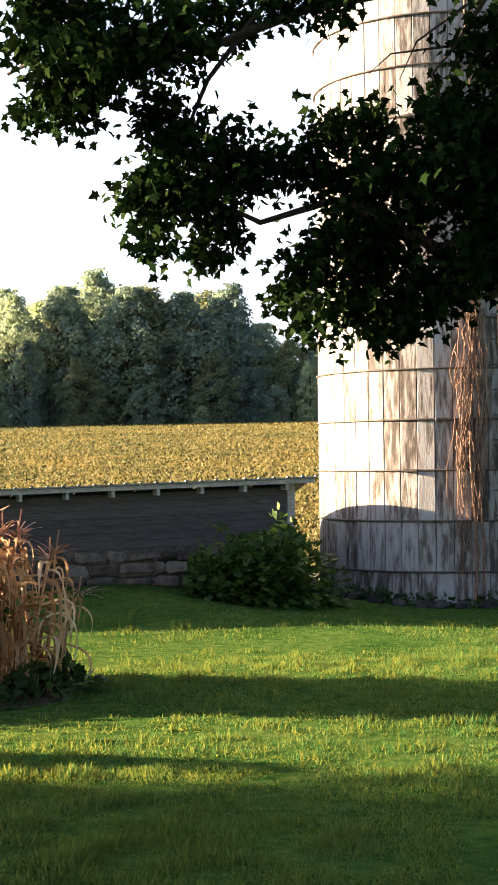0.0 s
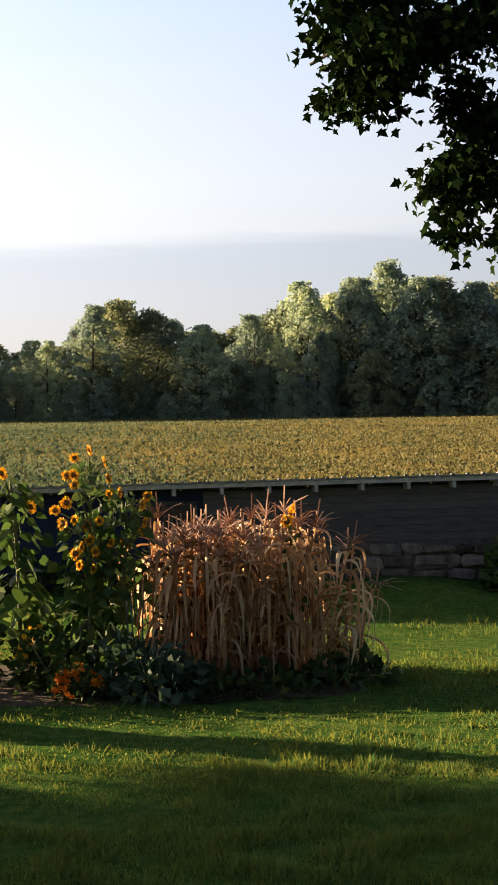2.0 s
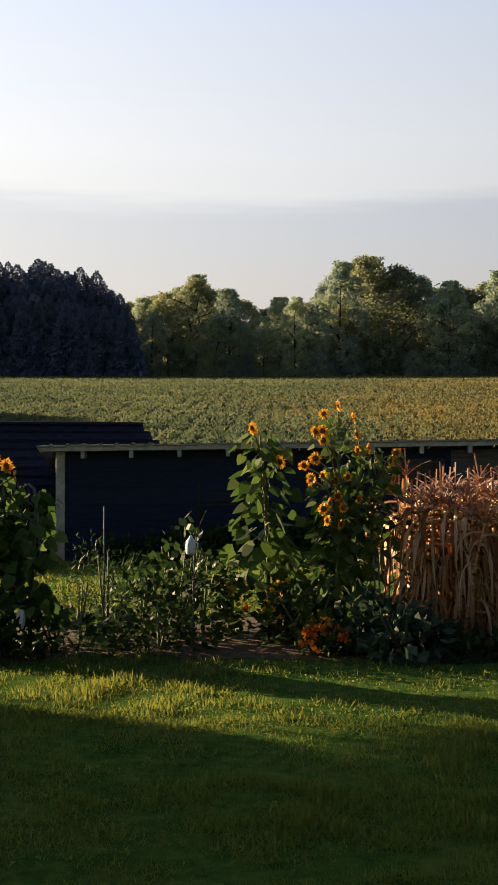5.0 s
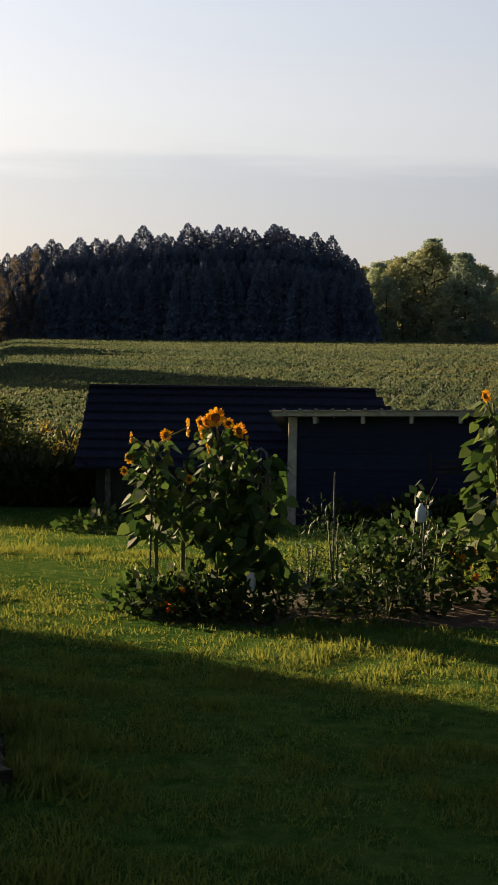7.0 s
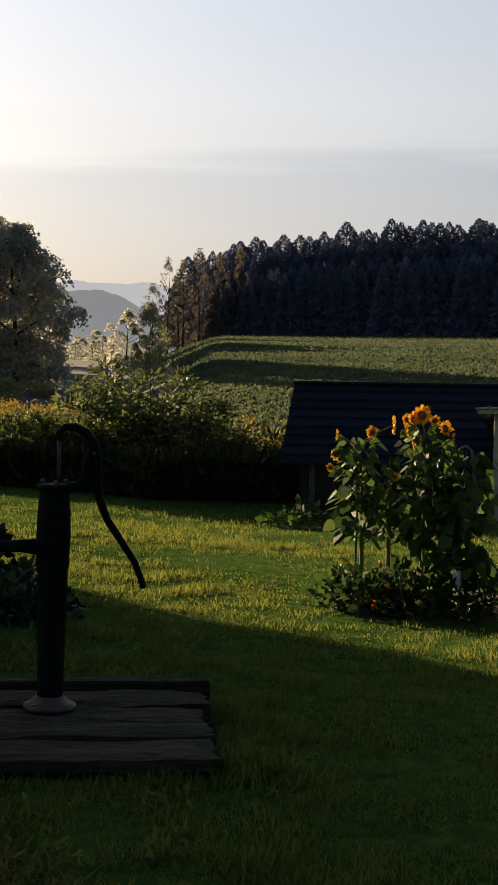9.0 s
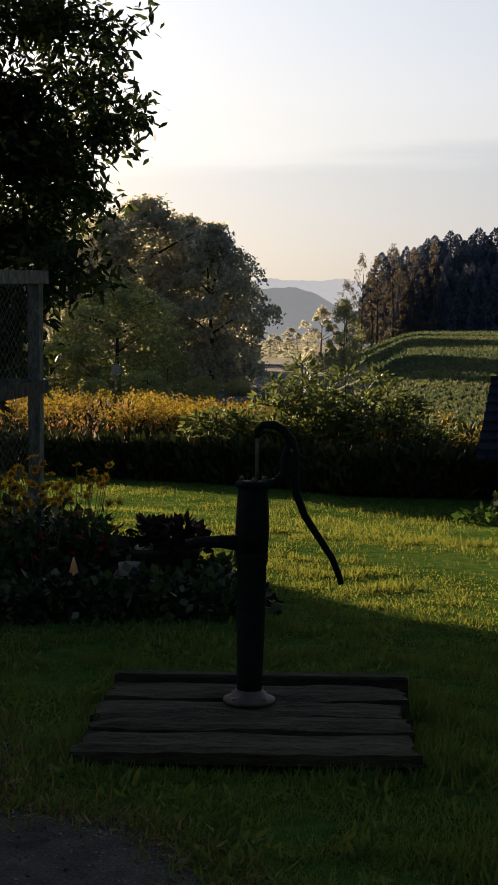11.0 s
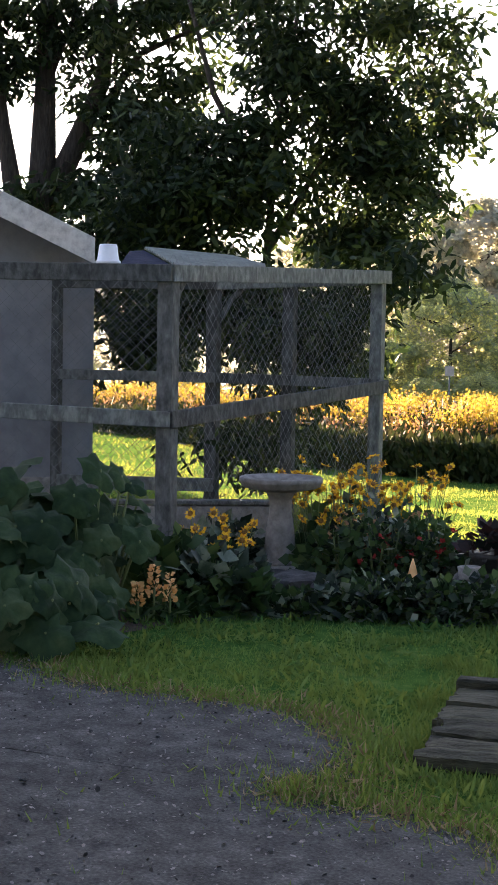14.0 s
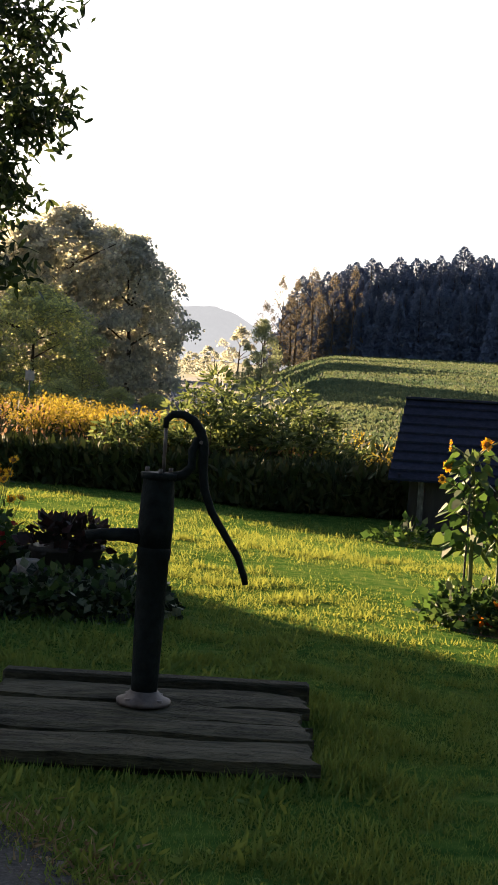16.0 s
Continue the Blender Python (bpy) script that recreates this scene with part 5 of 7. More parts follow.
def build_pump(z):
    x, y = PUMP
    pump = thing("hand_pump", (x, y, z), "black cast-iron hand water pump with a curved handle", "water pump", rz=PUMP_RZ)
    pump.matrix_basis = pose(x, y, z, 0, 0.9, PUMP_RZ) @ Matrix.Diagonal((0.965, 0.965, 0.965, 1))
    part("base_flange", lathe(bmesh.new(), [(0.125, 0.0), (0.125, 0.018), (0.09, 0.03), (0.066, 0.06)], 24), M_STEEL, pump, "worn pale base flange")
    for k in range(4):
        a = math.pi / 4 + k * math.pi / 2
        part("flange_bolt", lathe(bmesh.new(), [(0.014, 0.0), (0.014, 0.032)], 6, Matrix.Translation((math.cos(a) * 0.105, math.sin(a) * 0.105, 0))), M_STEEL, pump)
    part("standard", lathe(bmesh.new(), [(0.060, 0.02), (0.062, 0.12), (0.068, 0.40), (0.071, 0.66), (0.074, 0.665), (0.078, 0.69), (0.078, 0.71), (0.074, 0.735)], 24), M_IRON, pump, "tapered pump body")
    part("barrel", lathe(bmesh.new(), [(0.076, 0.72), (0.081, 0.82), (0.077, 0.94), (0.071, 1.03), (0.071, 1.04)], 24), M_IRON, pump)
    part("cap", lathe(bmesh.new(), [(0.083, 1.035), (0.085, 1.05), (0.083, 1.062), (0.045, 1.066)], 24), M_IRON, pump, "bolted top cap")
    for k in range(3):
        a = 0.6 + k * 2.1
        part("cap_bolt", lathe(bmesh.new(), [(0.010, 1.06), (0.010, 1.085)], 6, Matrix.Translation((math.cos(a) * 0.062, math.sin(a) * 0.062, 0))), M_STEEL, pump)
    bm = bmesh.new()
    tube(bm, [(-0.05, 0, 0.765), (-0.15, 0, 0.77), (-0.25, 0, 0.765), (-0.315, 0, 0.752)], [0.040, 0.031, 0.026, 0.027], 12)
    part("spout", bm, M_IRON, pump)
    bm = bmesh.new()
    tube(bm, [(0.055, 0, 1.045), (0.11, 0, 1.06), (0.145, 0, 1.10), (0.142, 0, 1.17), (0.165, 0, 1.225), (0.185, 0, 1.23)], [0.024, 0.023, 0.021, 0.020, 0.021, 0.016], 10)
    part("fulcrum_arm", bm, M_IRON, pump)
    part("pump_rod", tube(bmesh.new(), [(0.018, 0, 1.05), (0.016, 0, 1.30)], 0.0085, 8), M_STEEL, pump)
    bm = bmesh.new()
    pts = [(0.012, 0, 1.27), (0.012, 0, 1.305), (0.035, 0, 1.333), (0.075, 0, 1.335), (0.115, 0, 1.31), (0.145, 0, 1.26), (0.158, 0, 1.20), (0.162, 0, 1.10), (0.172, 0, 1.00), (0.205, 0, 0.90), (0.26, 0, 0.80), (0.315, 0, 0.70), (0.345, 0, 0.61), (0.352, 0, 0.575)]
    rad = [0.013, 0.016, 0.018, 0.020, 0.022, 0.024, 0.024, 0.022, 0.020, 0.018, 0.017, 0.016, 0.0155, 0.014]
    pts = [(px * 1.22, py, pz) for px, py, pz in pts]
    tube(bm, pts, rad, 10)
    part("handle", bm, M_IRON, pump, "long curved pump handle")
    part("handle_pin", tube(bmesh.new(), [(0.18, -0.035, 1.215), (0.18, 0.035, 1.215)], 0.009, 8), M_STEEL, pump)
    return pump


build_pump(build_platform())


# ---------- outbuilding and wire pen ----------
def beam(a, b, w, h, mat, parent, name, label=""):
    """A squared timber between two points, bevelled."""
    a, b = Vector(a), Vector(b)
    d = b - a
    q = d.to_track_quat("Z", "X") if abs(d.normalized().z) < 0.95 else Euler((0, 0, PEN_TURN)).to_quaternion()
    if abs(d.normalized().z) >= 0.95:
        bm = boxed(-w / 2, w / 2, -h / 2, h / 2, 0, d.length, 0.005)
    else:
        side = Vector((-d.y, d.x, 0)).normalized()
        up = side.cross(d.normalized()) * -1
        bm = bmesh.new()
        box(bm, -w / 2, w / 2, -h / 2, h / 2, 0, d.length, 0.005)
        m = Matrix((side, up, d.normalized())).transposed().to_4x4()
        m.translation = a
        bmesh.ops.transform(bm, matrix=m, verts=bm.verts[:])
        bmesh.ops.recalc_face_normals(bm, faces=bm.faces[:])
        return part(name, bm, mat, parent, label)
    bmesh.ops.transform(bm, matrix=Matrix.Translation(a) @ q.to_matrix().to_4x4(), verts=bm.verts[:])
    return part(name, bm, mat, parent, label)


PEN_TURN = radians(35)
PF = Vector(polar(62.25, 10.7))
PR = Vector(polar(54.05, 14.2))
PL2 = Vector(polar(76.3, 11.6))
BB1 = Vector(polar(60.4, 14.35))
BB2 = Vector(polar(57.45, 14.25))
BL = Vector(polar(66.44, 14.45))


def at_el(p, el):
    return Vector((p.x, p.y, EYE[2] + math.hypot(p.x, p.y) * math.tan(radians(el))))


def wire_panel(p0, p1, z0, z1, parent, cell=0.10):
    """Diamond wire netting between two posts: thin crossing strands."""
    p0, p1 = Vector((p0.x, p0.y, 0)), Vector((p1.x, p1.y, 0))
    L = (p1 - p0).length
    d = (p1 - p0) / L
    nrm = Vector((-d.y, d.x, 0))
    H = z1 - z0
    verts, faces = [], []
    r = 0.0015
    n = int((L + H) / cell)
    for sgn in (1, -1):
        for i in range(n + 1):
            c = i * cell
            if sgn == 1:
                a = (max(0, c - H), min(c, H))
                b = (min(c, L), max(0, c - L))
            else:
                a = (L - max(0, c - H), min(c, H))
                b = (L - min(c, L), max(0, c - L))
            A = p0 + d * a[0] + Vector((0, 0, z0 + a[1])) + nrm * 0.002 * sgn
            B = p0 + d * b[0] + Vector((0, 0, z0 + b[1])) + nrm * 0.002 * sgn
            t = (B - A)
            if t.length < 0.02:
                continue
            t.normalize()
            s = t.cross(nrm) * r
            k = len(verts)
            for P in (A, B):
                verts += [P + s, P + nrm * r * 1.2, P - s]
            for j in range(3):
                faces.append((k + j, k + (j + 1) % 3, k + 3 + (j + 1) % 3, k + 3 + j))
    return pydata("netting", verts, faces, M_WIRE, parent)


def build_pen():
    pen = thing("wire_pen", (0, 0, 0), "weathered grey timber pen with diamond wire netting", "animal pen")
    gzz = lambda p: gz(p.x, p.y) - 0.15
    G = Vector((0, 0, 1))
    for p, w, top in ((PF, 0.122, 3.3), (PR, 0.118, 3.3), (BB1, 0.115, 2.95), (BB2, 0.115, 3.05), (BL, 0.085, 2.9), (PL2, 0.115, 3.1)):
        beam((p.x, p.y, gzz(p)), at_el(p, top), w, w, M_GREYWOOD, pen, "post")
    out = Vector((0.085, -0.02, 0))
    e = (PR - PF).normalized() * 0.2
    beam(at_el(PL2, 3.0) + out, at_el(PF, 3.2) + out, 0.04, 0.125, M_GREYWOOD, pen, "top_rail")
    beam(at_el(PF, 3.2) + out, at_el(PR, 3.21) + out + e, 0.04, 0.125, M_GREYWOOD, pen, "top_rail")
    beam(at_el(PL2, -1.75) + out, at_el(PF, -2.42) + out, 0.04, 0.115, M_GREYWOOD, pen, "middle_rail")
    beam(at_el(PF, -2.42) + out, at_el(PR, -1.02) + out + e * 0.9, 0.04, 0.125, M_GREYWOOD, pen, "middle_rail")
    inn = Vector((0.09, -0.03, 0))
    for p, q, a, b, h in ((BL, BB1, -0.75, -0.80, 0.10), (BB1, BB2, -0.80, -0.86, 0.10), (BB2, PR, -0.86, -0.93, 0.10), (BL, BB1, 2.75, 2.8, 0.11), (BB1, BB2, 2.8, 2.95, 0.11), (BB2, PR, 2.95, 3.1, 0.11), (BL, BB1, -4.85, -4.95, 0.13)):
        beam(at_el(p, a) + inn, at_el(q, b) + inn, 0.04, h, M_GREYWOOD, pen, "back_rail")
    # low block curb that closes the foot of the pen, with a board on it
    c0, c1 = Vector(polar(65.6, 12.9)), Vector(polar(57.3, 12.9))
    beam(at_el(c0, -6.7), at_el(c1, -6.6), 0.14, 0.40, M_CONCRETE, pen, "block_curb", "pale block curb at the foot of the pen")
    beam(at_el(c0, -5.66), at_el(c1, -5.58), 0.17, 0.035, M_GREYWOOD, pen, "curb_board")
    # curved knee braces
    for p, q, lo, hi, r in ((PF, PR, 1.9, 3.0, 0.16), (BB1, BB2, 1.5, 2.75, 0.25)):
        d = (q - p).normalized()
        a, b = at_el(p, lo) + d * 0.06, at_el(p + d * r, hi) + d * 0.04
        mid = (a + b) / 2 + Vector((0, 0, 0.03)) - d * 0.02
        beam(a + out * 0.5, mid + out * 0.5, 0.04, 0.055, M_GREYWOOD, pen, "knee_brace")
        beam(mid + out * 0.5, b + out * 0.5, 0.04, 0.055, M_GREYWOOD, pen, "knee_brace")
    zb = gz(PF.x, PF.y)
    wire_panel(PL2, PF, zb, at_el(PF, 3.2).z, pen)
    wire_panel(PF, PR, zb + 0.1, at_el(PR, 3.0).z, pen)
    wire_panel(BL, BB1, zb, at_el(BB1, 2.9).z, pen, 0.12)
    wire_panel(BB1, BB2, zb, at_el(BB1, 2.9).z, pen, 0.12)
    wire_panel(BB2, PR, zb, at_el(PR, 2.9).z, pen, 0.12)
    # ribbed sheet laid over the front corner
    c = [at_el(Vector(polar(63.19, 12.0)), 4.14), at_el(Vector(polar(59.78, 13.4)), 3.88), at_el(Vector(polar(58.47, 12.3)), 3.56), at_el(Vector(polar(61.91, 10.8)), 3.47)]
    bm = bmesh.new()
    ribs = 26
    top, bot = [], []
    for i in range(ribs + 1):
        f = i / ribs
        lift = 0.02 if i % 2 else 0.0
        top.append((bm.verts.new(c[0].lerp(c[3], f) + G * lift), bm.verts.new(c[1].lerp(c[2], f) + G * lift)))
        bot.append((bm.verts.new(c[0].lerp(c[3], f) + G * (lift - 0.012)), bm.verts.new(c[1].lerp(c[2], f) + G * (lift - 0.012))))
    for i in range(ribs):
        bm.faces.new((top[i][0], top[i][1], top[i + 1][1], top[i + 1][0]))
        bm.faces.new((bot[i][0], bot[i + 1][0], bot[i + 1][1], bot[i][1]))
        bm.faces.new((top[i][0], top[i + 1][0], bot[i + 1][0], bot[i][0]))
        bm.faces.new((top[i][1], bot[i][1], bot[i + 1][1], top[i + 1][1]))
    bmesh.ops.recalc_face_normals(bm, faces=bm.faces[:])
    part("roof_sheet", bm, M_OLDSHEET, pen, "ribbed dull grey-green sheet over the pen corner")
    # the dark end slope of the same little roof
    bm = bmesh.new()
    q = [c[0], c[3], at_el(Vector(polar(64.2, 10.95)), 3.47), at_el(Vector(polar(63.75, 11.9)), 4.1)]
    f = [bm.verts.new(v - G * 0.015) for v in q]
    g = [bm.verts.new(v - G * 0.035) for v in q]
    bm.faces.new(f)
    bm.faces.new(list(reversed(g)))
    for k in range(4):
        bm.faces.new((f[k], g[k], g[(k + 1) % 4], f[(k + 1) % 4]))
    bmesh.ops.recalc_face_normals(bm, faces=bm.faces[:])
    part("roof_felt", bm, M_DARKROOF, pen, "dark felt over the end of the pen roof")
    return pen


build_pen()


def build_outbuilding():
    """The block outbuilding the pen leans against: one corner of it shows."""
    b = thing("outbuilding", (0, 0, 0), "small pale block outbuilding with a low-pitched roof", "outbuilding")
    c0 = Vector(polar(65.03, 14.75))
    u = Vector((-math.sin(radians(155)), math.cos(radians(155)), 0))      # along the wall, away from the pen's corner
    w = Vector((-math.sin(radians(65)), math.cos(radians(65)), 0))        # into the building
    L, D = 7.0, 5.0
    zb = gz(c0.x, c0.y) - 0.3
    eave = 2.57

    def prism(name, pts, thick, mat, label=""):
        bm = bmesh.new()
        f = [bm.verts.new(p) for p in pts]
        g = [bm.verts.new(p + thick) for p in pts]
        bm.faces.new(f)
        bm.faces.new(list(reversed(g)))
        n = len(f)
        for i in range(n):
            bm.faces.new((f[i], g[i], g[(i + 1) % n], f[(i + 1) % n]))
        bmesh.ops.recalc_face_normals(bm, faces=bm.faces[:])
        return part(name, bm, mat, b, label)

    Z = Vector((0, 0, 1))
    base = Vector((c0.x, c0.y, zb))
    rise = 0.47
    prism("gable_wall", [base, base + u * L, base + u * L + Z * (eave - zb), base + u * (L / 2) + Z * (eave - zb + rise * L / 2), base + Z * (eave - zb)], w * 0.2, M_STUCCO)
    prism("side_wall", [base + w * 0.2, base + w * D, base + w * D + Z * (eave - zb), base + w * 0.2 + Z * (eave - zb)], u * 0.2, M_STUCCO)
    prism("side_wall", [base + u * L + w * 0.2, base + u * L + w * D, base + u * L + w * D + Z * (eave - zb), base + u * L + w * 0.2 + Z * (eave - zb)], u * -0.2, M_STUCCO)
    e0 = base + Z * (eave - zb) - w * 0.45 - Z * 0.02
    pk = base + u * (L / 2) + Z * (eave - zb + rise * L / 2) - w * 0.45
    prism("roof", [e0 + Z * 0.05, pk + Z * 0.05, pk + w * (D + 0.9) + Z * 0.05, e0 + w * (D + 0.9) + Z * 0.05], Z * 0.06, M_DARKROOF)
    e1 = base + u * (L + 0.25) + Z * (eave - zb) - w * 0.45
    prism("roof", [e1 + Z * 0.05, pk + Z * 0.05, pk + w * (D + 0.9) + Z * 0.05, e1 + w * (D + 0.9) + Z * 0.05], Z * 0.06, M_DARKROOF)
    prism("bargeboard", [e0 - Z * 0.13, pk - Z * 0.13, pk + Z * 0.12, e0 + Z * 0.12], w * -0.035, M_TRIM, "weathered white bargeboard")
    prism("soffit", [e0 + Z * 0.02, pk + Z * 0.02, pk + w * 0.45 + Z * 0.02, e0 + w * 0.45 + Z * 0.02], Z * 0.02, M_DARKWOOD)
    prism("block_course", [base - w * 0.03, base + u * L - w * 0.03, base + u * L + Z * 0.75 - w * 0.03, base + Z * 0.75 - w * 0.03], w * 0.03, M_CONCRETE)


build_outbuilding()


def build_bucket(p):
    b = thing("white_bucket", (p.x, p.y, p.z), "upturned white plastic bucket on the top rail of the pen", "bucket")
    part("shell", lathe(bmesh.new(), [(0.082, 0.0), (0.085, 0.015), (0.080, 0.02), (0.066, 0.125), (0.060, 0.135)], 20), M_PALE, b)
    part("rim", lathe(bmesh.new(), [(0.084, -0.008), (0.092, 0.0), (0.092, 0.014), (0.084, 0.02)], 20), M_PALE, b)


pb = at_el(Vector(polar(64.7, 10.88)), 3.52)
build_bucket(pb + Vector((0.09, -0.02, 0)))


# ---------- bird bath and the rocky flower bed ----------
def build_birdbath():
    x, y, z = on_ground(57.75, 11.3, 0.04)
    b = thing("bird_bath", (x, y, z), "weathered concrete bird bath on a turned pedestal", "bird bath")
    part("plinth", box(bmesh.new(), -0.17, 0.17, -0.17, 0.17, -0.1, 0.07, 0.015, Matrix.Rotation(0.9, 4, "Z")), M_CONCRETE, b)
    part("pedestal", lathe(bmesh.new(), [(0.130, 0.06), (0.132, 0.10), (0.118, 0.14), (0.122, 0.20), (0.108, 0.34), (0.088, 0.47), (0.086, 0.55), (0.105, 0.61), (0.15, 0.645)], 28), M_CONCRETE, b)
    bm = bmesh.new()
    lathe(bm, [(0.14, 0.635), (0.26, 0.655), (0.305, 0.672), (0.312, 0.70), (0.322, 0.705), (0.325, 0.735), (0.312, 0.745), (0.295, 0.735), (0.22, 0.70), (0.10, 0.69)], 36)
    part("bowl", bm, M_CONCRETE, b)


build_birdbath()


def rock(name, at, size, seed, label, group):
    rng = random.Random(seed)
    bm = bmesh.new()
    bmesh.ops.create_icosphere(bm, subdivisions=2, radius=1.0)
    off = Vector((seed * 3.1, seed * 1.7, 0))
    for v in bm.verts:
        v.co *= 1 + 0.45 * noise.noise(v.co * 1.1 + off) + 0.18 * noise.noise(v.co * 2.7 + off)
        v.co = Vector((v.co.x * size[0], v.co.y * size[1], max(-0.5, v.co.z) * size[2]))
    ob = part(name, bm, M_ROCK)
    ob.matrix_basis = pose(at[0], at[1], at[2] + size[2] * 0.25, 0, 0, rng.uniform(0, 360))
    return tagged(ob, label, "rock", group)


rngr = random.Random(77)
for i in range(17):
    az = 46.4 + i * 0.66
    d = float(np.interp(az, [46, 50, 54, 58], [10.2, 9.95, 9.95, 10.2])) + rngr.uniform(-0.08, 0.2)
    k = rngr.uniform(0.10, 0.17)
    x, y, z = on_ground(az, d)
    rock("edging_rock", (x, y, z + rngr.uniform(0.0, 0.10)), (k * 1.5, k, k * 0.62), i + 3, "flat rough grey fieldstone edging the flower bed", "rocks edging the flower bed")
for i, (az, d, up, k) in enumerate(((58.6, 10.35, 0.0, 0.20), (56.6, 10.4, 0.0, 0.18), (57.6, 10.75, 0.02, 0.2), (50.3, 10.4, 0.16, 0.13), (48.3, 10.5, 0.10, 0.12), (51.8, 10.5, 0.05, 0.12))):
    x, y, z = on_ground(az, d)
    rock("edging_rock", (x, y, z + up), (k * 1.5, k, k * 0.5), 60 + i, "broad flat stone laid in the flower bed", "rocks edging the flower bed")


# ---------- plants ----------
def bushy(name, at, radius, height, n, leaf, shape, mat, label, category, seed, group="", stems=4, droop=0.2, flat=0.5):
    """A leafy clump: short stems and leaves over a rounded, uneven heap."""
    rng = np.random.default_rng(seed)
    t = thing(name, at, label, category, group)
    for i in range(stems):
        a = rng.random() * 6.28
        r = radius * 0.6 * rng.random()
        part("stem", tube(bmesh.new(), [(0, 0, -0.05), (math.cos(a) * r * 0.6, math.sin(a) * r * 0.6, height * 0.5), (math.cos(a) * r, math.sin(a) * r, height * 0.9)], [0.012, 0.009, 0.004], 5), M_STEM, t)
    d = sphere_points(rng, n)
    d[:, 2] = np.abs(d[:, 2])
    k = 0.45 + 0.55 * rng.random((n, 1)) ** 0.5
    bump = 1 + 0.25 * np.sin(d[:, :1] * 5 + seed) * np.cos(d[:, 1:2] * 4)
    p = d * k * bump * np.array([radius, radius, height]) * np.array([1, 1, 1.0])
    leaves("foliage", p, d + rng.normal(size=(n, 3)) * 0.5, leaf, shape, mat, t, seed, 0.4, droop, flat)
    return t


def flower_head(t, p, face, size, mat_petal, mat_disc, petals, seed, name="flower_head"):
    """A daisy-like head that looks along face: a domed disc and a ring of petals."""
    rng = np.random.default_rng(seed)
    q = Vector(face).to_track_quat("Z", "Y").to_matrix().to_4x4()
    m = Matrix.Translation(p) @ q
    bm = lathe(bmesh.new(), [(size * 0.42, -0.02 * size), (size * 0.44, 0.06 * size), (size * 0.3, 0.14 * size), (size * 0.05, 0.16 * size)], 12, m)
    head = part(name, bm, mat_disc, t)
    at, tips = [], []
    for ring in (0, 1):
        for k in range(petals):
            a = 2 * math.pi * (k + 0.5 * ring) / petals + rng.normal() * 0.06
            at.append(m @ Vector((math.cos(a) * size * 0.38, math.sin(a) * size * 0.38, 0.02 * size)))
            tips.append(q.to_3x3() @ Vector((math.cos(a), math.sin(a), 0.15 + 0.25 * ring + rng.normal() * 0.15)))
    leaves("petals", at, tips, size * 0.62, LEAF, mat_petal, head, seed, 0.2, flat=0.3)
    return head


def sunflower(az, d, top_el, heads, lean=0.0, seed=1, leaf=0.20, nleaf=46, label="", spread=0.22, bare=0.16):
    """A branching sunflower: a stout stalk, heart-shaped drooping leaves and heads at given bearings and heights."""
    rng = np.random.default_rng(seed)
    x, y, z = on_ground(az, d)
    h = EYE[2] + d * math.tan(radians(top_el)) - z
    t = thing("sunflower", (x, y, z), label, "sunflower", "sunflowers in the garden bed")
    inv = Vector((x, y, z))
    stalk = [(0, 0, -0.05), (lean * 0.2, 0, h * 0.35), (lean * 0.6, 0.02, h * 0.7), (lean, 0, h * 0.97)]
    part("stalk", tube(bmesh.new(), stalk, [0.019, 0.017, 0.013, 0.008], 8), M_STEM, t)

    def on_stalk(f):
        return Vector((lean * f ** 1.3, 0, h * f * 0.97))

    at, tips, sz = [], [], []
    nleaf = int(nleaf * 2.3)
    for i in range(nleaf):
        f = bare + (0.98 - bare) * (i + rng.random()) / nleaf
        a = rng.random() * 6.28
        r = spread * 0.8 * (0.2 + rng.random()) * (1.25 - 0.6 * f)
        p = on_stalk(f) + Vector((math.cos(a) * r, math.sin(a) * r, 0.05))
        at.append(p)
        tips.append((math.cos(a), math.sin(a), -0.7 + rng.normal() * 0.3))
        sz.append(leaf * 0.62 * (1.15 - 0.5 * f))
        if i % 5 == 0:
            part("leaf_stalk", tube(bmesh.new(), [on_stalk(f * 0.97), p], [0.006, 0.004], 5), M_STEM, t)
    HEART = [(0, 0), (0.30, -0.04), (0.43, 0.22), (0.30, 0.6), (0, 1.0), (-0.30, 0.6), (-0.43, 0.22), (-0.30, -0.04)]
    leaves("foliage", at, tips, np.array(sz), HEART, M_GREEN, t, seed, 0.3, 0.1, 0.55)
    for i, (ha, he, hs) in enumerate(heads):
        p = Vector(view_point(ha, he, d + rng.uniform(-0.2, 0.1))) - inv
        f = min(0.96, max(0.3, p.z / h - 0.12))
        part("branch", tube(bmesh.new(), [on_stalk(f), (on_stalk(f) + p) / 2 + Vector((0, 0, 0.03)), p], [0.008, 0.006, 0.005], 6), M_STEM, t)
        b = rng.uniform(-1.1, 1.1) + 0.5
        to_cam = Vector((-inv.x, -inv.y, 0)).normalized()
        face = Matrix.Rotation(b, 3, "Z") @ to_cam + Vector((0, 0, rng.uniform(-0.3, 0.35)))
        flower_head(t, p, face, hs * 0.60, M_PETAL, M_DISC, 14, seed * 50 + i)
    return t


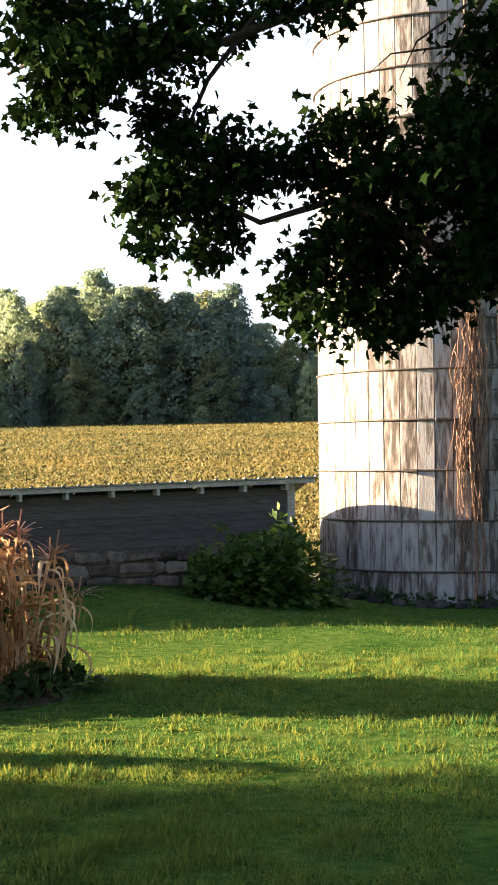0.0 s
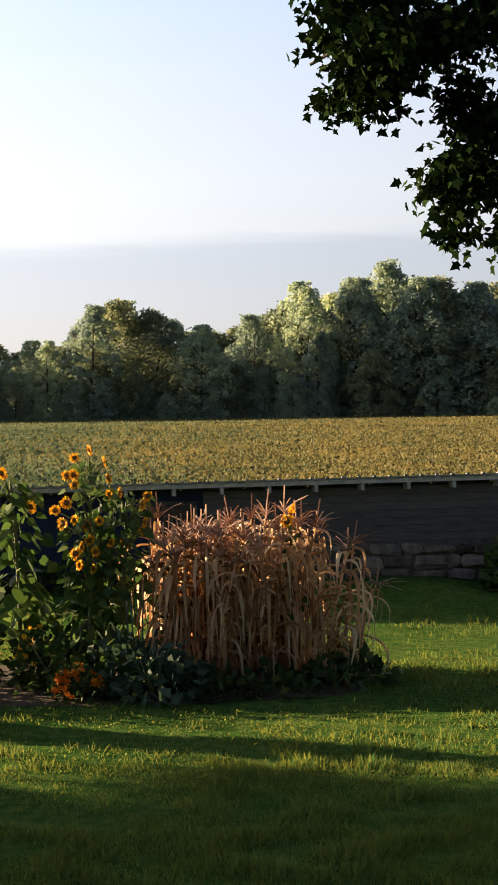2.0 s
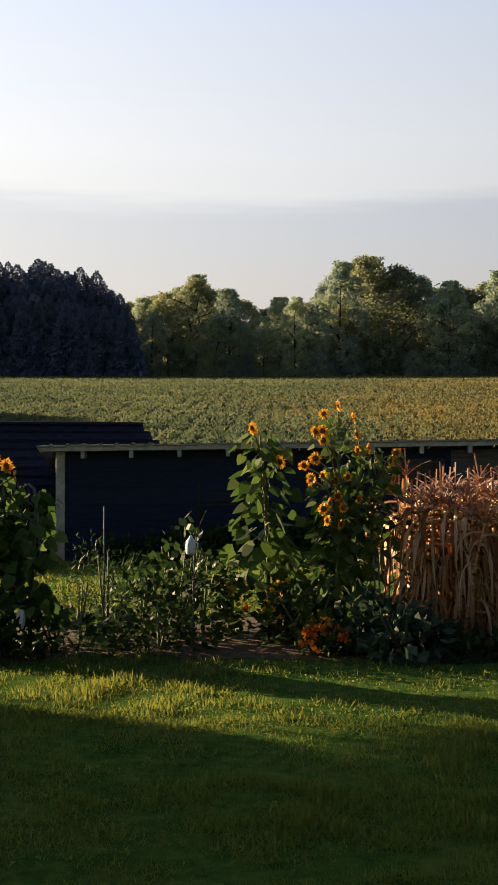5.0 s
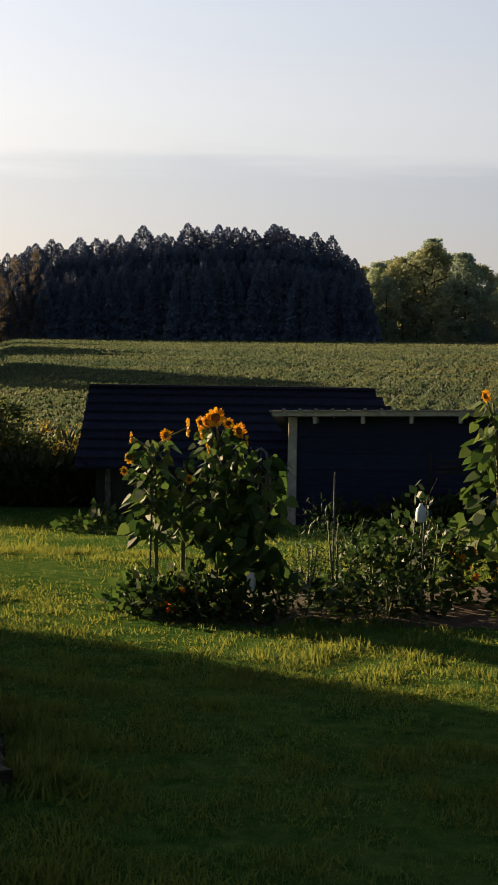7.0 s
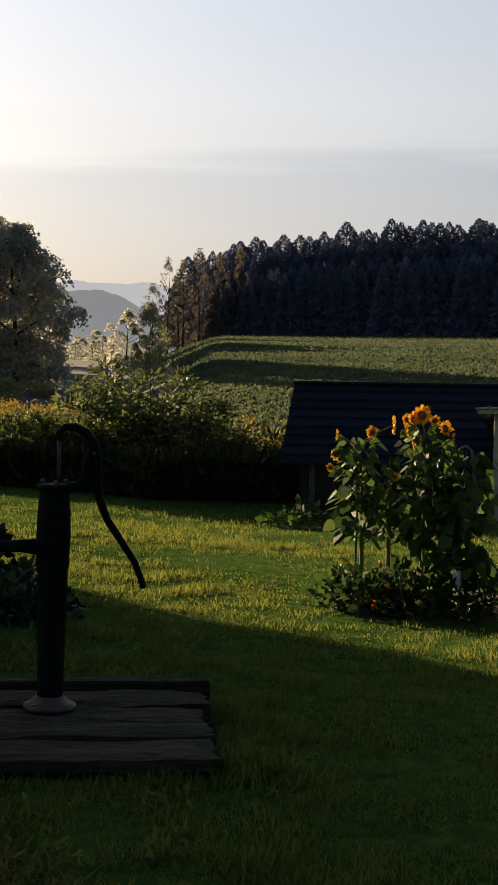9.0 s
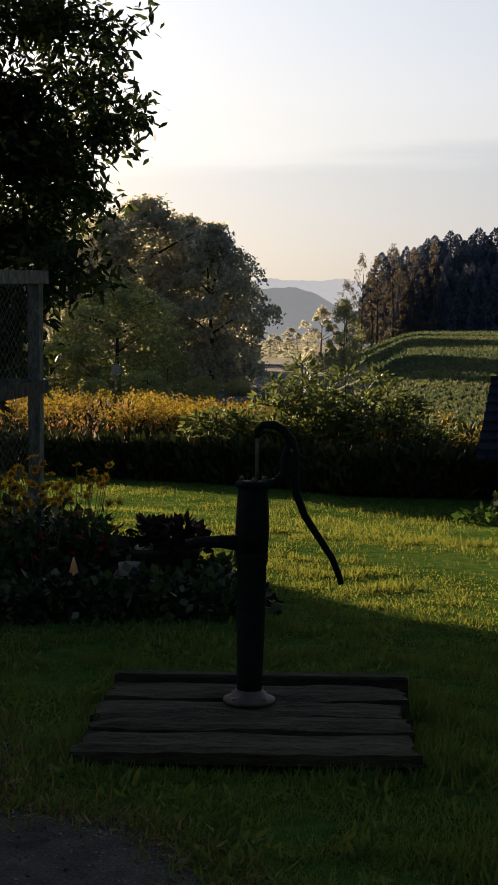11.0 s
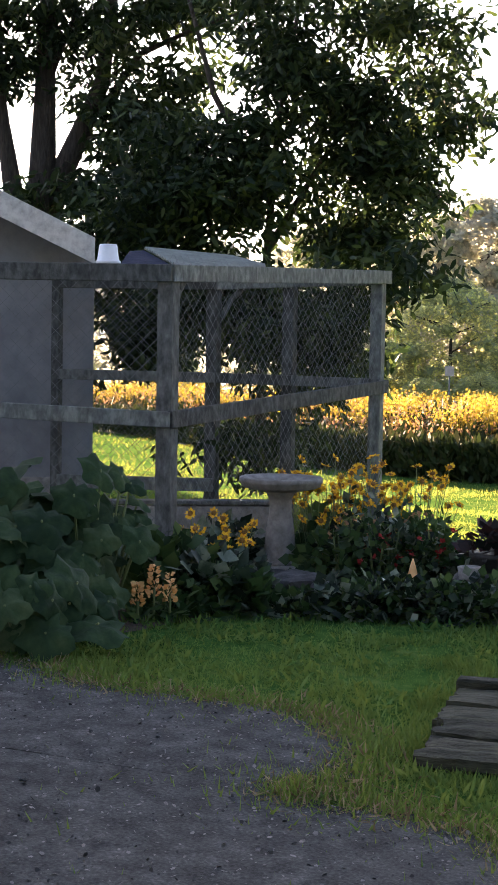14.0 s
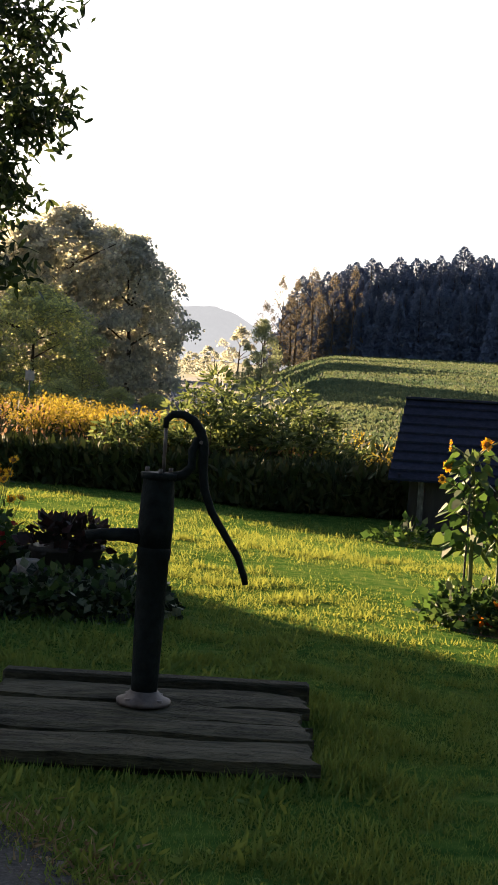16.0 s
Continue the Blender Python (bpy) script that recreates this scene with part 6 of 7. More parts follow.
S1 = "tall branching sunflower with many small yellow heads"
sunflower(17.8, 11.8, -0.1, [(18.28, -0.20, 0.076), (17.74, 0.09, 0.084), (17.15, -0.38, 0.092), (18.59, -0.89, 0.080), (18.32, -0.86, 0.088)], 0.03, 3, 0.19, 70, S1 + " above the shed roof", 0.30)
sunflower(16.5, 11.7, -1.4, [(16.96, -1.61, 0.076), (16.56, -1.54, 0.084), (15.69, -2.01, 0.092), (15.46, -1.70, 0.080), (16.36, -3.52, 0.088), (16.90, -3.49, 0.076), (15.59, -2.70, 0.084), (15.59, -3.02, 0.092)], 0.05, 4, 0.18, 60, S1 + " beside the dry corn", 0.30)
sunflower(17.7, 11.6, -2.4, [(18.28, -1.24, 0.076), (19.03, -2.23, 0.084), (18.59, -1.93, 0.092), (18.31, -2.60, 0.080), (17.84, -2.83, 0.088), (17.34, -2.64, 0.076), (18.03, -3.64, 0.084), (18.26, -3.89, 0.092), (17.47, -3.83, 0.080), (18.13, -4.33, 0.088), (17.59, -4.48, 0.076), (17.72, -3.39, 0.084), (18.74, -2.73, 0.092)], 0.0, 5, 0.17, 55, "shorter sunflower thick with small yellow heads", 0.26)
sunflower(20.3, 12.0, -0.8, [(21.05, -0.80, 0.095), (19.97, -2.08, 0.105)], -0.10, 6, 0.24, 80, "leafy sunflower with one bent yellow head", 0.30)
sunflower(16.9, 11.9, -1.0, [(17.0, -1.0, 0.08)], 0.0, 12, 0.18, 45, "slim sunflower among the branching ones", 0.24)
sunflower(31.3, 11.1, -2.1, [(31.4, -1.8, 0.14), (31.75, -1.95, 0.11), (30.5, -2.3, 0.115), (32.0, -2.4, 0.085), (30.9, -2.0, 0.08), (31.7, -3.0, 0.075), (32.0, -2.0, 0.09), (30.2, -2.7, 0.08)], 0.0, 7, 0.20, 62, "stout sunflower with a cluster of bright yellow heads", 0.26, 0.34)
sunflower(33.6, 11.3, -2.6, [(32.5, -2.2, 0.12), (33.3, -2.5, 0.09), (34.7, -2.6, 0.075), (34.7, -3.4, 0.085), (34.9, -3.9, 0.065)], -0.05, 8, 0.19, 70, "dark sunflower with heads turned to the light", 0.24, 0.36)
sunflower(29.6, 10.9, -3.2, [], 0.05, 9, 0.25, 42, "green sunflower still without a head", 0.24, 0.25)
sunflower(32.6, 11.2, -3.4, [(32.4, -4.2, 0.07)], 0.0, 10, 0.18, 16, "leafy sunflower in the middle of the bed", 0.16, 0.4)
sunflower(30.6, 11.0, -2.9, [], 0.0, 13, 0.24, 40, "broad-leaved sunflower with pale upper leaves", 0.22, 0.3)


# dry sweet corn
def corn_plant(seed, h):
    """A dry corn stalk with long arching, twisted blades and a tassel."""
    rng = np.random.default_rng(seed)
    t = new("corn_stalk")
    lean = rng.normal(size=2) * 0.10
    part("stalk", tube(bmesh.new(), [(0, 0, -0.03), (lean[0] * 0.4, lean[1] * 0.4, h * 0.5), (lean[0], lean[1], h * 0.95)], [0.013, 0.011, 0.005], 6), M_CORN, t)
    for i in range(20):
        verts, faces = [], []
        f = 0.14 + 0.82 * i / 20
        a = (i % 2) * math.pi + rng.normal() * 0.7
        L = 0.26 + 0.30 * rng.random()
        base = np.array([lean[0] * f, lean[1] * f, h * f])
        w = 0.007 + 0.013 * rng.random()
        up, reach = 0.03 + 0.10 * rng.random(), 0.05 + 0.20 * rng.random()
        k = len(verts)
        tw = rng.normal() * 2.2
        for s in range(7):
            g = s / 6
            p = base + np.array([math.cos(a) * reach * math.sin(g * 1.9), math.sin(a) * reach * math.sin(g * 1.9), up * math.sin(g * 2.4) - L * 0.95 * g * g])
            p[2] = max(p[2], 0.02)
            wd = w * (1 - g ** 2.2) + 0.002
            sx, sy = -math.sin(a + tw * g) * wd, math.cos(a + tw * g) * wd
            verts += [p + np.array([sx, sy, 0.01]), p + np.array([0, 0, -0.006]), p - np.array([sx, sy, -0.01])]
        for s in range(6):
            for c in (0, 1):
                faces.append((k + s * 3 + c, k + s * 3 + c + 1, k + s * 3 + 4 + c, k + s * 3 + 3 + c))
        pydata("leaf", verts, faces, M_CORN, t, True)
    verts, faces = [], []
    top = np.array([lean[0], lean[1], h * 0.95])
    for i in range(16):
        a = rng.random() * 6.28
        sp = 0.0 if i == 0 else 0.04 + 0.10 * rng.random()
        L = 0.17 if i == 0 else 0.06 + 0.11 * rng.random()
        k = len(verts)
        for s in range(4):
            g = s / 3
            p = top + np.array([math.cos(a) * sp * g * 1.4, math.sin(a) * sp * g * 1.4, L * g - (0.06 if i else 0) * g * g])
            verts += [p + np.array([0.006, 0, 0]), p + np.array([-0.003, 0.005, 0]), p + np.array([-0.003, -0.005, 0])]
        for s in range(3):
            for c in range(3):
                faces.append((k + s * 3 + c, k + s * 3 + (c + 1) % 3, k + s * 3 + 3 + (c + 1) % 3, k + s * 3 + 3 + c))
    pydata("tassel", verts, faces, M_TASSEL, t)
    return tagged(t, "dry straw-brown corn stalk with curling leaves and a tassel", "corn", "patch of dry corn")


corns = [corn_plant(200 + i, 1.0) for i in range(6)]
rngc = random.Random(9)
used = 0
CORN = []
for i in range(80):
    az = rngc.uniform(9.6, 15.0)
    d = rngc.uniform(11.6, 13.0)
    top = -2.7 + rngc.uniform(-0.9, 0.35) - (0.5 if az > 13.5 else 0) - (0.5 if az < 9.5 else 0)
    CORN.append((az, d, top))
for az, d, top in ((8.6, 11.9, -3.3), (8.3, 12.0, -3.0), (8.0, 12.1, -3.6), (8.75, 12.3, -3.2), (8.5, 11.8, -4.2), (8.15, 11.9, -4.6), (10.5, 12.4, -2.2), (11.6, 12.5, -2.2), (14.6, 12.6, -2.6), (14.2, 12.4, -2.4), (12.9, 12.6, -2.5)):
    CORN.append((az, d, top))
for i, (az, d, top) in enumerate(CORN):
    x, y, z = on_ground(az, d)
    h = (EYE[2] + d * math.tan(radians(top)) - z) / 1.1
    m = Matrix.LocRotScale((x, y, z), Euler((rngc.gauss(0, 0.09), rngc.gauss(0, 0.09), rngc.random() * 6.28)), (1.1, 1.1, h))
    if i < 6:
        corns[i].matrix_basis = m
    else:
        copy_thing(corns[i % 6], m)
# a lone sunflower among the corn
sunflower(9.9, 11.9, -2.5, [(9.95, -2.45, 0.16), (10.05, -2.7, 0.10)], 0.0, 14, 0.13, 14, "single yellow sunflower standing among dry corn", 0.12)

# low growth of the beds
GB = "low plants of the garden bed"
rngb = random.Random(12)
for az, d, r, h, n, leaf, mat, nm, lab in (
        (16.0, 11.2, 0.42, 0.46, 300, 0.085, M_BLUEGREEN, "kale_plant", "blue-green leafy plant at the foot of the corn"),
        (15.0, 11.0, 0.36, 0.34, 240, 0.085, M_BLUEGREEN, "kale_plant", "blue-green leafy plant beside the corn"),
        (14.3, 11.3, 0.28, 0.26, 160, 0.08, M_BLUEGREEN, "kale_plant", "blue-green leafy plant under the corn"),
        (17.3, 11.3, 0.40, 0.42, 220, 0.09, M_GREEN, "bean_plant", "green leafy plant under the sunflowers"),
        (18.8, 11.5, 0.40, 0.40, 220, 0.09, M_GREEN, "bean_plant", "green leafy plant beside the bare path"),
        (19.4, 11.9, 0.26, 0.5, 180, 0.08, M_SHRUB, "bean_plant", "dark green plant beside the bare path"),
        (8.3, 11.6, 0.35, 0.22, 180, 0.08, M_SHRUB, "squash_plant", "dark low leaves at the foot of the corn"),
        (7.2, 11.8, 0.30, 0.25, 140, 0.10, M_SHRUB, "squash_plant", "dark low leaves at the corner of the corn"),
        (11.0, 11.4, 0.45, 0.17, 200, 0.08, M_SHRUB, "squash_plant", "dark low leaves in front of the corn"),
        (12.8, 11.2, 0.40, 0.17, 180, 0.08, M_SHRUB, "squash_plant", "low shaded leaves in front of the corn"),
        (23.9, 11.6, 0.42, 0.80, 420, 0.075, M_SHRUB, "tomato_plant", "dark bushy tomato plant tied to a stake"),
        (22.9, 11.9, 0.30, 0.75, 300, 0.07, M_SHRUB, "tomato_plant", "dark tomato plant beside the bare path"),
        (25.3, 11.5, 0.40, 0.55, 360, 0.07, M_SHRUB, "tomato_plant", "low bushy dark green plant in the bed"),
        (26.6, 11.3, 0.42, 0.78, 1300, 0.045, M_FERN, "asparagus_plant", "feathery green asparagus plant"),
        (27.7, 11.3, 0.35, 0.55, 800, 0.045, M_FERN, "asparagus_plant", "feathery green plant beside the sunflowers"),
        (24.6, 11.0, 0.45, 0.36, 300, 0.07, M_SHRUB, "low_bed_plant", "dark low leafy plant along the bed"),
        (28.6, 10.9, 0.40, 0.34, 260, 0.08, M_SHRUB, "low_bed_plant", "dark low leafy plant under the sunflowers"),
        (33.4, 11.0, 0.35, 0.32, 240, 0.07, M_SHRUB, "low_bed_plant", "dark low leafy plant with pale stems"),
        (31.9, 10.8, 0.40, 0.34, 260, 0.08, M_SHRUB, "low_bed_plant", "dark low leafy plant with reddish flowers"),
        (30.4, 10.8, 0.36, 0.28, 220, 0.08, M_SHRUB, "low_bed_plant", "dark low leafy plant in front of the sunflowers"),
        (36.0, 19.2, 0.45, 0.30, 200, 0.10, M_GREEN, "grass_tuft", "tuft of tall grass at the coop corner"),
        (34.4, 11.1, 0.25, 0.22, 140, 0.08, M_GREEN, "grass_tuft", "uncut tuft at the end of the bed")):
    bushy(nm, on_ground(az, d), r, h, n, leaf, OVAL if mat is not M_FERN else LANCE, mat, lab, "plant", rngb.randint(1, 9999), GB)

# shaded growth along the shed wall
for i in range(16):
    p = SHED_L + SHED_DIR * (0.7 + 0.34 * i) + Vector((0.1, -0.35, 0))
    bushy("wall_weed", (p.x, p.y, gz(p.x, p.y)), 0.28, 0.28 + 0.16 * rngb.random(), 150, 0.09, OVAL, M_SHRUB, "dark weeds in the shade of the shed wall", "weeds", 850 + i, "weeds along the shed", 2)

# bushes between the shed and the silo
for az, d, r, h, n in ((0.3, 19.6, 0.62, 0.95, 480), (-0.8, 19.4, 0.62, 1.05, 460), (1.3, 19.5, 0.45, 0.55, 280), (-1.9, 19.8, 0.55, 0.95, 320)):
    bushy("wild_bush", on_ground(az, d), r, h, int(n * 1.7), 0.125, OVAL, M_GREEN, "broad-leaved green bush against the shed wall", "bush", int(1000 + d * 10 + az * 7), "bushes between shed and silo", 6, 0.3, 0.7)

# weeds and loose stones round the silo foot
for i in range(30):
    a = -math.pi / 2 + (i - 14.5) * 0.095
    bushy("silo_weed", (SILO[0] + math.cos(a) * 2.22, SILO[1] + math.sin(a) * 2.22, gz(SILO[0] + math.cos(a) * 2.22, SILO[1] + math.sin(a) * 2.22)), 0.16, 0.10 + 0.10 * rngb.random(), 36, 0.075, OVAL, M_SHRUB, "low weeds at the foot of the silo", "weeds", 700 + i, "weeds round the silo", 1)
for i in range(14):
    a = -math.pi / 2 + (i - 8) * 0.14 + rngb.uniform(-0.03, 0.03)
    rock("loose_stone", (SILO[0] + math.cos(a) * 2.3, SILO[1] + math.sin(a) * 2.3, gz(SILO[0] + math.cos(a) * 2.3, SILO[1] + math.sin(a) * 2.3)), (0.15, 0.1, 0.09), 300 + i, "flat grey stone at the silo foot", "stones round the silo")


# dead vines on the silo
def build_vines():
    rng = np.random.default_rng(15)
    t = thing("dead_vines", (SILO[0], SILO[1], SILO_Z), "tangle of dead brown vines hanging on the silo", "vines")
    base = -math.pi / 2 + 0.075
    for i in range(60):
        a = base + rng.normal() * 0.07
        top = 2.2 + rng.random() * 3.0
        bot = max(0.35, top - 0.6 - rng.random() * 2.4)
        pts = []
        z = top
        ang = a
        while z > bot:
            r = SILO_R + 0.05 + abs(rng.normal()) * 0.05
            pts.append((math.cos(ang) * r, math.sin(ang) * r, z))
            z -= 0.13
            ang += rng.normal() * 0.014
        if len(pts) > 2:
            part("vine_strand", tube(bmesh.new(), pts, [0.009 * (1 - 0.7 * k / len(pts)) for k in range(len(pts))], 4), M_VINE, t)
    for s, r in ((0, 0.022), (0.05, 0.016)):
        pts = [(math.cos(base + s + 0.02 * math.sin(z * 2)) * (SILO_R + 0.05), math.sin(base + s + 0.02 * math.sin(z * 2)) * (SILO_R + 0.05), z) for z in np.arange(-0.1, 9.5, 0.3)]
        part("main_vine", tube(bmesh.new(), pts, r, 6), M_VINE, t)


build_vines()


def build_ladder_pipe():
    """A thin rung ladder up the shaded side of the silo."""
    t = thing("silo_ladder", (SILO[0], SILO[1], SILO_Z), "thin dark rung ladder fixed to the silo", "ladder")
    a0 = -math.pi / 2 + 0.27
    for a in (a0,):
        part("rail", tube(bmesh.new(), [(math.cos(a) * (SILO_R + 0.07), math.sin(a) * (SILO_R + 0.07), 0.9), (math.cos(a) * (SILO_R + 0.07), math.sin(a) * (SILO_R + 0.07), 12)], 0.014, 6), M_STEEL, t)
    for k in range(18):
        z = 1.0 + 0.36 * k
        part("rung", tube(bmesh.new(), [(math.cos(a0 + s) * (SILO_R + 0.06), math.sin(a0 + s) * (SILO_R + 0.06), z) for s in (-0.045, 0.0, 0.045)], 0.010, 5), M_STEEL, t)


build_ladder_pipe()


# ---------- small things in the garden ----------
def stake(az, d, h, lean, label, name="garden_stake"):
    x, y, z = on_ground(az, d)
    t = thing(name, (x, y, z), label, "stake", "stakes in the garden bed")
    part("pole", tube(bmesh.new(), [(0, 0, -0.1), (lean * 0.5, 0, h * 0.5), (lean, 0, h)], [0.009, 0.008, 0.006], 6), M_GREYWOOD, t)
    return t


stake(26.75, 11.2, 1.06, 0.0, "thin weathered stake standing in the asparagus")
stake(23.35, 10.9, 0.78, 0.02, "pale stake that carries a white jug")
for az, lean in ((15.9, -0.05), (15.75, 0.02), (16.15, -0.03)):
    stake(az, 11.3, 0.72, lean, "pale bare stalk among the sunflowers")
stake(33.9, 11.15, 0.95, 0.02, "pale cane beside the dark sunflower")
t = thing("dead_twig", on_ground(23.4, 11.5), "thin curved dead twig", "twig")
part("twig", tube(bmesh.new(), [(0, 0, -0.05), (0.02, 0, 0.6), (0.05, 0, 0.85), (0.13, 0, 1.02)], [0.008, 0.006, 0.004, 0.003], 5), M_BARK, t)


def build_jug():
    p = view_point(23.4, -5.15, 10.9)
    t = thing("white_jug", (p[0], p[1], p[2] - 0.05), "white plastic jug upturned on a stake", "jug")
    part("body", lathe(bmesh.new(), [(0.032, -0.05), (0.038, -0.035), (0.039, 0.02), (0.033, 0.05), (0.016, 0.07), (0.013, 0.085)], 14), M_PALE, t)
    part("handle", tube(bmesh.new(), [(0.03, 0, 0.04), (0.055, 0, 0.035), (0.055, 0, 0.0), (0.036, 0, -0.008)], 0.006, 6), M_PALE, t)


build_jug()


def mound_flowers(name, at, r, h, mat, label, seed, nfl=60, leaf_mat=None, size=0.045, group=""):
    """A rounded flowering mound: dark leaves and small double flowers on top."""
    t = bushy(name, at, r, h, 220, 0.05, OVAL, leaf_mat or M_SHRUB, label, "flowers", seed, group, 2)
    rng = np.random.default_rng(seed)
    d = sphere_points(rng, nfl)
    d[:, 2] = np.abs(d[:, 2]) * 0.8 + 0.25
    p = d * np.array([r * 0.92, r * 0.92, h * 0.95])
    p = np.repeat(p, 6, 0)
    tips = rng.normal(size=p.shape) + np.array([0, 0, 0.4])
    leaves("blossom", p, tips, size, OVAL, mat, t, seed + 1, 0.3, flat=0.2)
    return t


mound_flowers("marigold_plant", on_ground(18.15, 11.0), 0.20, 0.24, M_ORANGE, "round marigold mound with orange flowers", 41, 34)
mound_flowers("marigold_plant", on_ground(21.8, 11.9), 0.16, 0.55, M_ORANGE, "small marigold with orange flowers by the path", 42, 12)
mound_flowers("zinnia_plant", on_ground(19.7, 11.6), 0.18, 0.48, M_PETAL, "thin plant with yellow flowers by the path", 43, 9)
mound_flowers("zinnia_plant", on_ground(19.9, 11.6), 0.14, 0.42, M_PETAL, "thin plant with orange-yellow flowers", 44, 8)
mound_flowers("zinnia_plant", on_ground(31.8, 10.7), 0.22, 0.22, M_RED, "low plant with a few red flowers", 45, 6)
mound_flowers("zinnia_plant", on_ground(32.6, 10.75), 0.16, 0.26, M_ORANGE, "low plant with orange-red flowers", 46, 5)
t = thing("white_bag", on_ground(29.9, 10.7, 0.28), "scrap of white plastic caught on a plant", "plastic scrap")
bm = bmesh.new()
bmesh.ops.create_icosphere(bm, subdivisions=2, radius=0.05)
for v in bm.verts:
    v.co = Vector((v.co.x * 0.8, v.co.y * 0.5, v.co.z * 1.4)) * (1 + 0.4 * noise.noise(v.co * 30))
part("scrap", bm, M_PALE, t)


# rack and hose on the shed corner
def build_rack():
    p = SHED_L + Vector((-0.30, -0.35, 0))
    t = thing("hose_rack", (p.x, p.y, gz(p.x, p.y)), "wooden rack with wire spikes beside the shed corner", "rack")
    for dx in (-0.10, 0.10):
        part("upright", boxed(dx - 0.03, dx + 0.03, -0.03, 0.03, -0.1, 0.62, 0.005), M_GREYWOOD, t)
    part("shelf", boxed(-0.2, 0.2, -0.12, 0.12, 0.62, 0.66, 0.005), M_GREYWOOD, t)
    for k in range(5):
        part("spike", tube(bmesh.new(), [(-0.15 + 0.05 * k, 0, 0.66), (-0.16 + 0.05 * k, 0, 0.98 + 0.06 * (k % 2))], 0.008, 5), M_STEEL, t)
    part("hose", tube(bmesh.new(), [(-0.02, -0.05, 0.98), (0.08, -0.06, 1.03), (0.16, -0.06, 0.98), (0.21, -0.06, 0.7), (0.25, -0.06, 0.3), (0.27, -0.06, 0.05)], 0.02, 8), M_WIRE, t)


build_rack()

# ---------- flower bed by the pen ----------
FB = "plants of the flower bed by the pen"


def susan(az, d, r, h, n, seed, label):
    """Black-eyed susans: leafy clump with golden daisies on thin stems."""
    t = bushy("black_eyed_susan", on_ground(az, d), r, h * 0.62, 150, 0.10, OVAL, M_SHRUB, label, "flowers", seed, FB, 4)
    rng = np.random.default_rng(seed)
    for i in range(n):
        a, q = rng.random() * 6.28, r * 1.05 * math.sqrt(rng.random())
        p = Vector((math.cos(a) * q, math.sin(a) * q, h * (0.62 + 0.4 * rng.random())))
        part("flower_stem", tube(bmesh.new(), [(p.x * 0.5, p.y * 0.5, 0.05), p], 0.003, 4), M_STEM, t)
        flower_head(t, p, Vector((rng.normal() * 0.6 + 0.5, rng.normal() * 0.6 - 0.3, 0.6)), 0.047, M_PETAL, M_DISC, 9, seed * 90 + i)
    return t


susan(60.3, 10.35, 0.30, 0.56, 22, 51, "golden black-eyed susans beside the pen post")
susan(55.6, 11.8, 0.42, 0.92, 44, 52, "golden black-eyed susans behind the bird bath")
susan(56.2, 11.5, 0.30, 0.72, 30, 53, "golden black-eyed susans close to the bird bath")
susan(52.6, 11.6, 0.42, 0.84, 30, 54, "backlit black-eyed susans at the end of the bed")
for i, (az, d, r, h, lf) in enumerate(((62.0, 10.0, 0.36, 0.40, 0.15), (60.3, 9.9, 0.36, 0.34, 0.15), (59.5, 9.75, 0.26, 0.22, 0.13), (59.9, 11.4, 0.30, 0.40, 0.12), (55.4, 10.9, 0.34, 0.40, 0.11), (53.6, 10.9, 0.42, 0.46, 0.10), (51.8, 11.0, 0.42, 0.40, 0.10), (54.4, 11.3, 0.40, 0.60, 0.09), (52.6, 11.3, 0.36, 0.52, 0.08),
                                       (50.4, 10.9, 0.34, 0.26, 0.09), (47.2, 10.6, 0.36, 0.26, 0.09), (57.6, 9.8, 0.26, 0.08, 0.10), (56.6, 9.8, 0.28, 0.10, 0.10), (55.4, 9.75, 0.30, 0.20, 0.09), (54.2, 9.75, 0.30, 0.22, 0.09), (53.0, 9.7, 0.32, 0.24, 0.08), (51.8, 9.7, 0.30, 0.24, 0.08), (50.6, 9.7, 0.30, 0.24, 0.08), (49.4, 9.7, 0.30, 0.22, 0.08), (48.2, 9.75, 0.30, 0.22, 0.08), (47.0, 9.8, 0.30, 0.20, 0.08), (46.2, 10.0, 0.28, 0.18, 0.08), (49.0, 10.2, 0.34, 0.24, 0.08), (47.6, 10.2, 0.34, 0.24, 0.08), (61.6, 9.55, 0.24, 0.16, 0.10))):
    bushy("bed_plant", on_ground(az, d), r, h * 1.1, 330, lf * 0.85, OVAL, (M_SHRUB, M_BED)[i % 2], "dark green leafy perennial in the rocky bed", "plant", 800 + i, FB, 4, 0.35, 0.5)
for az, d, k in ((54.0, 10.7, 71), (52.2, 10.8, 72), (51.2, 10.9, 73)):
    mound_flowers("red_flower_plant", on_ground(az, d), 0.2, 0.46, M_RED, "low plant with dull red flowers in the bed", k, 9, None, 0.034, FB)
# dry pinkish seed heads over the bed
for az, d, k in ((53.5, 11.0, 75), (54.9, 11.1, 76), (52.3, 11.2, 77)):
    mound_flowers("faded_flower_plant", on_ground(az, d), 0.24, 0.55, M_RUST, "faded plant with rusty seed heads in the bed", k, 26, None, 0.03, FB)


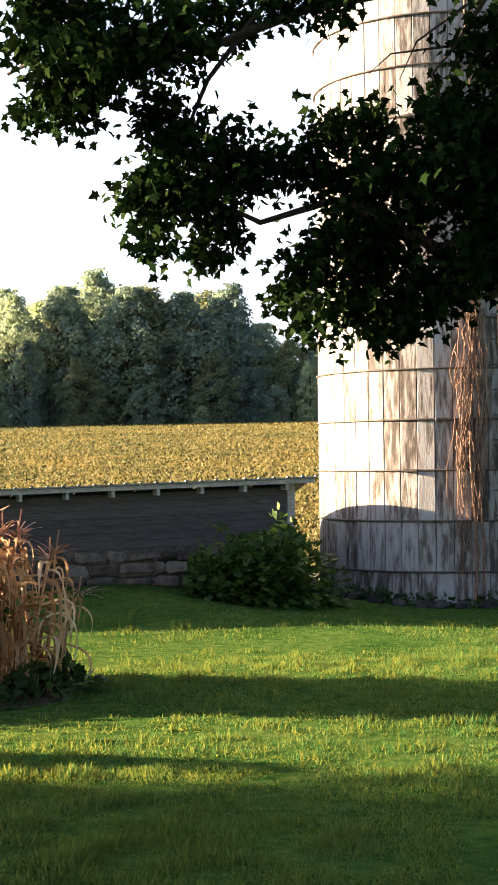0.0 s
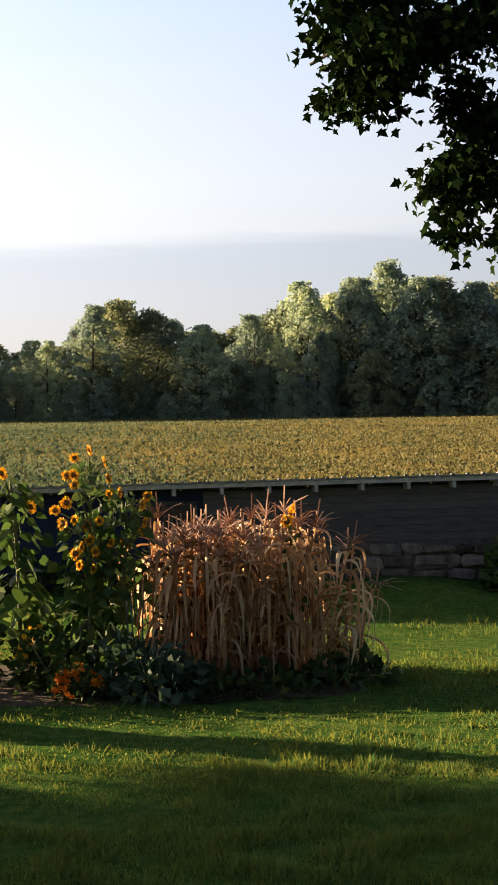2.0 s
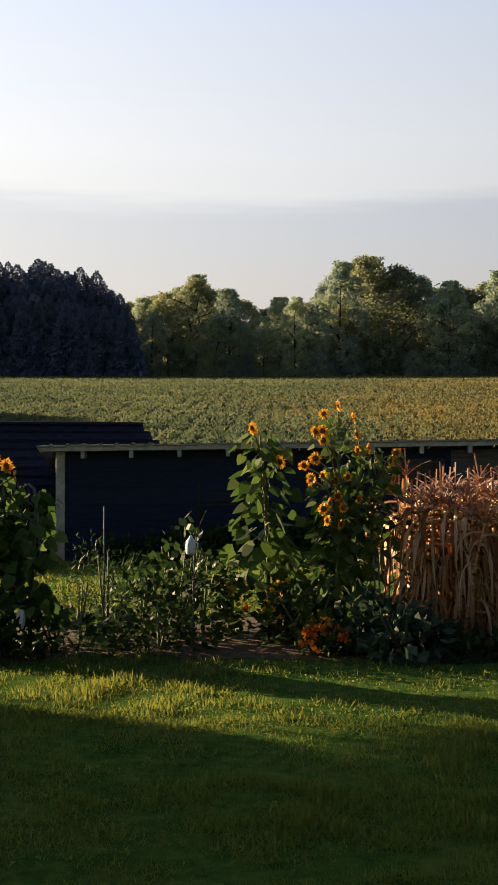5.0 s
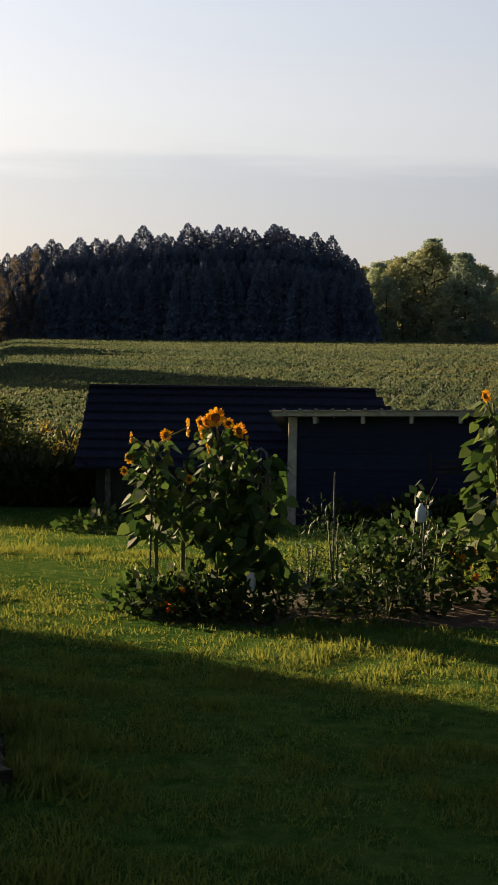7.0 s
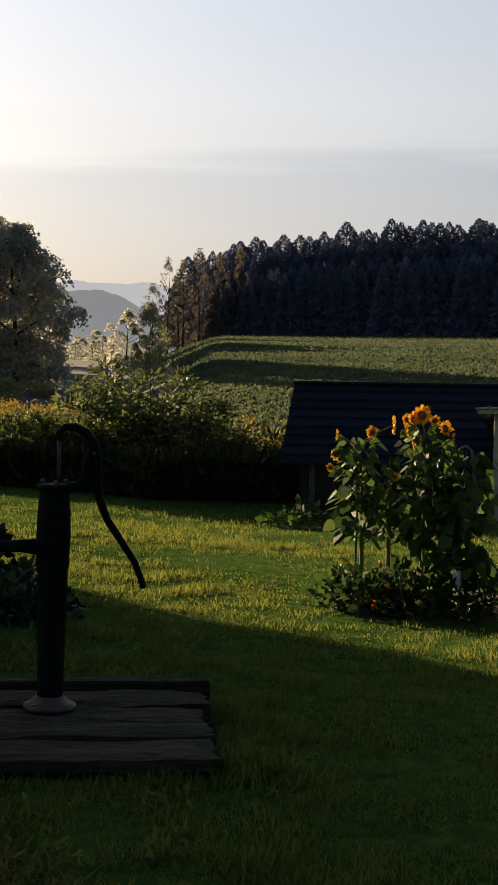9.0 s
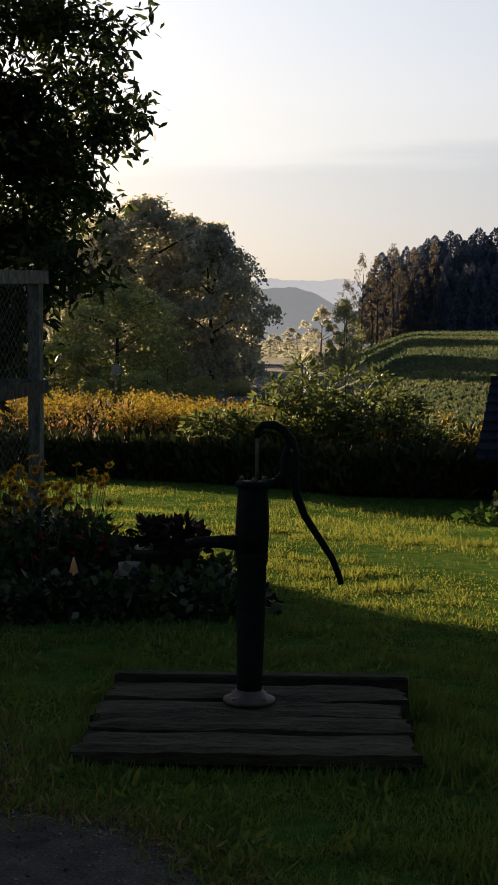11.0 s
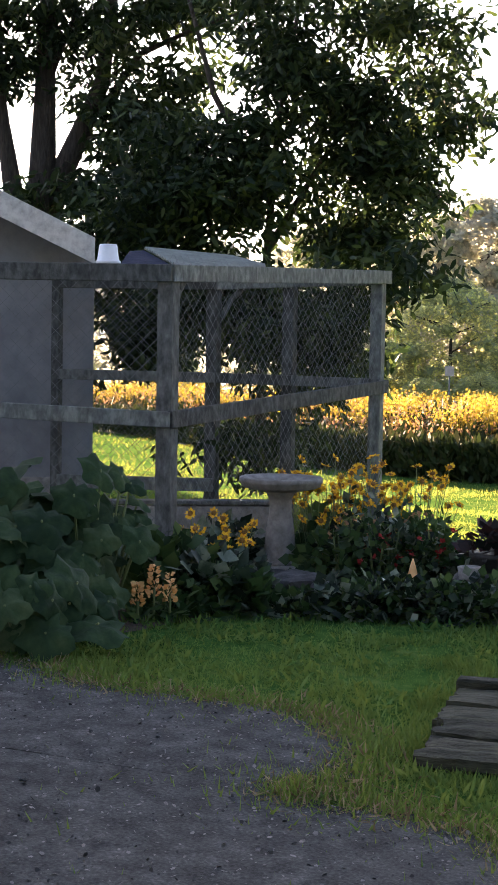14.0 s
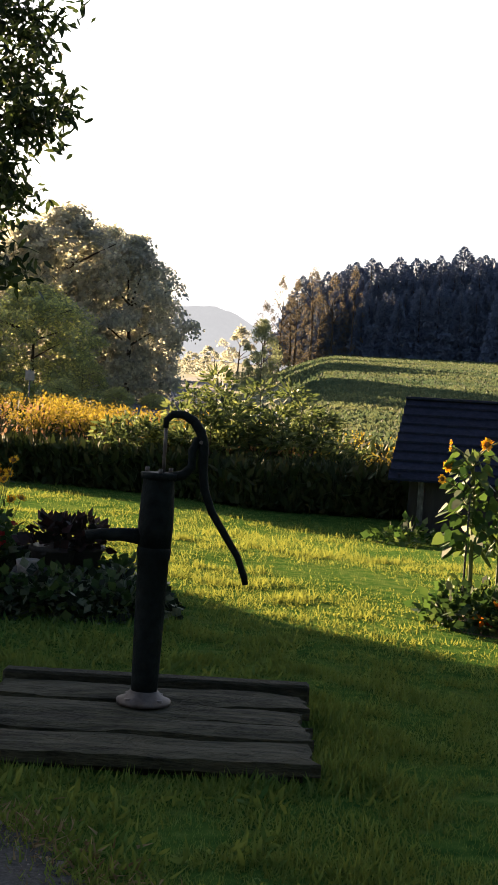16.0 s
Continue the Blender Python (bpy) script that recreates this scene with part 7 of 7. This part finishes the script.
def lily(az, d, h, seed):
    """A peach spike flower: a thick stem with a cone of pale blossom."""
    x, y, z = on_ground(az, d)
    t = thing("peach_flower", (x, y, z), "upright peach-coloured flower spike at the drive edge", "flowers", "peach flowers by the drive")
    rng = np.random.default_rng(seed)
    part("stem", tube(bmesh.new(), [(0, 0, -0.02), (0.01, 0, h * 0.6)], 0.008, 5), M_STEM, t)
    n = 70
    f = rng.random(n)
    a = rng.random(n) * 6.28
    r = 0.022 * (1 - f * 0.5)
    at = np.stack([np.cos(a) * r, np.sin(a) * r, h * (0.42 + 0.55 * f)], 1)
    leaves("blossom", at, np.stack([np.cos(a), np.sin(a), 0.5 + 0 * a], 1), 0.036, OVAL, M_PEACH, t, seed, 0.3, flat=0.2)
    leaves("foliage", rng.normal(size=(14, 3)) * 0.04 + np.array([0, 0, 0.06]), rng.normal(size=(14, 3)) + np.array([0, 0, 0.6]), 0.14, LANCE, M_SHRUB, t, seed, 0.3)


for az, d, h, s in ((63.35, 9.25, 0.26, 61), (62.72, 9.3, 0.38, 62), (62.1, 9.28, 0.32, 63)):
    lily(az, d, h, s)


# squash with large lobed leaves at the drive edge
def squash(az, d, n, seed, label, size=0.34, r=0.55, h=0.9):
    rng = np.random.default_rng(seed)
    x, y, z = on_ground(az, d)
    t = thing("squash_plant", (x, y, z), label, "squash plant", "large-leaved squash by the drive")
    for i in range(n):
        a, q = rng.random() * 6.28, r * math.sqrt(rng.random())
        p = Vector((math.cos(a) * q, math.sin(a) * q, h * (0.35 + 0.65 * rng.random()) * (1 - 0.35 * q / r)))
        part("leaf_stalk", tube(bmesh.new(), [(p.x * 0.4, p.y * 0.4, -0.03), (p.x * 0.8, p.y * 0.8, p.z * 0.7), p], [0.011, 0.009, 0.007], 5), M_STEM, t)
        s = size * (0.6 + 0.5 * rng.random())
        to = Vector((-x, -y, 0)).normalized()
        nrm = (Vector((math.cos(a), math.sin(a), 0)) * 0.5 + to * 0.55 + Vector((0, 0, 0.75)) + Vector(rng.normal(size=3)) * 0.25).normalized()
        m = Matrix.Translation(p) @ nrm.to_track_quat("Z", "Y").to_matrix().to_4x4() @ Matrix.Rotation(rng.random() * 6.28, 4, "Z")
        verts, faces = [m @ Vector((0, 0, -0.03 * s))], []
        k = 20
        for ring in (0.5, 1.0):
            for j in range(k):
                b = 2 * math.pi * j / k
                lobes = 0.86 + 0.14 * math.cos(5 * b) - (0.45 if j == 0 else 0)
                rr = s * 0.5 * ring * lobes
                verts.append(m @ Vector((math.cos(b) * rr, math.sin(b) * rr, 0.05 * s * math.sin(5 * b) * ring - 0.16 * s * ring * ring + 0.04 * s * ring)))
        for j in range(k):
            faces.append((0, 1 + j, 1 + (j + 1) % k))
            faces.append((1 + j, 1 + k + j, 1 + k + (j + 1) % k, 1 + (j + 1) % k))
        leaf = pydata("leaf", verts, faces, M_SQUASH, t, True)
    return t


squash(67.8, 9.2, 26, 1, "large squash plant with broad dull green leaves", 0.46, 0.62, 1.22)
squash(65.3, 9.5, 22, 2, "squash plant with broad leaves against the pen", 0.40, 0.46, 1.28)
squash(70.4, 9.0, 20, 3, "broad-leaved squash plant by the drive", 0.44, 0.6, 0.95)
squash(67.6, 8.45, 18, 4, "low squash leaves over the drive edge", 0.40, 0.5, 0.55)
squash(66.0, 8.8, 14, 5, "low squash leaves beside the peach flowers", 0.34, 0.34, 0.5)
squash(70.0, 8.2, 12, 6, "low squash leaves spreading over the drive", 0.40, 0.5, 0.5)

# flower pots at the bed's end
for az, d, s in ((49.5, 10.5, 1), (48.5, 10.6, 2)):
    x, y, z = on_ground(az, d)
    t = thing("flower_pot", (x, y, z + 0.12), "dark flower pot filled with dark red foliage", "flower pot", "pots at the end of the bed")
    part("pot", lathe(bmesh.new(), [(0.11, 0.0), (0.16, 0.20), (0.175, 0.205), (0.175, 0.24), (0.15, 0.24)], 20), M_POT, t)
    rng = np.random.default_rng(s)
    dd = sphere_points(rng, 170)
    dd[:, 2] = np.abs(dd[:, 2])
    leaves("foliage", dd * np.array([0.21, 0.21, 0.20]) * (0.5 + 0.5 * rng.random((170, 1))) + np.array([0, 0, 0.22]), dd + rng.normal(size=(170, 3)) * 0.4, 0.08, OVAL, M_DARKRED, t, s, 0.4)
t = thing("pale_planter", on_ground(50.4, 10.25, 0.14), "small pale stone planter in the bed", "planter")
part("body", lathe(bmesh.new(), [(0.055, 0.0), (0.075, 0.07), (0.088, 0.14), (0.075, 0.145)], 16), M_CONCRETE, t)
t = thing("garden_cone", on_ground(52.6, 10.2, 0.12), "small peach-coloured garden cone", "ornament")
part("body", lathe(bmesh.new(), [(0.05, 0.0), (0.045, 0.06), (0.02, 0.16), (0.004, 0.21)], 12), M_PEACH, t)

# the mown grass runs on past the pen
patch("far_lawn", [polar(a, d)[:2] for a, d in ((50, 23), (57, 24), (64, 24), (74, 24), (74, 46), (69, 44), (63, 36.5), (58, 27.5), (53, 25))],
      M_LAWN, "mown grass running on behind the pen", "lawn", 0.02, 9)
# garden soil
patch("bed_soil", [polar(a, d)[:2] for a, d in ((6.6, 11.5), (9, 11.1), (13, 10.9), (17, 10.7), (21, 10.7), (24, 10.6), (28, 10.5), (31, 10.4), (34.5, 10.7), (35, 11.6), (31, 12.0), (26, 12.4), (21.8, 12.9), (19.8, 12.9), (16, 13.2), (10, 13.6), (6.9, 12.8))],
      M_SOIL, "dark bare soil of the garden bed", "soil", 0.012, 5)
patch("flower_bed_soil", [polar(a, d)[:2] for a, d in ((45.6, 10.2), (48, 9.65), (54, 9.6), (58, 9.65), (62, 9.3), (65, 8.7), (68, 8.1), (71, 8.0), (72, 12.0), (62, 12.6), (54, 12.3), (47, 11.6))],
      M_SOIL, "dark soil of the flower bed by the pen", "soil", 0.012, 6)

# ---------- unseen buildings added to shade the yard ---
def build_unseen_house():
    """An unseen dwelling, added at the camera's back to block sky light."""
    h = thing("farmhouse", (0, -6.6, 0), "unseen two-storey house added to block sky light", "house")
    part("wall", boxed(-7, 8, -4, 4, -0.3, 6.4), M_HOUSE, h)
    bm = bmesh.new()
    v = [bm.verts.new(c) for c in ((-7.4, -4.5, 6.3), (8.4, -4.5, 6.3), (8.4, 0, 9.0), (-7.4, 0, 9.0), (-7.4, 4.5, 6.3), (8.4, 4.5, 6.3))]
    for f in ((0, 1, 2, 3), (3, 2, 5, 4), (0, 3, 4), (1, 5, 2), (0, 4, 5, 1)):
        bm.faces.new([v[i] for i in f])
    bmesh.ops.recalc_face_normals(bm, faces=bm.faces[:])
    part("roof", bm, M_DARKROOF, h)


def build_shade_barn():
    """An unseen barn, added so that its shadow lies over the drive."""
    s, w = 56.0, 38.0
    sx, sy = -math.sin(radians(SUN_AZ)), math.cos(radians(SUN_AZ))
    nx, ny = -sy, sx
    nx, ny = (nx, ny) if ny > 0 else (-nx, -ny)
    cx, cy = sx * s + nx * (6.45 - w / 2), sy * s + ny * (6.45 - w / 2)
    b = thing("barn", (cx, cy, gz(cx, cy)), "unseen barn added to cast shade over the drive", "barn", rz=math.degrees(math.atan2(ny, nx)))
    part("wall", boxed(-w / 2, w / 2, -5, 5, -2, 15.5), M_GREYWOOD, b)
    bm = bmesh.new()
    v = [bm.verts.new(c) for c in ((-w / 2, -5.3, 15.4), (w / 2, -5.3, 15.4), (w / 2, 0, 18), (-w / 2, 0, 18), (-w / 2, 5.3, 15.4), (w / 2, 5.3, 15.4))]
    for f in ((0, 1, 2, 3), (3, 2, 5, 4), (0, 3, 4), (1, 5, 2), (0, 4, 5, 1)):
        bm.faces.new([v[i] for i in f])
    bmesh.ops.recalc_face_normals(bm, faces=bm.faces[:])
    part("roof", bm, M_TIN, b)


build_unseen_house()
build_shade_barn()


# ---------- grass ----------
def build_grass():
    rng = np.random.default_rng(301)

    def scatter(n, az0, az1, d0, d1):
        az = az0 + rng.random(n) * (az1 - az0)
        d = np.sqrt(d0 ** 2 + rng.random(n) * (d1 ** 2 - d0 ** 2))
        a = np.radians(az)
        return az, d, -np.sin(a) * d, np.cos(a) * d

    def inside(x, y, poly):
        c = np.zeros(len(x), bool)
        p = np.array(poly)
        for i in range(len(p)):
            (x0, y0), (x1, y1) = p[i], p[(i + 1) % len(p)]
            cond = ((y0 > y) != (y1 > y)) & (x < (x1 - x0) * (y - y0) / (y1 - y0 + 1e-12) + x0)
            c ^= cond
        return c

    drive = DRIVE
    at, tips, size = [], [], []
    for n, d0, d1, ln in ((270000, 4.2, 8.5, 0.036), (230000, 8.5, 15.0, 0.040), (150000, 15.0, 24.5, 0.040), (30000, 24.5, 42.0, 0.07)):
        az, d, x, y = scatter(n, -13 if d0 < 24 else 52, 72, d0, d1)
        lim = np.interp(az, [-13, 30, 37, 42, 47, 52, 58, 63, 70], [21.5, 22, 22.2, 22.2, 23.5, 24.6, 27.2, 36, 44])
        bed = ((az > 7.2) & (az < 34.6) & (d > 10.75) & (d < 12.4)) | ((az > 46.2) & (d > np.interp(az, [46, 50, 58, 62, 65, 68, 71], [10.0, 9.7, 9.7, 9.35, 8.75, 8.15, 8.0])) & (d < 11.8))
        path = (az > 19.5) & (az < 22.3) & (d > 10.6) & (d < 13)
        u = (x - DECK[0]) * math.cos(radians(DECK_RZ)) + (y - DECK[1]) * math.sin(radians(DECK_RZ))
        v = -(x - DECK[0]) * math.sin(radians(DECK_RZ)) + (y - DECK[1]) * math.cos(radians(DECK_RZ))
        deck = (np.abs(u) < 0.72) & (np.abs(v) < 0.66)
        patchy = np.array([noise.noise(Vector((a * 0.55, b * 0.55, 2.0))) for a, b in zip(x, y)])
        ok = (d < lim) & ~bed & ~path & ~deck & (rng.random(n) < 0.72 + 0.9 * patchy)
        ok &= ~(inside(x, y, drive) & (rng.random(n) > 0.015))
        x, y, patchy = x[ok], y[ok], patchy[ok]
        at.append(np.stack([x, y, ground_z(x, y) - 0.004], 1))
        tuft = np.array([noise.noise(Vector((a * 3.2, b * 3.2, 7.0))) for a, b in zip(x, y)])
        tips.append(rng.normal(size=(len(x), 3)) * 0.62 + np.array([0, 0, 1.0]))
        near_edge = np.hypot(x - PUMP[0], y - PUMP[1])
        size.append(ln * (0.75 + 0.5 * rng.random(len(x))) * (1 + 0.5 * patchy) * np.clip(1 + 1.3 * tuft, 0.45, 1.9) * np.where((near_edge > 0.7) & (near_edge < 1.1), 1.25, 1.0))
    BLADE = [(-0.09, 0.0), (0.09, 0.0), (0.0, 1.0)]
    ob = leaves("lawn_grass", np.concatenate(at), np.concatenate(tips), np.concatenate(size), BLADE, M_BLADE, None, 302, 0.2, flat=0.0)
    tagged(ob, "short mown grass blades of the lawn", "grass", kind="stuff")
    # broad-leaved weeds and clover in the turf
    n = 15000
    az, d, x, y = scatter(n, -13, 66, 4.6, 12.5)
    ok = ~inside(x, y, drive) & (np.array([noise.noise(Vector((a * 0.8, b * 0.8, 4.0))) for a, b in zip(x, y)]) > -0.1)
    x, y = np.repeat(x[ok], 3), np.repeat(y[ok], 3)
    p = np.stack([x, y, ground_z(x, y) + 0.010], 1) + rng.normal(size=(len(x), 3)) * np.array([0.016, 0.016, 0.004])
    ob = leaves("lawn_weeds", p, rng.normal(size=p.shape) + np.array([0, 0, 0.5]), 0.014, OVAL, M_BLADE, None, 305, 0.5, flat=0.5)
    tagged(ob, "small broad-leaved weeds in the lawn", "weeds", kind="stuff")
    # coarser leaves near the drive
    n = 16000
    az, d, x, y = scatter(n, 40, 69, 4.4, 9.4)
    ok = ~inside(x, y, drive) & (np.array([noise.noise(Vector((a * 2.3, b * 2.3, 9.0))) for a, b in zip(x, y)]) > -0.05)
    ok &= (np.hypot(x - DECK[0], y - DECK[1]) > 0.95)
    p = np.stack([x, y, ground_z(x, y) + 0.012], 1)[ok]
    ob = leaves("coarse_grass", p, rng.normal(size=p.shape) * 0.9 + np.array([0, 0, 0.7]), 0.030 + 0.035 * rng.random(len(p)), [(-0.10, 0.0), (0.10, 0.0), (0.13, 0.5), (0.0, 1.0), (-0.13, 0.5)], M_BLADE, None, 306, 0.4, flat=0.2)
    tagged(ob, "coarse broad grass blades in tufts beside the drive", "grass", kind="stuff")
    # longer tufts along the drive and platform
    n = 9000
    t = rng.random(n)
    edge = np.array(drive[1:18])
    k = np.minimum((t * 16).astype(int), 15)
    f = (t * 16 - k)[:, None]
    p = edge[k] * (1 - f) + edge[k + 1] * f + rng.normal(size=(n, 2)) * np.where(rng.random((n, 1)) < 0.6, 0.08, 0.22)
    ob = leaves("edge_grass", np.stack([p[:, 0], p[:, 1], ground_z(p[:, 0], p[:, 1])], 1), rng.normal(size=(n, 3)) * 0.5 + np.array([0, 0, 0.8]), 0.022 + 0.045 * rng.random(n), BLADE, M_BLADE, None, 303, 0.4, flat=0.0)
    tagged(ob, "longer ragged grass along the edge of the drive", "grass", kind="stuff")
    n = 3600
    k = rng.integers(0, 16, n)
    f = rng.random((n, 1))
    p = edge[k] * (1 - f) + edge[k + 1] * f + rng.normal(size=(n, 2)) * 0.10
    ob = leaves("dead_grass", np.stack([p[:, 0], p[:, 1], ground_z(p[:, 0], p[:, 1]) + 0.014], 1), rng.normal(size=(n, 3)) + np.array([0, 0, 0.3]), 0.025 + 0.035 * rng.random(n), BLADE, M_STRAW, None, 307, 0.4, flat=0.2)
    tagged(ob, "dry dead grass along the edge of the drive", "grass", kind="stuff")
    n = 2600
    side = rng.integers(0, 4, n)
    q = rng.random(n) * 1.5 - 0.75
    u = np.where(side == 0, q, np.where(side == 1, q, np.where(side == 2, 0.86, -0.86))) + rng.normal(size=n) * 0.04
    v = np.where(side == 0, -0.73, np.where(side == 1, 0.80, q)) + rng.normal(size=n) * 0.04
    rank = rng.random(n) < 0.16      # one rank tuft at the platform's corner
    u = np.where(rank, 0.90 + rng.normal(size=n) * 0.10, u)
    v = np.where(rank, -0.55 + rng.normal(size=n) * 0.12, v)
    x = DECK[0] + u * math.cos(radians(DECK_RZ)) - v * math.sin(radians(DECK_RZ))
    y = DECK[1] + u * math.sin(radians(DECK_RZ)) + v * math.cos(radians(DECK_RZ))
    ob = leaves("platform_grass", np.stack([x, y, ground_z(x, y)], 1), rng.normal(size=(n, 3)) * 0.45 + np.array([0, 0, 0.9]), np.where(rank, 0.075, 0.055), BLADE, M_BLADE, None, 304, 0.4, flat=0.0)
    tagged(ob, "uncut grass round the pump platform", "grass", kind="stuff")


build_grass()
